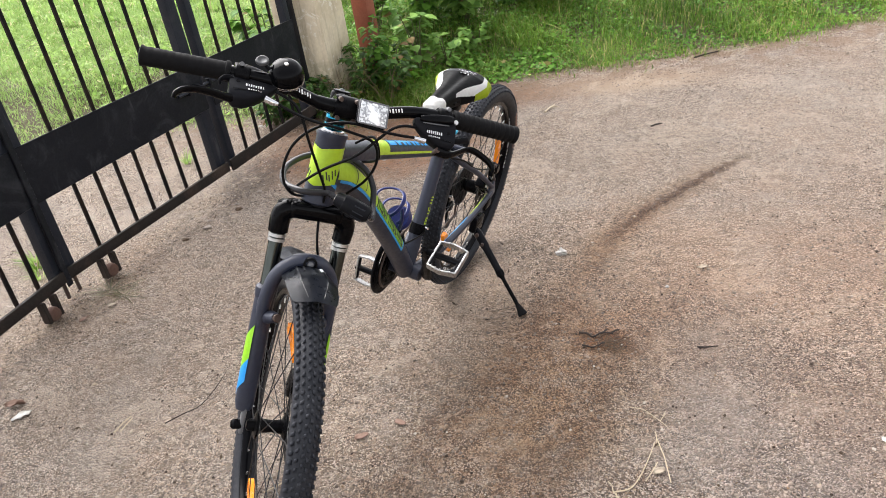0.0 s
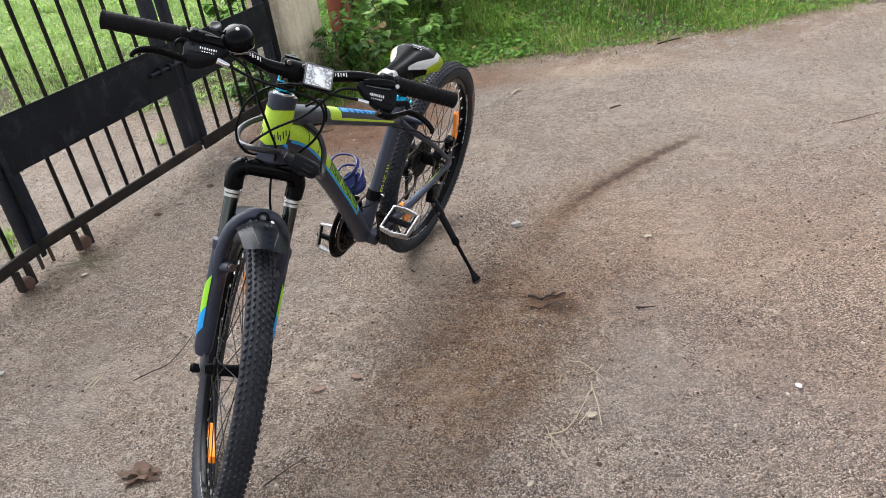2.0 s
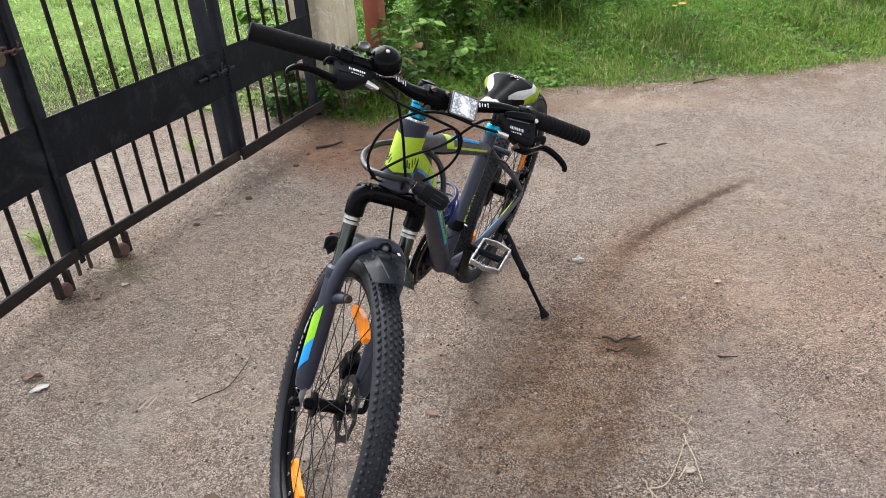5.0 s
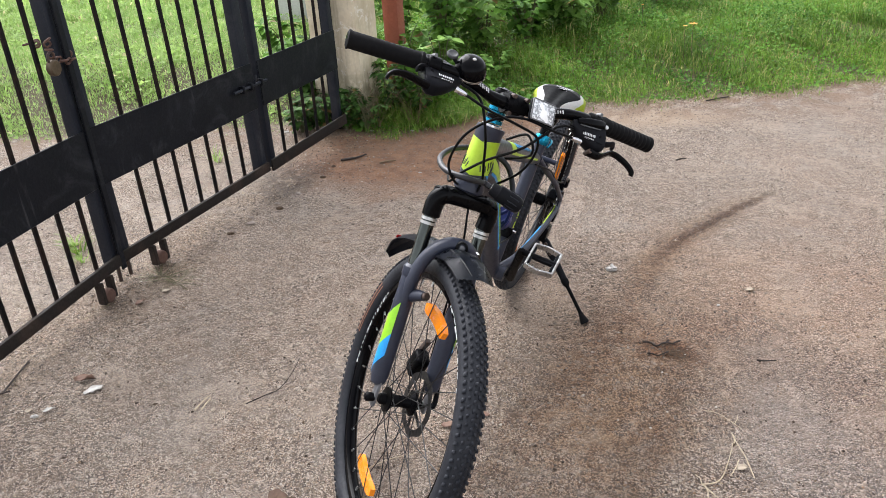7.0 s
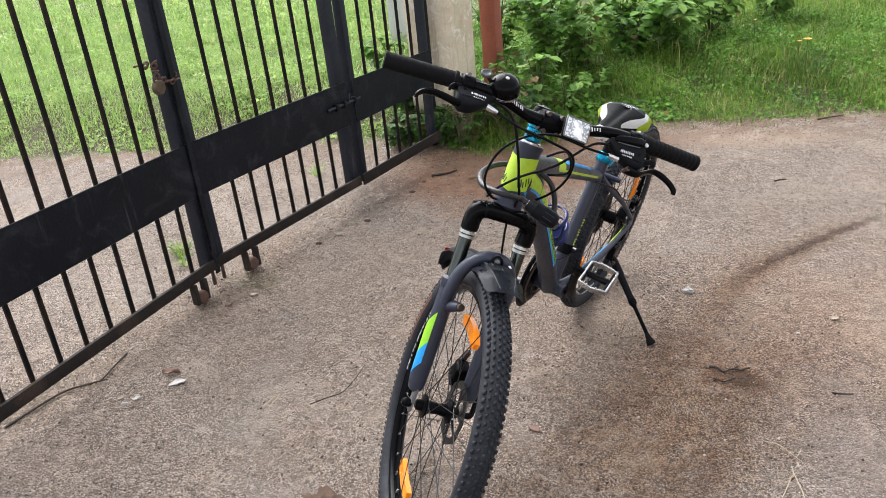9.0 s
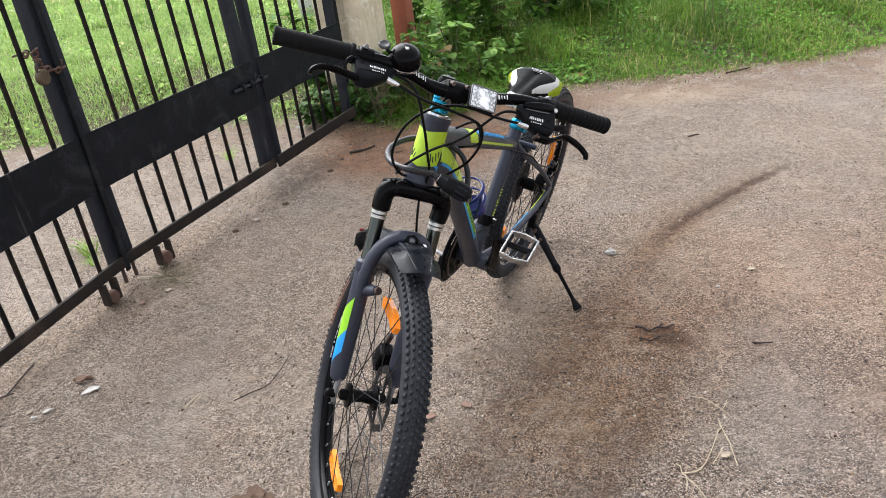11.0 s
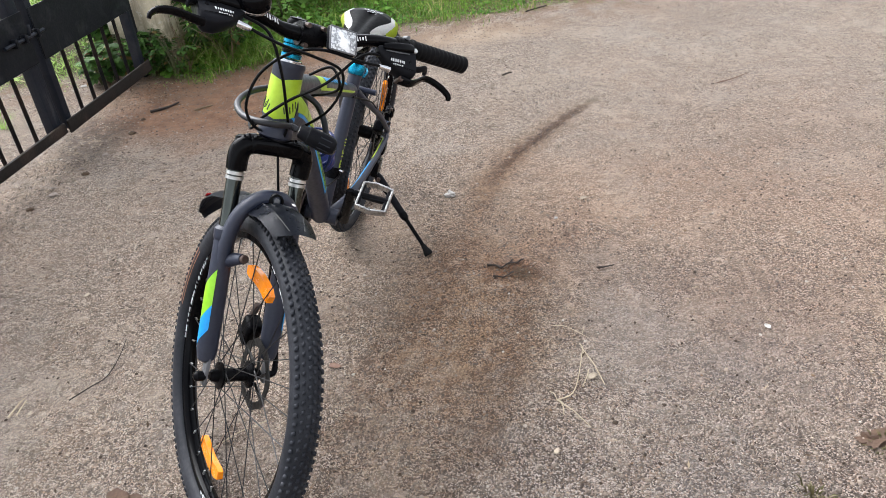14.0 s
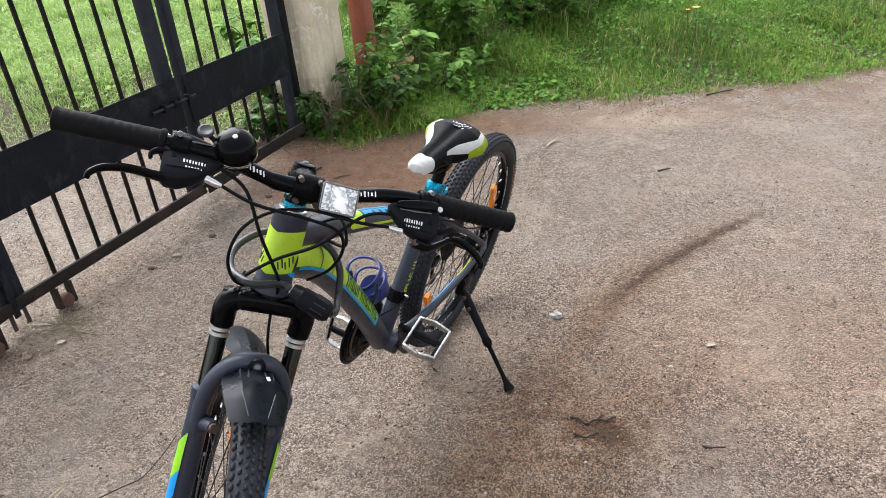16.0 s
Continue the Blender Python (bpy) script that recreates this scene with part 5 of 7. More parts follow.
for side in (-1, 1):
    bp("lime_patch", sleeve(tt_path, TT_R, 0.33, 0.41, 8, 0.0007, (-2, 92) if side < 0 else (-92, 2)), M_LIME, "lime green patch", top)
    bp("blue_patch", sleeve(tt_path, TT_R, 0.42, 0.74, 8, 0.0007, (4, 44) if side < 0 else (-44, -4)), M_BLUE, "blue patch", top)
    bp("lime_line", sleeve(tt_path, TT_R, 0.34, 0.88, 5, 0.0007, (84, 100) if side < 0 else (-100, -84)), M_LIME, "thin lime line", top)
    for k in range(7):
        bp("dark_stroke", sleeve(tt_path, TT_R, 0.47 + 0.037 * k, 0.482 + 0.037 * k + 0.006 * (k % 2), 4, 0.0012, (10 + 5 * (k % 3), 46) if side < 0 else (-46, -10 - 5 * (k % 3))), M_FRAME, "", top)
ST_R = [0.0205, 0.0185, 0.0180]
seat = bp("seat_tube", tube(B(), [BB, between(BB, SEAT_TOP, 0.5), SEAT_TOP], ST_R, 20), M_FRAME)
st_path = [BB, between(BB, SEAT_TOP, 0.5), SEAT_TOP]
for side in (-1, 1):
    for k, bars in enumerate((((0, 0.05, 62, 70), (0, 0.008, 70, 100), (0.042, 0.05, 70, 100), (0.021, 0.029, 70, 92)), ((0, 0.05, 94, 102), (0, 0.008, 62, 94), (0.021, 0.029, 62, 94), (0.029, 0.05, 62, 70)), ((0, 0.008, 62, 102), (0.021, 0.029, 62, 102), (0.042, 0.05, 62, 102)))):
        for lo, hi, a, b in bars:
            bp("lime_stroke", sleeve(st_path, ST_R, 0.34 + 0.075 * k + lo, 0.34 + 0.075 * k + hi, 4, 0.0008, (a, b) if side < 0 else (-b, -a)), M_LIME, "lime print", seat)
bp("cable_band", tube(B(), [between(BB, SEAT_TOP, 0.315), between(BB, SEAT_TOP, 0.335)], 0.0222, 20), M_BLACK, "black cable band", seat)
bp("band_bolt", tube(B(), [between(BB, SEAT_TOP, 0.325) + Vector((0.004, 0.020, 0.0)), between(BB, SEAT_TOP, 0.325) + Vector((0.006, 0.031, 0.0))], 0.0042, 10), M_CHROME, "small bright bolt", seat)
gp = smooth_path([on_axis(0.572, -0.012), (0.862, 0, 0.836), (0.818, 0, 0.796), (0.778, 0, 0.742), (0.752, 0, 0.690)], 5)
bp("gusset", tube(B(), gp, [0.0225, 0.0200, 0.0165, 0.0125, 0.008], 22), M_FRAME, "charcoal gusset behind the head tube")
bp("bottom_bracket", lathe(B(), [(0.012, -0.046), (0.0225, -0.046), (0.0225, 0.046), (0.012, 0.046)], 24, Matrix.Translation(BB)), M_FRAME)
for s in (-1, 1):
    cs = smooth_path([BB + Vector((-0.02, s * 0.022, 0.002)), BB + Vector((-0.12, s * 0.052, 0.018)), (0.16, s * 0.068, 0.336), (0.016, s * 0.070, 0.350)], 5)
    stay = bp("chain_stay", tube(B(), cs, [0.0125, 0.011, 0.0095, 0.008], 12), M_FRAME)
    # blue strip: the stay's print and its bluish sheen, put in as colour
    bp("blue_print", sleeve(cs, [0.0125, 0.011, 0.0095, 0.008], 0.34, 0.62, 5, 0.0007, (-70, -25) if s > 0 else (25, 70)), M_BLUE, "blue print", stay)
    bp("lime_print", sleeve(cs, [0.0125, 0.011, 0.0095, 0.008], 0.66, 0.93, 5, 0.0007, (-100, -30) if s > 0 else (30, 100)), M_LIME, "lime print", stay)
    ss = smooth_path([between(BB, SEAT_TOP, 0.86) + Vector((-0.006, s * 0.012, 0)), between(BB, SEAT_TOP, 0.85) + Vector((-0.060, s * 0.034, -0.046)), (0.150, s * 0.060, 0.478), (0.020, s * 0.070, 0.374)], 5)
    stay = bp("seat_stay", tube(B(), ss, [0.0100, 0.0085, 0.0078, 0.0078], 12), M_FRAME)
    bp("blue_print", sleeve(ss, [0.0100, 0.0085, 0.0078, 0.0078], 0.5, 0.85, 5, 0.0007, (-120, 0) if s > 0 else (0, 120)), M_BLUE, "blue print", stay)
    bp("dropout", box(B(), (0.05, 0.007, 0.055), Matrix.Translation((0.010, s * 0.069, 0.352)) @ pose(0, 0, 0, 0, 20, 0), 0.003), M_FRAME)
bp("stay_bridge", tube(B(), [(0.235, -0.05, 0.585), (0.235, 0.05, 0.585)], 0.008, 10), M_FRAME)

# seat post, clamp, saddle
AIM = (SEAT_TOP - BB).normalized()
bp("seat_post", tube(B(), [SEAT_TOP - AIM * 0.05, SEAT_TOP + AIM * 0.085], 0.0145, 18), M_BLACK)
clamp = bp("seat_clamp", tube(B(), [SEAT_TOP - AIM * 0.014, SEAT_TOP - AIM * 0.012, SEAT_TOP + AIM * 0.012, SEAT_TOP + AIM * 0.014], [0.0205, 0.022, 0.022, 0.0205], 24), M_CYAN, "bright cyan anodised clamp")
bp("clamp_lever", tube(B(), smooth_path([SEAT_TOP + Vector((-0.02, 0.010, 0)), SEAT_TOP + Vector((-0.022, 0.022, -0.001)), SEAT_TOP + Vector((-0.004, 0.028, -0.003)), SEAT_TOP + Vector((0.020, 0.025, -0.008))], 4), [0.003, 0.0034, 0.0036, 0.003], 8), M_CYAN, "cyan quick release lever", clamp)


def saddle():
    """A sprung shell: black top, white flanks and nose, lime rear corners."""
    L, nx, ny = 0.268, 170, 120
    half = lambda s: float(np.interp(s, [0, 0.03, 0.10, 0.22, 0.38, 0.55, 0.75, 0.93, 0.975, 0.993, 1.0], [0.020, 0.052, 0.074, 0.078, 0.058, 0.037, 0.029, 0.025, 0.019, 0.010, 0.0006]))
    crest = lambda s: float(np.interp(s, [0, 0.06, 0.2, 0.45, 0.7, 0.92, 0.98, 1.0], [0.018, 0.030, 0.034, 0.026, 0.020, 0.016, 0.010, -0.004]))
    drop = lambda s: float(np.interp(s, [0, 0.2, 0.5, 0.8, 0.97, 1.0], [0.030, 0.046, 0.044, 0.030, 0.022, 0.003]))
    grid = []
    for i in range(nx + 1):
        s = i / nx
        row = []
        for j in range(ny + 1):
            a = (2 * j / ny - 1)
            th = a * radians(104)
            y = half(s) * math.copysign(abs(math.sin(th)) ** 0.85, th)
            z = crest(s) - drop(s) * (1 - math.cos(th)) * 0.8 - 0.006 * math.exp(-(y / 0.012) ** 2) * (0.2 < s < 0.85)
            row.append(Vector((s * L - 0.5 * L, y, z)))
        grid.append(row)

    def kind_of(s, a):
        a = abs(a)
        if s > 0.80 + 0.05 * a * a:
            return "nose"
        line = float(np.interp(s, [0, 0.10, 0.25, 0.45, 0.60, 0.70, 1.0], [0.34, 0.37, 0.44, 0.36, 0.42, 1.0, 1.0]))
        low = float(np.interp(s, [0, 0.30, 0.45, 0.62, 0.68], [1.0, 0.82, 0.70, 0.56, 0.45]))
        if a < line:
            return "top"
        if s < 0.38 and a > 0.42 + 0.78 * s:
            return "rear"
        if a < low and s < 0.68:
            return "flank"
        return "under"
    bins = {}
    for i in range(nx):
        for j in range(ny):
            a = (2 * (j + 0.5) / ny - 1)
            k = kind_of((i + 0.5) / nx, a)
            if k in ("rear", "flank"):
                k += "_l" if a < 0 else "_r"
            bins.setdefault(k, []).append((i, j))
    m = Matrix.Translation((0.311, 0, 0.773)) @ pose(0, 0, 0, 0, -2, 0)
    look_of = {"top": ("saddle", M_SADDLE, "black vinyl top"), "nose": ("nose_patch", M_WHITE, "white nose"), "under": ("saddle_skirt", M_SADDLE, "")}
    root = None
    for k in ("top", "nose", "under", "flank_l", "flank_r", "rear_l", "rear_r"):
        bm, at = B(), {}
        for i, j in bins.get(k, []):
            q = []
            for p in ((i, j), (i + 1, j), (i + 1, j + 1), (i, j + 1)):
                if p not in at:
                    at[p] = bm.verts.new(grid[p[0]][p[1]])
                q.append(at[p])
            bm.faces.new(q)
        name, mat, lab = look_of.get(k, ("side_panel", M_WHITE, "white side panel") if "flank" in k else ("rear_panel", M_SADGREEN, "lime green rear corner"))
        bmesh.ops.solidify(bm, geom=bm.faces[:], thickness=0.004)
        if root is None:
            root = bp(name, bm, mat, lab, m=m, smooth=60)
        else:
            bp(name, bm, mat, lab, root, smooth=60)
    g = random.Random(5)
    for row, (x0, n) in enumerate(((-0.098, 6), (-0.082, 4))):
        for k in range(n):
            y = (k - (n - 1) / 2) * 0.0085
            bp("white_stroke", box(B(), (0.0085 * g.uniform(0.7, 1.1), 0.0022, 0.0012), Matrix.Translation((x0 + 0.0015 * k, y, 0.0335 - 0.10 * abs(y))) @ pose(0, 0, 0, 0, 0, g.uniform(-35, 35)), 0.0003, 1), M_PRINT, "", root)
            bp("white_stroke", box(B(), (0.0018, 0.0065, 0.0012), Matrix.Translation((x0 + 0.003 * g.uniform(-1, 1), y + 0.003, 0.0336 - 0.10 * abs(y))), 0.0003, 1), M_PRINT, "", root)
    for s in (-1, 1):
        bp("rail", tube(B(), smooth_path([(-0.10, s * 0.035, -0.012), (-0.05, s * 0.022, -0.034), (0.04, s * 0.021, -0.034), (0.11, s * 0.008, -0.012)], 5), 0.0035, 8), M_BLACK, "", root)
    bp("rail_clamp", box(B(), (0.045, 0.056, 0.026), Matrix.Translation((-0.005, 0, -0.034)), 0.006), M_BLACK, "", root)
    bp("base_shell", box(B(), (0.16, 0.07, 0.008), Matrix.Translation((-0.03, 0, -0.006)), 0.003), M_BLACK, "", root)


saddle()

# ---- wheels: built about their own axle, y along it ----


def tyre_mesh():
    r, c = 0.0265, WHEEL_R - 0.003 - 0.0265
    bm = B()
    prof = []
    for k in range(17):
        a = radians(-150 + 300 * k / 16)
        prof.append((c + r * math.cos(a) * (1.0 if abs(a) > 1 else 0.98), r * math.sin(a)))
    lathe(bm, prof + [(c - r * 0.8, 0.008), (c - r * 0.8, -0.008)], 96, closed=True)
    return bm


def tread_mesh():
    """Rows of raised blocks round the crown and the shoulders."""
    r, c = 0.0262, WHEEL_R - 0.003 - 0.0265
    V, Q = [], []
    q = [(0, 1, 2, 3), (4, 7, 6, 5), (0, 4, 5, 1), (1, 5, 6, 2), (2, 6, 7, 3), (3, 7, 4, 0)]
    rows = [(sg * tilt, 132, ph + (0.5 if sg > 0 else 0), al, ac, hi) for sg in (-1, 1) for tilt, ph, al, ac, hi in ((9, 0, 0.0035, 0.0025, 0.0038), (32, 0.45, 0.0031, 0.0025, 0.0040), (57, 0.08, 0.0038, 0.0034, 0.0046))]
    for tilt, n, ph, along, across, high in rows:
        t = radians(tilt)
        for k in range(n):
            a = 2 * math.pi * (k + ph) / n
            up = Vector((math.cos(t) * math.cos(a), math.sin(t), math.cos(t) * math.sin(a)))
            tan = Vector((-math.sin(a), 0, math.cos(a)))
            side = up.cross(tan)
            o = Vector((c * math.cos(a), 0, c * math.sin(a))) + up * (r - 0.001)
            b = len(V)
            sk = 0.0012 * (1 if tilt > 0 else -1)
            for h, f in ((0, 1.1), (high, 0.85)):
                for x, y in ((-1, -1), (1, -1), (1, 1), (-1, 1)):
                    V.append(o + up * h + tan * (x * along * f + y * sk) + side * y * across * f)
            Q += [tuple(b + i for i in f) for f in q]
    return V, Q


TREAD = tread_mesh()


def wheel(name, m, label, reflectors, cassette):
    rim_r = WHEEL_R - 0.052
    w = part(name, lathe(B(), [(rim_r - 0.016, -0.006), (rim_r - 0.012, -0.012), (rim_r + 0.008, -0.0135), (rim_r + 0.008, -0.011), (rim_r - 0.004, -0.009), (rim_r - 0.004, 0.009), (rim_r + 0.008, 0.011), (rim_r + 0.008, 0.0135), (rim_r - 0.012, 0.012), (rim_r - 0.016, 0.006)], 96, closed=True), M_GLOSS, bicycle, label, m)
    tyre = part("tyre", tyre_mesh(), M_RUBBER, w, "dusty black knobbly tyre", smooth=60)
    quick("tread", [tuple(v) for v in TREAD[0]], TREAD[1], M_KNOB, "", "", "stuff", w)
    part("hub", lathe(B(), [(0.0075, -0.052), (0.012, -0.048), (0.013, -0.036), (0.027, -0.034), (0.027, -0.030), (0.015, -0.024), (0.0125, 0.0), (0.015, 0.020), (0.028, 0.026), (0.028, 0.030), (0.014, 0.034), (0.012, 0.048), (0.0075, 0.052)], 28), M_BLACK, w)
    # spokes: two meshes a side, leading and trailing, turned round the hub
    for s in (-1, 1):
        for lead in (-1, 1):
            first = None
            for k in range(8):
                turn = 2 * math.pi * (k + (0.25 if s > 0 else 0) + (0.5 if lead > 0 else 0)) / 8
                mm = Matrix.Rotation(-turn, 4, "Y")
                if first is None:
                    a = lead * radians(62)
                    bm = tube(B(), [(0.0255 * math.cos(a), s * 0.0295, 0.0255 * math.sin(a)), (rim_r - 0.014, s * 0.002, 0)], 0.00115, 5)
                    first = part("spoke", bm, M_SPOKE, w, m=mm)
                else:
                    again(first, mm)
    nip = part("spoke_nipple", tube(B(), [(rim_r - 0.027, 0, 0), (rim_r - 0.014, 0, 0)], 0.0021, 6), M_ALLOY, w, "bare metal spoke nipple")
    for k in range(1, 32):
        again(nip, Matrix.Rotation(2 * math.pi * k / 32, 4, "Y"))
    # disc: a wavy ring with arms
    disc, n = B(), 72
    rings = []
    for y in (0.0395, 0.0415):
        for r0 in (0.056, 0.072):
            rings.append([disc.verts.new(((r0 + 0.0025 * math.sin(8 * 2 * math.pi * k / n) * (r0 > 0.06)) * math.cos(2 * math.pi * k / n), y, (r0 + 0.0025 * math.sin(8 * 2 * math.pi * k / n) * (r0 > 0.06)) * math.sin(2 * math.pi * k / n))) for k in range(n)])
    for a, b in ((0, 1), (1, 3), (3, 2), (2, 0)):
        for k in range(n):
            disc.faces.new((rings[a][k], rings[a][(k + 1) % n], rings[b][(k + 1) % n], rings[b][k]))
    bmesh.ops.recalc_face_normals(disc, faces=disc.faces)
    part("disc_rotor", disc, M_ROTOR, w, "thin steel brake disc")
    arm = None
    for k in range(6):
        mm = Matrix.Rotation(2 * math.pi * k / 6, 4, "Y")
        if arm is None:
            arm = part("disc_arm", tube(B(), [(0.018, 0.0405, 0), (0.058 * math.cos(0.5), 0.0405, 0.058 * math.sin(0.5))], 0.003, 6), M_ROTOR, w, m=mm)
        else:
            again(arm, mm)
    for mid in reflectors:
        bm = B()
        r0 = 0.215
        rows = []
        for i in range(9):
            a = radians(mid - 16 + 32 * i / 8)
            end = 0.0125 if 0 < i < 8 else 0.008
            rows.append([bm.verts.new(((r0 + x * end) * math.cos(a), y, (r0 + x * end) * math.sin(a))) for x, y in ((-1, -0.006), (1, -0.006), (1, 0.006), (-1, 0.006))])
        for p, q in zip(rows, rows[1:]):
            for k in range(4):
                bm.faces.new((p[k], p[(k + 1) % 4], q[(k + 1) % 4], q[k]))
        bm.faces.new(rows[0][::-1])
        bm.faces.new(rows[-1])
        bmesh.ops.recalc_face_normals(bm, faces=bm.faces)
        part("wheel_reflector", bm, M_AMBER, w, "amber plastic wheel reflector")
    if cassette:
        bm = B()
        for k in range(7):
            r0 = 0.064 - 0.0055 * k
            y = -0.034 - 0.0037 * k
            lathe(bm, [(0.016, y), (r0, y), (r0, y - 0.0018), (0.016, y - 0.0018)], 36)
            n = int(r0 * 490)
            for i in range(n):
                a = 2 * math.pi * i / n
                box(bm, (0.006, 0.0018, 0.0055), Matrix.Rotation(-a, 4, "Y") @ Matrix.Translation((r0 + 0.001, y - 0.0009, 0)))
        part("cassette", bm, M_ROTOR, w, "dark steel sprockets")
        part("spoke_guard", lathe(B(), [(0.030, -0.0315), (0.071, -0.0290), (0.0735, -0.0295), (0.0735, -0.0310), (0.030, -0.0330)], 40, closed=True), M_PLASTIC, w, "dark plastic spoke guard")
        part("hub_shell", lathe(B(), [(0.016, -0.024), (0.0205, -0.020), (0.0200, 0.016), (0.016, 0.022)], 28), M_BLACK, w)
        for k in range(5):
            a = radians(118 + 13 * (k % 3))
            part("hub_print", box(B(), (0.0016, 0.0085 - 0.002 * (k % 2), 0.0022), Matrix.Rotation(-a, 4, "Y") @ Matrix.Translation((0.0203, -0.012 + 0.009 * (k // 3), 0)), 0.0003, 1), M_PRINT, w)
    return w


def arc_band(r0, r1, y, a0, a1, n=14, thick=0.0006):
    """A flat print that follows the wheel."""
    bm = B()
    rows = [[bm.verts.new((r * math.cos(radians(a)), yy, r * math.sin(radians(a)))) for r, yy in ((r0, y), (r1, y))] for a in np.linspace(a0, a1, n)]
    for p, q in zip(rows, rows[1:]):
        bm.faces.new((p[0], p[1], q[1], q[0]))
    bmesh.ops.solidify(bm, geom=bm.faces[:], thickness=thick)
    return bm


front = wheel("front_wheel", STEER @ Matrix.Translation((OFFSET, 0, 0)), "black rim with white print and thin black spokes", (83, -98), False)
rear = wheel("rear_wheel", Matrix.Translation((0, 0, WHEEL_R)), "black rear rim with thin black spokes", (167, -36), True)


def sidewall(r_mid, half, a0, a1, side):
    """A print on the bulging tyre wall."""
    r, c = 0.0268, WHEEL_R - 0.003 - 0.0265
    bm = B()
    rows = []
    for a in np.linspace(radians(a0), radians(a1), 16):
        row = []
        for t in (-half, 0.0, half):
            b = radians(r_mid + t)
            rr = c + r * math.cos(b)
            row.append(bm.verts.new((rr * math.cos(a), side * r * math.sin(b), rr * math.sin(a))))
        rows.append(row)
    for p, q in zip(rows, rows[1:]):
        for k in range(2):
            bm.faces.new((p[k], p[k + 1], q[k + 1], q[k]) if side > 0 else (p[k], q[k], q[k + 1], p[k + 1]))
    return bm


for w in (front, rear):
    for s in (-1, 1):
        part("tyre_print", sidewall(76, 30, 147, 176, s), M_TYRELABEL, w, "faded copper print on the tyre wall")
    rim_r = WHEEL_R - 0.052
    for s in (-1, 1):
        g = random.Random(8)
        for a0 in (146, 26, -94):
            a = a0
            while a < a0 + 46:
                st, low, high = g.uniform(0.7, 3.6), g.uniform(0.0, 0.006), g.uniform(0.0, 0.005)
                part("rim_print", arc_band(rim_r - 0.011 + low, rim_r + 0.005 - high, s * 0.0137, a, a + st, 4), M_PRINT, w, "white print on the rim")
                a += st + g.uniform(0.4, 1.7)
for s in (-1, 1):
    part("axle_nut", lathe(B(), [(0.003, s * 0.052), (0.0085, s * 0.054), (0.0085, s * 0.066), (0.0055, s * 0.07), (0.003, s * 0.071)], 16), M_BLACK, rear)
part("skewer_nut", lathe(B(), [(0.004, -0.060), (0.0095, -0.062), (0.0105, -0.078), (0.006, -0.083), (0.003, -0.0835)], 16), M_BLACK, front)
part("skewer_lever", tube(B(), smooth_path([(0, 0.058, 0), (0, 0.08, 0), (-0.012, 0.086, 0.02), (-0.02, 0.084, 0.05)], 4), [0.008, 0.007, 0.0055, 0.004], 10), M_BLACK, front)

# ---- fork, in the turned frame: u ahead, v left, w up the axis ----


def leg(w):
    return 0.046 - 0.046 * (w / 0.45)


for s in (-1, 1):
    v = s * 0.063
    sp("stanchion", tube(B(), [(leg(0.22), v, 0.22), (leg(0.415), v, 0.415)], 0.0145, 20), M_CHROME_DARK_REFLECTION, "chromed fork tube, dark reflections in its colour")
    for w in (0.386, 0.395):
        sp("seal_ring", tube(B(), [(leg(w), v, w), (leg(w + 0.006), v, w + 0.006)], 0.0168, 20), M_ALLOY, "bright ring")
    lower = sp("fork_lower", tube(B(), [(leg(0.028), v, 0.028), (leg(0.034), v, 0.034), (leg(0.05), v, 0.05), (leg(0.16), v, 0.16), (leg(0.25), v, 0.25), (leg(0.286), v, 0.286), (leg(0.292), v, 0.292)], [0.008, 0.016, 0.0195, 0.0203, 0.0195, 0.0195, 0.018], 22), M_FRAME, "charcoal fork leg")
    sp("wiper_collar", tube(B(), [(leg(0.270), v, 0.270), (leg(0.274), v, 0.274), (leg(0.291), v, 0.291), (leg(0.297), v, 0.297)], [0.0196, 0.0216, 0.0214, 0.0165], 22), M_FRAME, "charcoal wiper collar", lower)
    sp("dropout_plate", box(B(), (0.022, 0.009, 0.062), Matrix.Translation((0.048, s * 0.061, 0.012)), 0.004), M_STEELGREY, "grey alloy dropout", lower)
    lp, lr = [(leg(x), v, x) for x in (0.05, 0.16, 0.25)], [0.0195, 0.0203, 0.0195]
    span = (-140, -34) if s < 0 else (34, 140)
    for name, mat, a, b in (("lime_chevron", M_FORKLIME, 0.34, 0.69), ("blue_chevron", M_BLUE, 0.12, 0.34)):
        bm = sleeve(lp, lr, a, b, 14, 0.0007, span, 1.0, (1, 0, 0))
        for q in bm.verts:
            turn = math.atan2(s * (q.co.y - v), q.co.x - leg(q.co.z))
            q.co.z -= 0.030 * (turn - 1.35)
        sp(name, bm, mat, "lime fork print" if mat is M_FORKLIME else "blue fork print", lower)
    boss = sp("brake_boss", tube(B(), [(leg(0.235) + 0.012, v * 0.86, 0.235), (0.056, v * 0.76, 0.246), (0.072, v * 0.68, 0.252)], [0.014, 0.012, 0.0095], 14), M_FRAME, "", lower)
    bp("boss_pin", tube(B(), [(0.066, v * 0.70, 0.250), (0.079, v * 0.655, 0.2545), (0.081, v * 0.65, 0.2555)], [0.0075, 0.0085, 0.007], 12), M_OLDSTEEL, "dark steel brake pin", lower)
arch = smooth_path([(leg(0.20) + 0.004, -0.063, 0.205), (leg(0.26) + 0.012, -0.064, 0.268), (0.040, -0.055, 0.325), (0.050, -0.030, 0.362), (0.053, 0.0, 0.370), (0.050, 0.030, 0.362), (0.040, 0.055, 0.325), (leg(0.26) + 0.012, 0.064, 0.268), (leg(0.20) + 0.004, 0.063, 0.205)], 6)
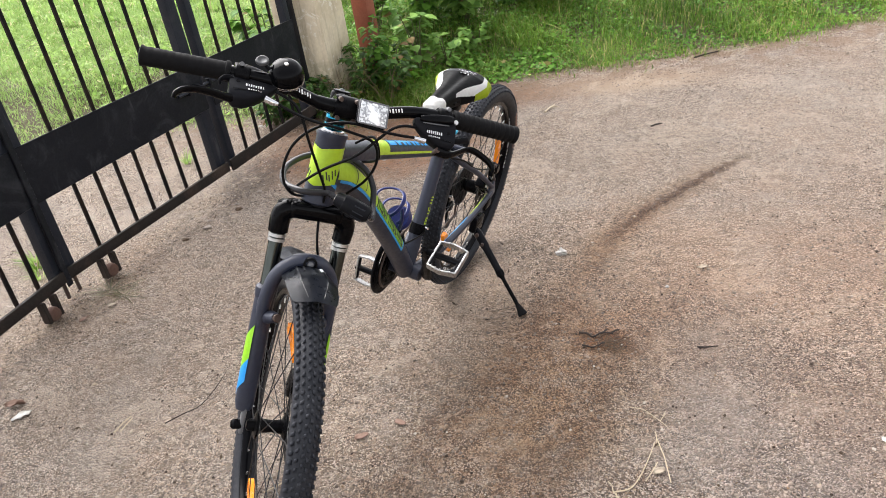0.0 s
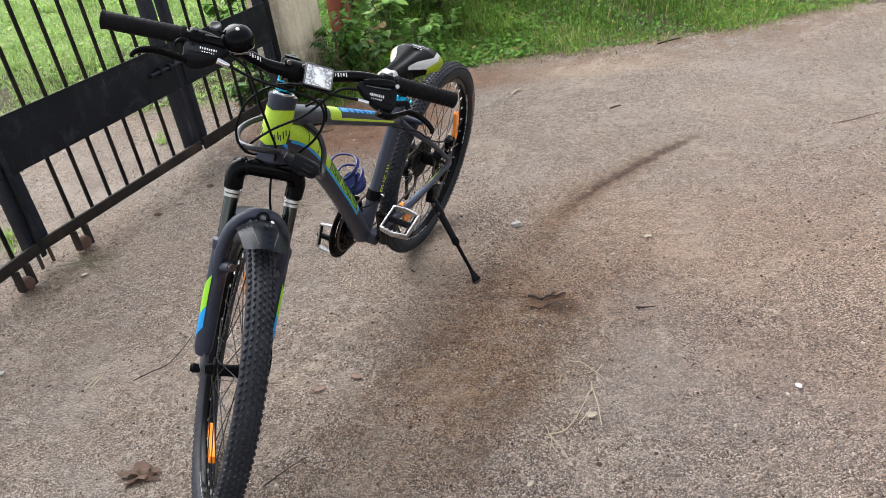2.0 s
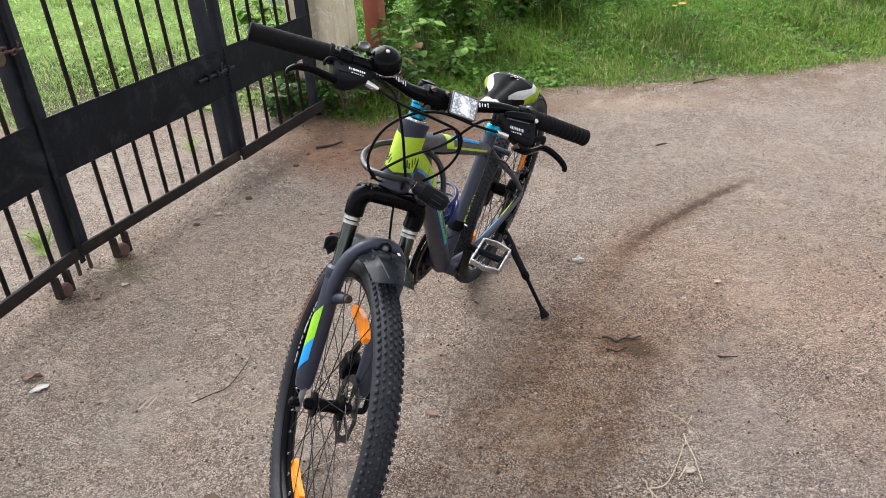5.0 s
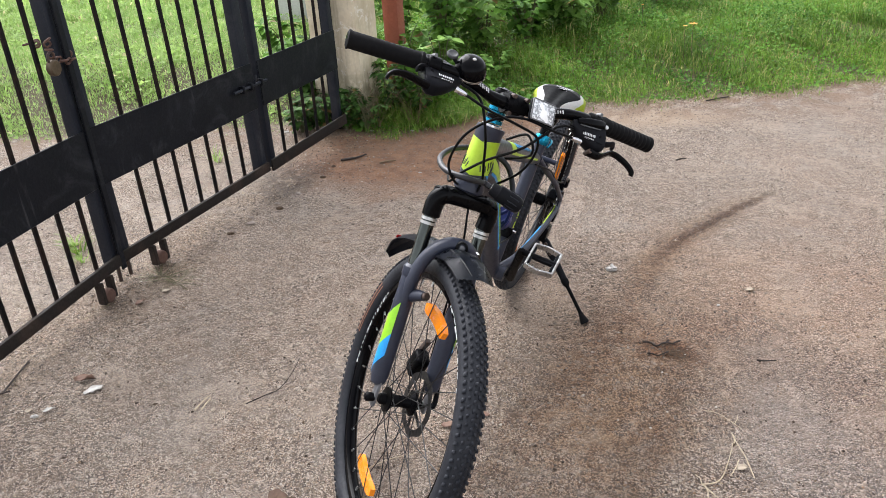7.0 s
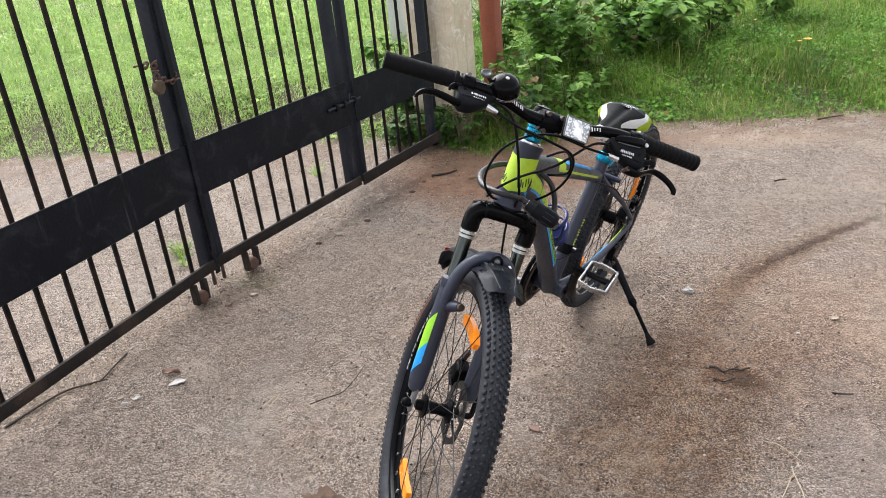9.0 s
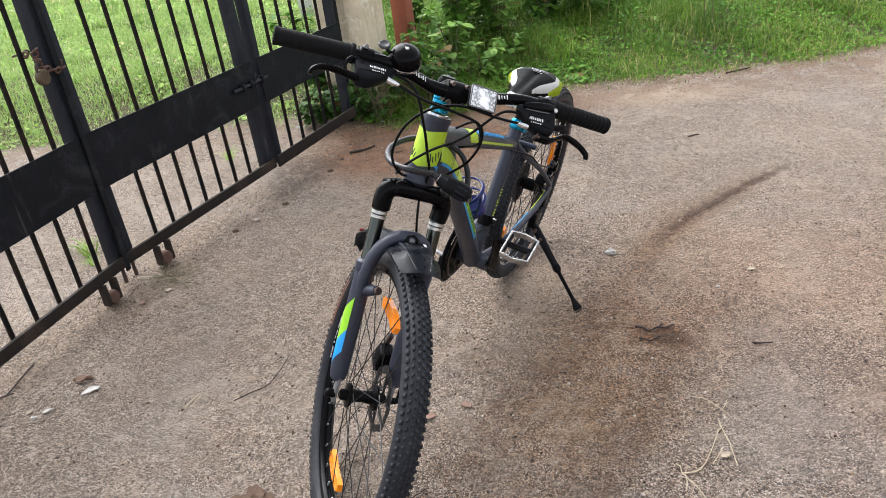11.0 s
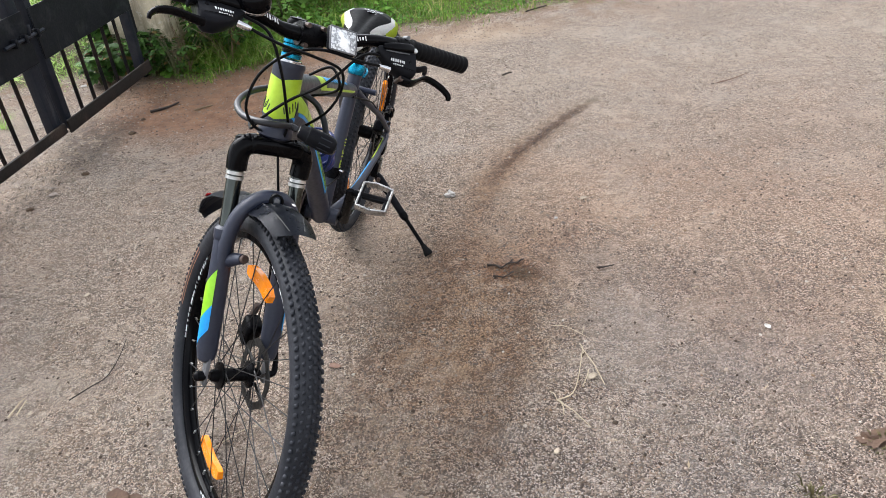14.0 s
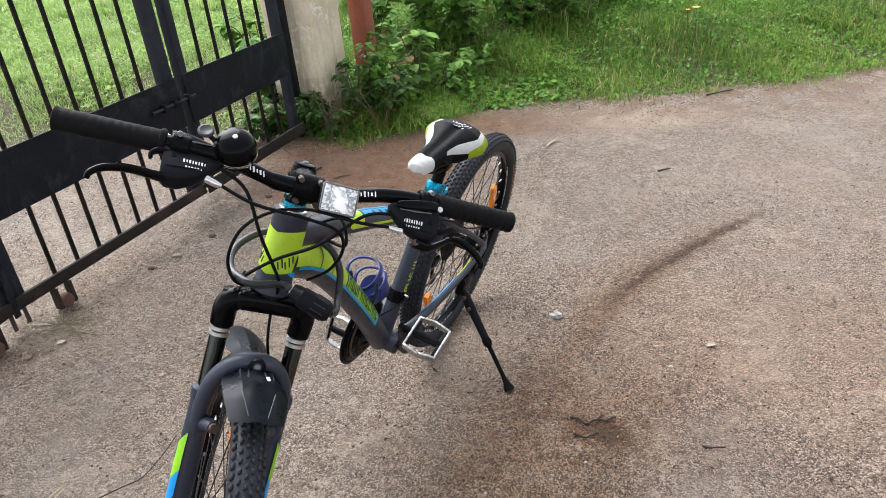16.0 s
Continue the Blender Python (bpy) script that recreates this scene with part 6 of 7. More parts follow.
arch_ob = sp("fork_arch", tube(B(), arch, [0.014, 0.0165, 0.016, 0.0155, 0.0165, 0.0155, 0.016, 0.0165, 0.014], 16, squash=0.85, up=(1, 0, 0)), M_FRAME, "charcoal fork arch")
bolt_m = Matrix.Translation((0.060, 0, 0.366)) @ pose(0, 0, 0, 0, 0, -90) @ pose(0, 0, 0, 12, 0, 0)
sp("bolt_boss", lathe(B(), [(0.005, -0.006), (0.0145, -0.006), (0.0155, 0.004), (0.0135, 0.012), (0.0095, 0.013), (0.009, 0.006), (0.003, 0.006)], 20, bolt_m), M_BLACK, "black bolt boss", arch_ob)
sp("mudguard_bolt", lathe(B(), [(0.001, 0.006), (0.0065, 0.0065), (0.006, 0.0115), (0.001, 0.013)], 12, bolt_m), M_STEELGREY, "grey bolt head", arch_ob)
crown = box(B(), (0.044, 0.110, 0.034), Matrix.Translation((0.010, 0, 0.458)), 0.013, 4)
for s in (-1, 1):
    tube(crown, smooth_path([(0.011, s * 0.036, 0.459), (0.010, s * 0.055, 0.453), (0.007, s * 0.0635, 0.436), (0.006, s * 0.063, 0.406)], 4), [0.018, 0.0192, 0.0190, 0.0182], 20, squash=1.05, up=(1, 0, 0))
crown_ob = sp("fork_crown", crown, M_GLOSS, "gloss black fork crown")
for s in (-1, 1):
    sp("crown_cap", tube(B(), [(0.006, s * 0.060, 0.452), (0.003, s * 0.060, 0.466), (0.003, s * 0.060, 0.469)], [0.016, 0.014, 0.009], 18), M_BLACK, "", crown_ob)
sp("steerer_base", tube(B(), [(0, 0, 0.462), (0, 0, 0.472), (0, 0, 0.478)], [0.026, 0.029, 0.028], 24), M_PLASTIC, "", crown_ob)
hose = smooth_path([(0.012, 0.008, 0.455), (0.022, 0.008, 0.43), (0.030, 0.012, 0.40), (0.02, 0.03, 0.33), (0.0, 0.05, 0.2), (0.0, 0.06, 0.09)], 6)
sp("brake_cable", tube(B(), hose, 0.0025, 8), M_CABLE, "black brake cable")
cal = sp("disc_caliper", box(B(), (0.042, 0.034, 0.06), Matrix.Translation((-0.026, 0.047, 0.062)) @ pose(0, 0, 0, 0, 25, 0), 0.008, 3), M_BLACK, "black disc brake caliper")
sp("caliper_arm", box(B(), (0.012, 0.012, 0.05), Matrix.Translation((-0.035, 0.050, 0.10)) @ pose(0, 0, 0, 0, 30, 0), 0.003), M_OLDSTEEL, "", cal)


def guard_at(t, x):
    """A place on the mudguard: t from its nose back, x across it."""
    a = radians(68 + 82 * t + 2.5 * max(0.0, abs(x) - 0.5) * max(0.0, 1 - t / 0.30))
    r0 = float(np.interp(t, [0, 0.12, 0.26, 0.42, 0.6, 1.0], [0.366, 0.368, 0.356, 0.349, 0.366, 0.428]))
    half = float(np.interp(t, [0, 0.10, 0.20, 0.28, 0.36, 0.46, 0.56, 0.8, 1.0], [0.041, 0.050, 0.051, 0.045, 0.035, 0.029, 0.040, 0.038, 0.008]))
    ridge = 0.012 * float(np.interp(t, [0, 0.12, 0.30, 0.5, 1], [0.35, 1, 0.4, 0.5, 0.6]))
    side = float(np.interp(t, [0, 0.10, 0.2, 0.3, 0.45], [0.30, 0.50, 0.66, 0.7, 0.4]))
    rr = r0 + 0.5 * ridge + 0.0045 * (1 - min(1, abs(x) / 0.5)) - 0.036 * max(0, abs(x) - 0.5) / 0.5 * side
    return Vector((OFFSET + rr * math.cos(a), x * half, rr * math.sin(a)))


def mudguard():
    """A thin moulded guard over the front tyre, ridged, with clipped front corners."""
    bm = B()
    rows = [[bm.verts.new(guard_at(i / 26, k / 4 - 1)) for k in range(9)] for i in range(27)]
    for p, q in zip(rows, rows[1:]):
        for k in range(8):
            bm.faces.new((p[k], q[k], q[k + 1], p[k + 1]))
    bmesh.ops.solidify(bm, geom=bm.faces[:], thickness=0.0025)
    bmesh.ops.recalc_face_normals(bm, faces=bm.faces)
    return bm


guard = sp("mudguard", mudguard(), M_GUARD, "dark grey moulded plastic front mudguard", smooth=24)
sp("guard_reflector", box(B(), (0.012, 0.010, 0.003), Matrix.Translation((OFFSET + 0.3895 * math.cos(radians(131)), -0.030, 0.3895 * math.sin(radians(131)))) @ pose(0, 0, 0, 0, -41, 0), 0.001), M_REDLENS, "red spot", guard)
# creases in paler grey, so their highlights are painted on
for side in (-1, 1):
    sp("crease_highlight", tube(B(), [guard_at(t, side * x) for t, x in ((0.30, 0.50), (0.20, 0.52), (0.10, 0.50), (0.02, 0.34))], [0.0008, 0.0013, 0.0013, 0.0009], 6), M_THUMB, "pale crease, edge highlight in its grey", guard)
    sp("crease_highlight", tube(B(), [guard_at(t, side * x) for t, x in ((0.26, 0.22), (0.17, 0.30))], [0.0010, 0.0020], 6), M_THUMB, "raised crease, highlight in its grey", guard)
sp("guard_print", box(B(), (0.008, 0.006, 0.0012), Matrix.Translation((0.118, 0.012, 0.378)) @ pose(0, 0, 0, 0, 18, 20), 0.0004, 1), M_PRINT, "", guard)

# ---- headset, stem, bar ----
for k, (w, r, mat) in enumerate([(0.617, 0.0225, M_CHROME), (0.628, 0.019, M_CYAN), (0.638, 0.0195, M_BLACK), (0.645, 0.019, M_CYAN), (0.654, 0.0195, M_CYAN)]):
    sp("headset_spacer", tube(B(), [(0, 0, w - 0.0045), (0, 0, w - 0.0035), (0, 0, w + 0.0035), (0, 0, w + 0.0045)], [r - 0.002, r, r, r - 0.002], 24), mat, "cyan anodised spacer" if mat is M_CYAN else "")
BAR_U, BAR_W = 0.060, 0.672
stem = sp("stem", tube(B(), [(0, 0, 0.655), (0, 0, 0.66), (0, 0, 0.688), (0, 0, 0.692)], [0.017, 0.0195, 0.0195, 0.0175], 20), M_BLACK, "black alloy stem")
sp("stem_arm", tube(B(), [(0.0, 0, 0.676), (0.03, 0, 0.675), (BAR_U - 0.01, 0, BAR_W)], [0.0185, 0.0165, 0.018], 16), M_BLACK, "", stem)
sp("face_plate", lathe(B(), [(0.0135, -0.022), (0.0215, -0.022), (0.0225, 0.0), (0.0215, 0.022), (0.0135, 0.022)], 22, Matrix.Translation((BAR_U, 0, BAR_W))), M_BLACK, "", stem)
for y in (-0.015, 0.015):
    for z in (-0.017, 0.017):
        sp("stem_bolt", tube(B(), [(BAR_U + 0.012, y, BAR_W + z), (BAR_U + 0.026, y, BAR_W + z)], 0.0042, 8), M_OLDSTEEL, "small dark bolt", stem)
for y in (-0.02, 0.02):
    sp("stem_bolt", tube(B(), [(-0.020, y * 0.7, 0.668), (-0.020, y, 0.668)], 0.005, 8), M_OLDSTEEL, "", stem)
sp("top_cap", tube(B(), [(0, 0, 0.691), (0, 0, 0.695), (0, 0, 0.6965)], [0.0165, 0.0165, 0.012], 20), M_GLOSS, "", stem)
sp("cap_bolt", tube(B(), [(0, 0, 0.696), (0, 0, 0.6985)], [0.0048, 0.0040], 10), M_STEELGREY, "small grey bolt", stem)
half_bar = [(BAR_U, 0, BAR_W), (BAR_U, 0.045, BAR_W), (BAR_U + 0.006, 0.085, BAR_W + 0.010), (BAR_U + 0.008, 0.125, BAR_W + 0.019), (BAR_U + 0.002, 0.18, BAR_W + 0.021), (BAR_U - 0.018, 0.35, BAR_W + 0.014)]
bar_path = smooth_path([(u, v, w + 0.016 * v) for u, v, w in [(u, -v, w) for u, v, w in half_bar[:0:-1]] + half_bar], 6)
bar = sp("handlebar", tube(B(), bar_path, [0.0112] * 15 + [0.013] * 3 + [0.0155] * 3 + [0.013] * 3 + [0.0112] * 15, 18), M_GLOSS, "gloss black riser handlebar")


def bar_at(v):
    """A place on the bar at v to the left."""
    pts = sorted(bar_path, key=lambda p: p.y)
    ys = [p.y for p in pts]
    return Vector([float(np.interp(v, ys, [p[i] for p in pts])) for i in range(3)])


for s in (-1, 1):
    g0, g1 = bar_at(s * 0.205), bar_at(s * 0.35)
    d = (g1 - g0)
    waves_t = np.linspace(0.07, 0.95, 93)
    prof_t = [0, 0.02, 0.05, 0.06, *waves_t, 0.97, 0.985, 1.0]
    prof_r = [0.0165, 0.0185, 0.0185, 0.0162, *[float(0.0160 + (0.0004 if s < 0 else 0.0013) * abs(math.sin(13 * math.pi * t))) for t in waves_t], 0.0176, 0.0176, 0.012]
    grip = sp("grip", tube(B(), [g0 + d * t for t in prof_t], prof_r, 24), M_GRIP, "ribbed black rubber grip")
    for k in range(7):
        q = bar_at(s * (0.068 + 0.0052 * k))
        sp("bar_print", box(B(), (0.0014, 0.0017 + 0.0012 * (k % 2), 0.0085 - 0.0015 * (k % 3)), Matrix.Translation(q + Vector((0.0113, 0, 0.0052))) @ pose(0, 0, 0, 14, -24, 0), 0.0004, 1), M_PRINT, "white print", bar)
    # shifter and brake lever in one wedge-shaped housing
    c = bar_at(s * 0.173)
    tip_a = radians(28 if s < 0 else 58)
    fwd, nrm = Vector((math.cos(tip_a), 0, -math.sin(tip_a))), Vector((math.sin(tip_a), 0, math.cos(tip_a)))
    reach = 0.92 if s < 0 else 0.68
    mid = Vector((0.0800, 0, 0.6830)) if s < 0 else Vector((0.0930, 0, 0.6760))

    def shell(v, off, a, b, sink=0.0):
        return (mid + Vector((0, s * v, 0)) + fwd * off * reach - nrm * (b + sink), fwd * a * reach, nrm * b)
    pod = sp("shifter", loft(B(), [shell(0.124, -0.010, 0.008, 0.006), shell(0.128, -0.010, 0.013, 0.0085), shell(0.142, -0.006, 0.025, 0.012), shell(0.160, -0.002, 0.038, 0.0155), shell(0.180, 0.0, 0.047, 0.018), shell(0.196, 0.0, 0.048, 0.018), shell(0.203, -0.001, 0.045, 0.0155), shell(0.206, -0.002, 0.038, 0.011)], 28, 3.6), M_PLASTIC, "black shifter and brake lever housing", smooth=50)
    sp("shifter_cover", loft(B(), [shell(0.134, -0.020, 0.006, 0.003, -0.004), shell(0.142, -0.021, 0.0095, 0.004, -0.007), shell(0.165, -0.026, 0.012, 0.005, -0.009), shell(0.188, -0.031, 0.0125, 0.005, -0.009), shell(0.200, -0.033, 0.010, 0.004, -0.006)], 18, 3.0), M_GLOSS, "gloss black cover", pod, 50)
    sp("accent", loft(B(), [shell(0.140, -0.0105, 0.0012, 0.0008, -0.0016), shell(0.165, -0.0125, 0.0022, 0.0010, -0.0020), shell(0.192, -0.0165, 0.0014, 0.0008, -0.0016)], 8, 2.5), M_STEELGREY, "silver accent", pod)
    sp("seam", loft(B(), [shell(0.150, 0.024, 0.0008, 0.0006, -0.0008), shell(0.200, 0.030, 0.0008, 0.0006, -0.0008)], 6, 2.0), M_BLACK, "", pod)
    for v, off, r in ((0.192, 0.006, 0.0034), (0.150, 0.008, 0.0026)):
        o, _, _ = shell(v, off, 0, 0)
        sp("pod_screw", tube(B(), [o - nrm * 0.003, o + nrm * 0.0006], r, 12), M_BLACK, "", pod)
    o, _, _ = shell(0.205, -0.030, 0, 0)
    sp("pod_screw", tube(B(), [o - nrm * 0.004, o + nrm * 0.003], 0.0045, 12), M_ALLOY, "small bright screw", pod)
    for row, (n, hh, off) in enumerate(((8, 0.0062, 0.012), (6, 0.0030, 0.024))):
        for k in range(n):
            o, _, _ = shell(0.150 + row * 0.004 + 0.0040 * k, off, 0, 0)
            mm = Matrix(((fwd.x, 0, nrm.x, o.x), (0, 1, 0, o.y), (fwd.z, 0, nrm.z, o.z), (0, 0, 0, 1)))
            sp("white_stroke", box(B(), (hh * (1.0 if k % 3 else 0.8), 0.0016 + 0.0008 * (k % 2), 0.0014), mm, 0.0003, 1), M_PRINT, "", pod)
    sp("bar_clamp", tube(B(), [bar_at(s * 0.172), bar_at(s * 0.174), bar_at(s * 0.196), bar_at(s * 0.198)], [0.0150, 0.0168, 0.0168, 0.0150], 20), M_BLACK, "", pod)
    o = bar_at(s * 0.186)
    sp("clamp_bolt", tube(B(), [o + Vector((-0.004, s * 0.004, 0.0160)), o + Vector((0.012, s * 0.004, 0.0185))], 0.0038, 10), M_STEELGREY, "grey clamp bolt", pod)
    if s < 0:
        blade = [(0.100, -0.176, 0.653), (0.106, -0.195, 0.652), (0.111, -0.215, 0.654), (0.118, -0.236, 0.657), (0.127, -0.256, 0.658), (0.137, -0.275, 0.655), (0.144, -0.286, 0.648), (0.146, -0.288, 0.640)]
        paddle = [(0.074, -0.196, 0.676), (0.077, -0.206, 0.680), (0.081, -0.215, 0.680), (0.085, -0.221, 0.675), (0.085, -0.220, 0.669)]
    else:
        blade = [(0.098, 0.176, 0.636), (0.100, 0.200, 0.634), (0.084, 0.224, 0.640), (0.072, 0.244, 0.647), (0.072, 0.262, 0.647), (0.084, 0.284, 0.638), (0.093, 0.297, 0.627), (0.094, 0.299, 0.618)]
        paddle = [(0.092, 0.198, 0.660), (0.094, 0.214, 0.662), (0.090, 0.228, 0.666), (0.084, 0.236, 0.662), (0.084, 0.235, 0.654)]
    lv = sp("brake_lever", tube(B(), smooth_path(blade, 5), [0.0100, 0.0090, 0.0078, 0.0074, 0.0074, 0.0070, 0.0064, 0.0050], 12, squash=0.6, up=(0.5, 0, 0.85)), M_GLOSS, "gloss black brake lever", pod)
    sp("lever_pin", tube(B(), [Vector(blade[0]) + nrm * 0.008, Vector(blade[0]) - nrm * 0.010], 0.0050, 12), M_OLDSTEEL, "dark steel pivot pin", pod)
    sp("thumb_lever", tube(B(), smooth_path(paddle, 4), [0.0070, 0.0072, 0.0072, 0.0062, 0.0048], 12, squash=0.5, up=(0.5, 0, 0.85)), M_PLASTIC, "black thumb lever", pod)
    if s < 0:
        ad = [(0.106, -0.146, 0.664), (0.110, -0.132, 0.661), (0.111, -0.124, 0.660)]
    else:
        ad = [(0.098, 0.150, 0.650), (0.098, 0.137, 0.651), (0.098, 0.128, 0.652)]
    sp("barrel_adjuster", tube(B(), ad, [0.0060, 0.0055, 0.0038], 12), M_CHROME, "bare metal cable adjuster", pod)

# bell, with its thumb piece
BELL_UP = Vector((0.60, -0.22, 0.77)).normalized()
side_of = BELL_UP.cross(Vector((0, 0, 1))).normalized()
low_of = side_of.cross(BELL_UP)
bell_at = Matrix(((side_of.x, BELL_UP.x, low_of.x, 0.064), (side_of.y, BELL_UP.y, low_of.y, -0.113), (side_of.z, BELL_UP.z, low_of.z, 0.703), (0, 0, 0, 1)))
bell = sp("bell", lathe(B(), [(0.0285, -0.004), (0.0308, 0.0), (0.0306, 0.006), (0.0288, 0.014), (0.0245, 0.0215), (0.0175, 0.0265), (0.008, 0.0290), (0.0005, 0.0294)], 36, bell_at), M_GLOSS, "small glossy black bell")
sp("bell_base", lathe(B(), [(0.010, -0.016), (0.022, -0.0145), (0.0265, -0.0095), (0.0272, -0.0050), (0.016, -0.0040)], 28, bell_at), M_PLASTIC, "dark bell base", bell)
sp("bell_lip", lathe(B(), [(0.0283, -0.0056), (0.0308, -0.0052), (0.0313, -0.0016), (0.0306, -0.0004)], 30, bell_at), M_CHROME, "bright lip of the bell", bell)
sp("bell_screw", lathe(B(), [(0.001, 0.0275), (0.0042, 0.0285), (0.0036, 0.0304), (0.0008, 0.0309)], 12, bell_at), M_ALLOY, "bright screw", bell)
thumb_m = Matrix(((side_of.x, BELL_UP.x, low_of.x, 0.066), (side_of.y, BELL_UP.y, low_of.y, -0.158), (side_of.z, BELL_UP.z, low_of.z, 0.720), (0, 0, 0, 1)))
sp("bell_thumb", lathe(B(), [(0.001, -0.003), (0.0095, -0.0028), (0.0115, -0.001), (0.0115, 0.0015), (0.0104, 0.0032), (0.0085, 0.0036), (0.0070, 0.0024), (0.001, 0.0020)], 24, thumb_m), M_THUMB, "grey thumb piece", bell)
sp("thumb_arm", tube(B(), [(0.062, -0.128, 0.700), (0.063, -0.145, 0.710), (0.064, -0.157, 0.718)], [0.0045, 0.0035, 0.0035], 8), M_PLASTIC, "", bell)
sp("bell_clamp", tube(B(), [bar_at(-0.121), bar_at(-0.106)], 0.0150, 18), M_BLACK, "", bell)

# white reflector left of the stem
refl_m = Matrix.Translation((0.104, 0.040, 0.677)) @ pose(0, 0, 0, 0, -22, 0) @ pose(0, 0, 0, 0, 0, 6)
refl = sp("front_reflector", box(B(), (0.012, 0.058, 0.045), refl_m, 0.006, 3), M_PLASTIC, "clear white front reflector on a black holder")
rim = B()
for dy, dz, ly, lz in ((0, 0.0203, 0.054, 0.0028), (0, -0.0203, 0.054, 0.0028), (0.0270, 0, 0.0028, 0.040), (-0.0270, 0, 0.0028, 0.040)):
    box(rim, (0.004, ly, lz), refl_m @ Matrix.Translation((0.0062, dy, dz)), 0.0012, 2)
sp("lens_rim", rim, M_STEELGREY, "grey rim of the lens", refl)
sp("reflector_lens", box(B(), (0.004, 0.0520, 0.0390), refl_m @ Matrix.Translation((0.0052, 0, 0)), 0.0010, 2), M_PRISM, "bright clear prismatic lens, sky reflection in its colour", refl)
sp("reflector_arm", tube(B(), [(BAR_U + 0.004, 0.040, BAR_W + 0.002), (0.098, 0.040, 0.680)], 0.008, 10), M_BLACK, "", refl)

# cables from the levers
INV = STEER.inverted()


def bike_to_steer(p):
    return INV @ Vector(p)


r_pod, l_pod = Vector((0.111, -0.124, 0.660)), Vector((0.098, 0.128, 0.652))
CABLES = [
    [r_pod, r_pod + Vector((0.012, 0.05, -0.012)), (0.108, 0.0, 0.640), (0.098, 0.055, 0.628), (0.070, 0.078, 0.59), (0.045, 0.072, 0.545), bike_to_steer(between(DT0, DT1, 0.10) + Vector((0.01, 0.034, 0.0)))],
    [(0.082, -0.128, 0.676), (0.104, -0.09, 0.660), (0.105, -0.055, 0.60), (0.068, -0.02, 0.545), (0.046, 0.0, 0.512), (0.030, 0.006, 0.484), (0.008, 0.008, 0.468)],
    [l_pod, l_pod + Vector((0.012, -0.05, 0.0)), (0.112, 0.0, 0.655), (0.095, -0.050, 0.632), (0.066, -0.080, 0.585), (0.045, -0.082, 0.525), (0.035, -0.05, 0.490), bike_to_steer(between(DT0, DT1, 0.16) + Vector((0.0, -0.034, -0.01)))],
    [(0.088, 0.130, 0.670), (0.104, 0.085, 0.662), (0.092, 0.035, 0.60), (0.066, -0.015, 0.555), (0.05, -0.05, 0.515), (0.02, -0.055, 0.487), (-0.02, -0.045, 0.49)],
    [bike_to_steer(on_axis(0.60, -0.05) + Vector((0, 0.028, 0))), (0.02, 0.075, 0.625), (0.04, 0.088, 0.59), bike_to_steer(between(TT0, TT1, 0.16) + Vector((0, 0.027, -0.012)))],
]
for path in CABLES:
    sp("cable", tube(B(), smooth_path(path, 7), 0.0027, 8), M_CABLE, "black cable housing")

# ---- cranks, pedals, chain ----
CRANK = Vector((0.092, 0, 0.150))
for s in (-1, 1):
    tip = BB + s * CRANK + Vector((0, 0.088 if s > 0 else -0.104, 0.0 if s > 0 else 0.010))
    root = BB + Vector((0, s * 0.062, 0))
    crank = bp("crank_arm", tube(B(), [root - CRANK * s * 0.08, root, between(root, tip, 0.5), tip, tip + CRANK * s * 0.06], [0.013, 0.0165, 0.012, 0.0125, 0.009], 14, squash=0.62, up=(0, 1, 0)), M_BLACK, "black crank arm")
    ped_m = Matrix.Translation(tip + Vector((0, s * 0.060, 0))) @ pose(0, 0, 0, 0, 18 if s > 0 else -102, 0)
    pedal = bp("pedal", tube(B(), [ped_m @ Vector((0, -s * 0.056, 0)), ped_m @ Vector((0, s * 0.042, 0))], [0.0095, 0.0075], 12), M_BLACK, "platform pedal with scuffed silver cage")
    cage = [(-0.040, -0.036), (-0.046, 0.0), (-0.038, 0.040), (0.038, 0.040), (0.046, 0.0), (0.040, -0.036)]
    for k in range(6):
        a, b = Vector((*cage[k], 0)), Vector((*cage[(k + 1) % 6], 0))
        mid, ln = (a + b) / 2, (b - a).length
        mm = ped_m @ Matrix.Translation(mid) @ Matrix.Rotation(math.atan2(b.y - a.y, b.x - a.x), 4, "Z")
        bp("cage_bar", box(B(), (ln + 0.003, 0.0055, 0.018), mm, 0.0016, 2), M_CAGEBAR, "scuffed silver cage", pedal)
    tooth = None
    for x in (-0.040, 0.040):
        for y in (-0.026, -0.013, 0.0, 0.013, 0.026):
            mm = ped_m @ Matrix.Translation((x * (1 + 0.06 * (1 - abs(y) / 0.036)), y, 0))
            if tooth is None:
                tooth = bp("cage_pin", tube(B(), [(0, 0, -0.0115), (0, 0, 0.0115)], 0.0017, 6), M_CAGEBAR, "", pedal, m=mm)
            else:
                again(tooth, mm)
    bp("pedal_body", box(B(), (0.017, 0.074, 0.013), ped_m, 0.004, 2), M_PLASTIC, "dark spindle housing", pedal)
    bp("pedal_web", box(B(), (0.070, 0.009, 0.011), ped_m @ Matrix.Translation((0, s * 0.0335, 0)), 0.003, 2), M_PLASTIC, "", pedal)
    bp("pedal_web", box(B(), (0.070, 0.008, 0.011), ped_m @ Matrix.Translation((0, -s * 0.0315, 0)), 0.003, 2), M_PLASTIC, "", pedal)
ring_m = Matrix.Translation(BB + Vector((0, -0.05, 0)))
rings = B()
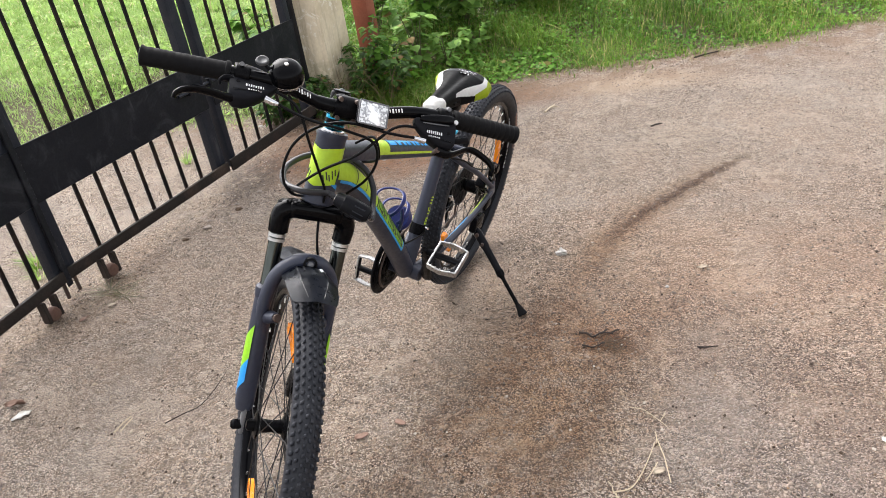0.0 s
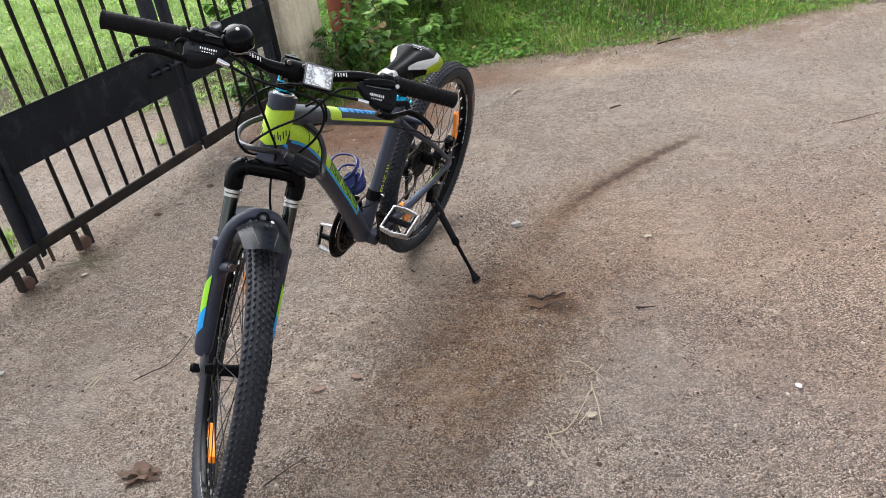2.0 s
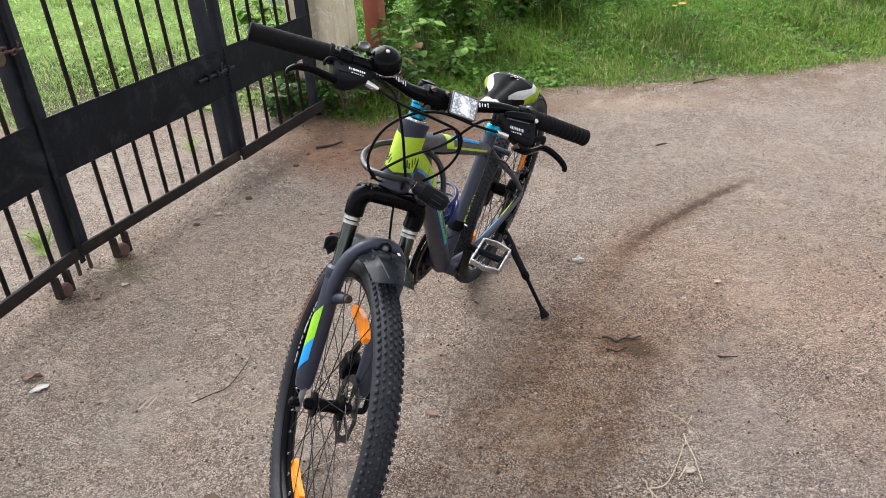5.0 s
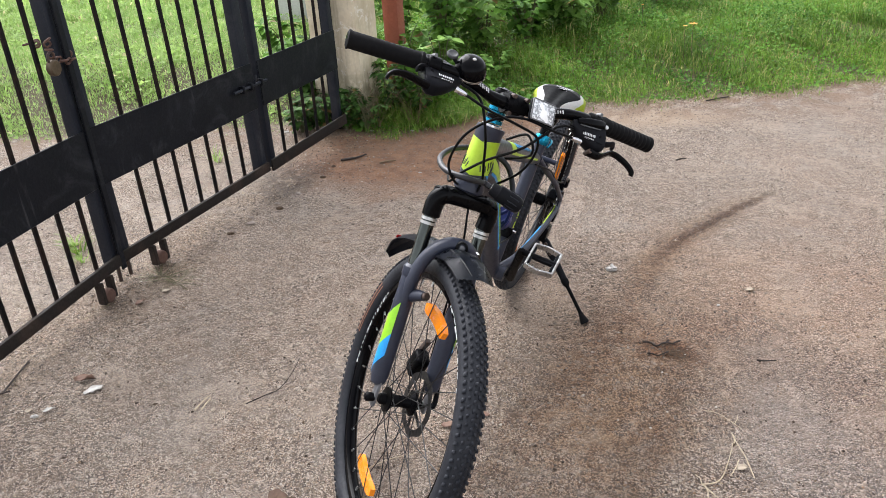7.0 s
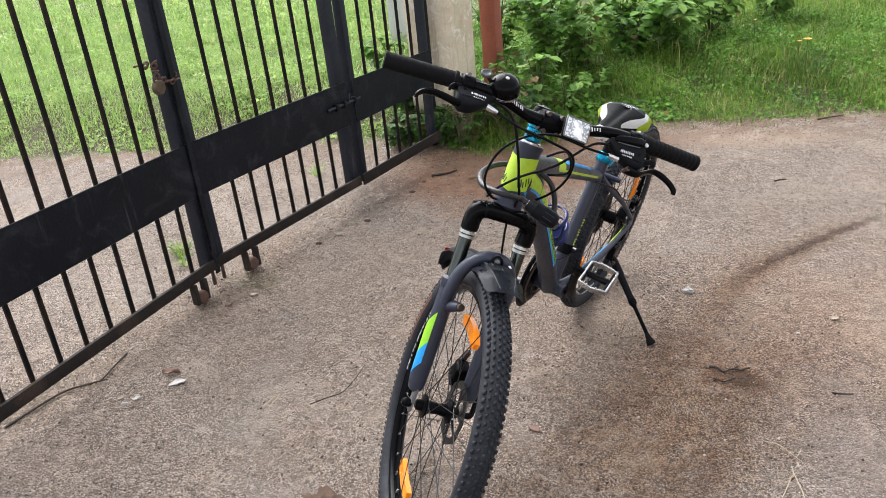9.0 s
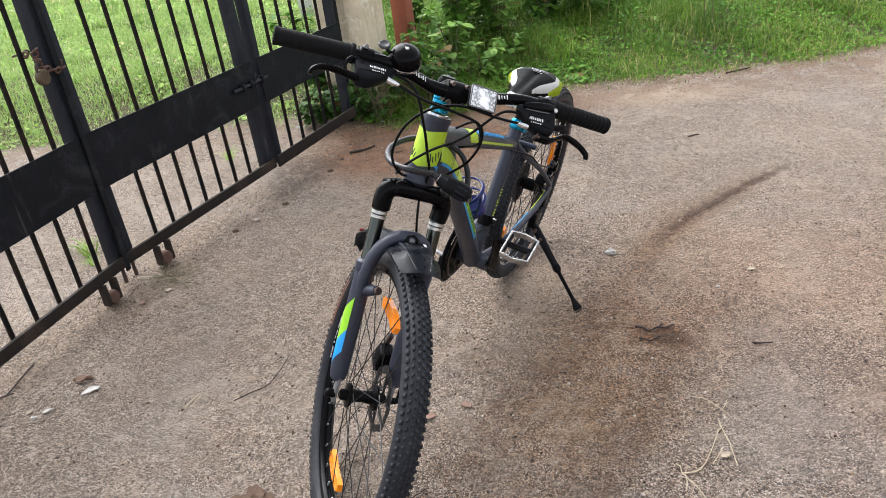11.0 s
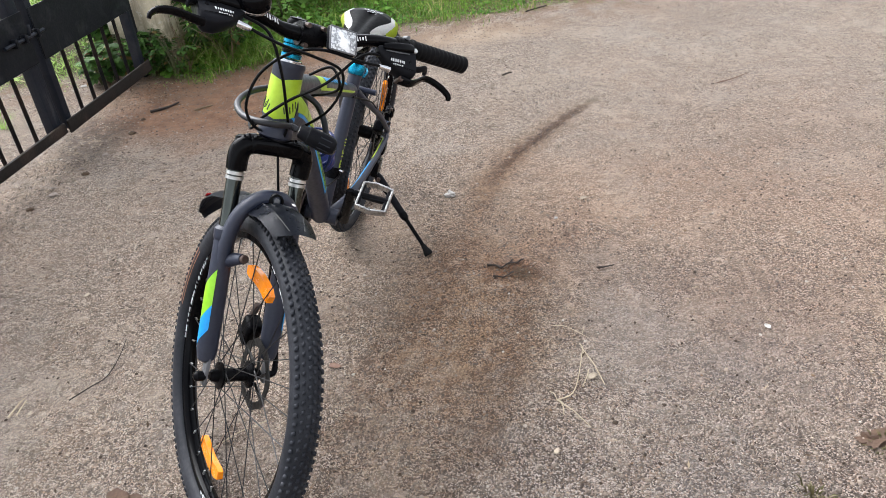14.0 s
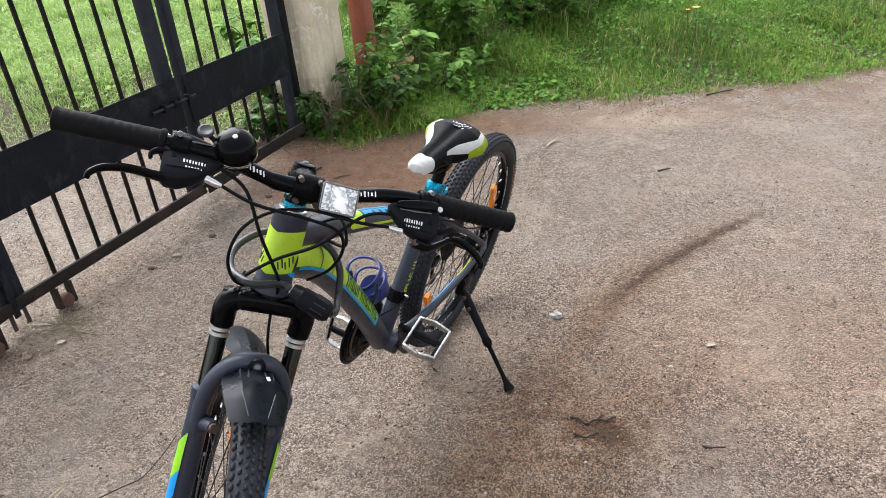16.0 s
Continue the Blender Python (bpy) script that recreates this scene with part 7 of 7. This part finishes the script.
for r0, y in ((0.088, -0.004), (0.070, 0.004), (0.050, 0.011)):
    n = 44
    prof = [(r0 - 0.012, y - 0.001), (r0, y - 0.001), (r0, y + 0.001), (r0 - 0.012, y + 0.001)]
    lathe(rings, prof, n, ring_m, closed=True)
    for k in range(n):
        a = 2 * math.pi * k / n
        o = ring_m @ Vector((r0 * math.cos(a), y, r0 * math.sin(a)))
        box(rings, (0.005, 0.002, 0.005), Matrix.Translation(o) @ Matrix.Rotation(-a, 4, "Y"))
chainset = bp("chainring", rings, M_BLACK, "black steel chainrings")
bp("spider", lathe(B(), [(0.012, -0.008), (0.052, -0.004), (0.078, -0.001), (0.078, 0.001), (0.052, 0.001), (0.012, 0.0)], 30, ring_m), M_BLACK, "", chainset)
bp("chain_guard", lathe(B(), [(0.080, -0.010), (0.098, -0.010), (0.098, -0.007), (0.080, -0.007)], 40, ring_m, closed=True), M_PLASTIC, "black plastic chain guard", chainset)
loop = []
for k in range(13):
    a = radians(90 - 180 * k / 12)
    loop.append(BB + Vector((0.072 * math.cos(a), -0.046, 0.072 * math.sin(a))))
loop += [Vector((0.03, -0.046, WHEEL_R - 0.13)), Vector((0.0, -0.046, WHEEL_R - 0.125)), Vector((0.0, -0.046, WHEEL_R - 0.06))]
for k in range(7):
    a = radians(-60 - 30 * k)
    loop.append(Vector((0.04 * math.cos(a), -0.046, WHEEL_R + 0.04 * math.sin(a))))
bp("drive_chain", tube(B(), loop + [loop[0]], 0.0038, 6, squash=0.9), M_OLDSTEEL, "dull steel bicycle chain")
mech = bp("rear_derailleur", box(B(), (0.046, 0.028, 0.040), Matrix.Translation((0.020, -0.076, WHEEL_R - 0.055)) @ pose(0, 0, 0, 0, 28, 0), 0.008, 2), M_BLACK, "black rear derailleur")
bp("mech_hanger", box(B(), (0.020, 0.007, 0.050), Matrix.Translation((0.004, -0.072, WHEEL_R - 0.024)), 0.003), M_BLACK, "", mech)
bp("mech_bolt", tube(B(), [(0.030, -0.062, WHEEL_R - 0.046), (0.030, -0.054, WHEEL_R - 0.046)], [0.0060, 0.0052], 10), M_CHROME, "small bright bolt", mech)
for x, z in ((0.026, -0.082), (0.030, -0.150)):
    bp("jockey_wheel", lathe(B(), [(0.004, -0.003), (0.017, -0.003), (0.019, 0.0), (0.017, 0.003), (0.004, 0.003)], 20, Matrix.Translation((x, -0.056, WHEEL_R + z))), M_PLASTIC, "black jockey wheel", mech)
bp("mech_cage", box(B(), (0.016, 0.008, 0.10), Matrix.Translation((0.022, -0.066, WHEEL_R - 0.115)) @ pose(0, 0, 0, 0, 12, 0), 0.004), M_BLACK, "", mech)
bp("rear_caliper", box(B(), (0.05, 0.032, 0.036), Matrix.Translation((0.048, 0.046, WHEEL_R + 0.052)) @ pose(0, 0, 0, 0, -42, 0), 0.007, 3), M_BLACK, "black rear disc caliper")
for k, (w, hh) in enumerate(((0.004, 0.012), (0.010, 0.004), (0.004, 0.012), (0.008, 0.006))):
    bp("caliper_print", box(B(), (w, 0.0012, hh), Matrix.Translation((0.030 + 0.011 * k, 0.0635, WHEEL_R + 0.050 + 0.004 * (k % 2))) @ pose(0, 0, 0, 0, -42, 0), 0.0003, 1), M_PRINT, "white print")
for dx, dz in ((-0.018, 0.020), (0.022, -0.016)):
    bp("caliper_bolt", tube(B(), [(0.048 + dx, 0.060, WHEEL_R + 0.052 + dz), (0.048 + dx, 0.070, WHEEL_R + 0.052 + dz)], 0.0055, 10), M_CHROME, "bright caliper bolt")
mount = bp("caliper_mount", box(B(), (0.030, 0.016, 0.066), Matrix.Translation((0.012, 0.060, 0.420)) @ pose(0, 0, 0, 0, 12, 0), 0.005, 2), M_BLACK, "black caliper mount")
bp("mount_arm", box(B(), (0.048, 0.011, 0.015), Matrix.Translation((0.034, 0.064, 0.447)) @ pose(0, 0, 0, 0, -28, 0), 0.004, 2), M_PLASTIC, "", mount)
bp("mount_drum", lathe(B(), [(0.003, -0.010), (0.015, -0.010), (0.017, -0.004), (0.017, 0.008), (0.012, 0.012), (0.003, 0.012)], 20, Matrix.Translation((0.006, 0.066, 0.432))), M_GLOSS, "gloss black caliper drum", mount)
for dz in (-0.026, 0.027):
    bp("mount_bolt", tube(B(), [(0.012 + 0.2 * dz, 0.066, 0.420 + dz), (0.012 + 0.2 * dz, 0.074, 0.420 + dz)], [0.0058, 0.0050], 10), M_OLDSTEEL, "dark steel bolt", mount)
bp("rear_cable", tube(B(), smooth_path([between(TT0, TT1, 0.9) + Vector((0, 0.02, -0.015)), (0.262, 0.046, 0.568), (0.19, 0.056, 0.515), (0.11, 0.062, 0.474), (0.04, 0.066, 0.450)], 6), 0.0025, 8), M_CABLE, "black rear brake cable")
bp("seat_cable", tube(B(), smooth_path([between(DT0, DT1, 0.80) + Vector((0, 0.012, 0.03)), between(BB, SEAT_TOP, 0.26) + Vector((0.03, 0.02, 0.012)), between(BB, SEAT_TOP, 0.30) + Vector((0.0, 0.022, 0)), between(BB, SEAT_TOP, 0.24) + Vector((-0.02, 0.0, 0))], 6), 0.0025, 8), M_CABLE, "black gear cable")
bp("front_mech", tube(B(), [between(BB, SEAT_TOP, 0.26), between(BB, SEAT_TOP, 0.32)], 0.0225, 18), M_BLACK, "black front derailleur clamp")

# ---- kickstand ----
K0, KF = Vector((0.128, 0.076, 0.272)), Vector((0.226, 0.307, 0.0945))
stand = bp("kickstand", tube(B(), [between(K0, KF, 0.0), between(K0, KF, 0.05), between(K0, KF, 0.20), between(K0, KF, 0.22), between(K0, KF, 0.50)], [0.010, 0.0140, 0.0138, 0.0118, 0.0110], 16), M_PLASTIC, "black adjustable kickstand")
bp("stand_leg", tube(B(), [between(K0, KF, 0.40), between(K0, KF, 0.95)], 0.0062, 12), M_BLACK, "", stand)
bp("stand_collar", tube(B(), [between(K0, KF, 0.48), between(K0, KF, 0.50), between(K0, KF, 0.54), between(K0, KF, 0.57)], [0.0110, 0.0132, 0.0128, 0.007], 14), M_BLACK, "", stand)
bp("stand_foot", tube(B(), [between(K0, KF, 0.88), between(K0, KF, 0.92), between(K0, KF, 0.985), between(K0, KF, 1.0)], [0.0070, 0.0090, 0.0150, 0.0135], 14), M_GRIP, "rubber foot", stand)
bp("stand_bracket", box(B(), (0.075, 0.022, 0.05), Matrix.Translation(K0 + Vector((-0.01, -0.004, 0.018))) @ pose(0, 0, 0, 0, -12, 0), 0.006, 3), M_BLACK, "black clamp bracket", stand)
for t, r in ((0.05, 0.006), (0.16, 0.005)):
    q = between(K0, KF, t)
    bp("stand_bolt", tube(B(), [q + Vector((0.022, 0.004, 0.004)), q + Vector((-0.022, -0.004, -0.004))], r, 10), M_OLDSTEEL, "dark steel bolt", stand)
bp("stand_plate", box(B(), (0.05, 0.012, 0.03), Matrix.Translation((0.05, 0.074, 0.325)), 0.005, 2), M_BLACK, "", stand)

# ---- blue bottle cage on the down tube ----
dt_dir = (Vector((0.60, 0, 0.464)) - Vector((0.742, 0, 0.643))).normalized()
dt_up = Vector((0, 1, 0)).cross(dt_dir)
if dt_up.z < 0:
    dt_up = -dt_up
mid = Vector((0.640, 0, 0.514)) + dt_up * 0.036
cage_ob = bp("bottle_cage", box(B(), (0.125, 0.020, 0.006), Matrix.Translation(mid) @ Matrix(((dt_dir.x, 0, dt_up.x, 0), (0, 1, 0, 0), (dt_dir.z, 0, dt_up.z, 0), (0, 0, 0, 1))), 0.002), M_CAGE, "royal blue plastic bottle cage")
for off, rr in ((-0.050, 0.036), (0.010, 0.034)):
    o = mid + dt_dir * off + dt_up * 0.037
    a0, a1 = (0, 360) if off < -0.03 else (25, 335)
    pts = [o + (math.cos(radians(a)) * -dt_up + math.sin(radians(a)) * Vector((0, 1, 0))) * rr + dt_dir * 0.010 * math.cos(radians(2 * a)) for a in np.linspace(a0, a1, 30)]
    bp("cage_hoop", tube(B(), pts, 0.0048, 8, squash=0.6), M_CAGE, "", cage_ob)
for s in (-1, 1):
    bp("cage_strut", tube(B(), smooth_path([mid + dt_dir * -0.045 + Vector((0, s * 0.034, 0)) + dt_up * 0.03, mid + dt_dir * 0.0 + Vector((0, s * 0.030, 0)) + dt_up * 0.014, mid + dt_dir * 0.055 + Vector((0, s * 0.012, 0)) + dt_up * 0.004], 5), 0.0048, 8), M_CAGE, "", cage_ob)
bp("cage_base", tube(B(), [mid + dt_dir * 0.040 + dt_up * 0.030, mid + dt_dir * 0.058 + dt_up * 0.034, mid + dt_dir * 0.072 + dt_up * 0.034], [0.030, 0.033, 0.022], 18), M_CAGE, "", cage_ob)

# ---- cable lock slung round the head of the frame ----
lock = thing("cable_lock", bicycle.matrix_world.copy(), "smoky grey cable lock with black barrel round the frame", "cable lock")
d = Vector((-0.16, 0.93, -0.30)).normalized()
c = Vector((0.958, 0.084, 0.790))
LOOP = [c - d * 0.038, c - d * 0.055, (1.012, 0.010, 0.825), (0.992, -0.045, 0.815), (0.94, -0.078, 0.812), (0.885, -0.066, 0.818), (0.850, -0.015, 0.822), (0.832, 0.035, 0.802), (0.836, 0.062, 0.768), (0.866, 0.080, 0.742), (0.905, 0.100, 0.742), c + d * 0.034]
part("lock_cable", tube(B(), smooth_path(LOOP, 7), 0.0062, 12), M_LOCKCABLE, lock)
barrel = part("lock_barrel", tube(B(), [c - d * 0.036, c - d * 0.033, c - d * 0.020, c - d * 0.018, c + d * 0.020, c + d * 0.030, c + d * 0.036], [0.0105, 0.0135, 0.0152, 0.0172, 0.0178, 0.0168, 0.0120], 20), M_PLASTIC, lock, "black plastic lock barrel")
for k in range(10):
    e = Vector((1, 0, 0)).cross(d).normalized()
    w = Matrix.Rotation(2 * math.pi * k / 10, 3, d)
    part("barrel_rib", tube(B(), [c + d * 0.004 + w @ e * 0.0176, c + d * 0.026 + w @ e * 0.0172], 0.0014, 6), M_RUBBER, barrel)
part("key_cover", tube(B(), [c - d * 0.037, c - d * 0.032], 0.009, 14), M_ALLOY, lock, "metal keyhole end")
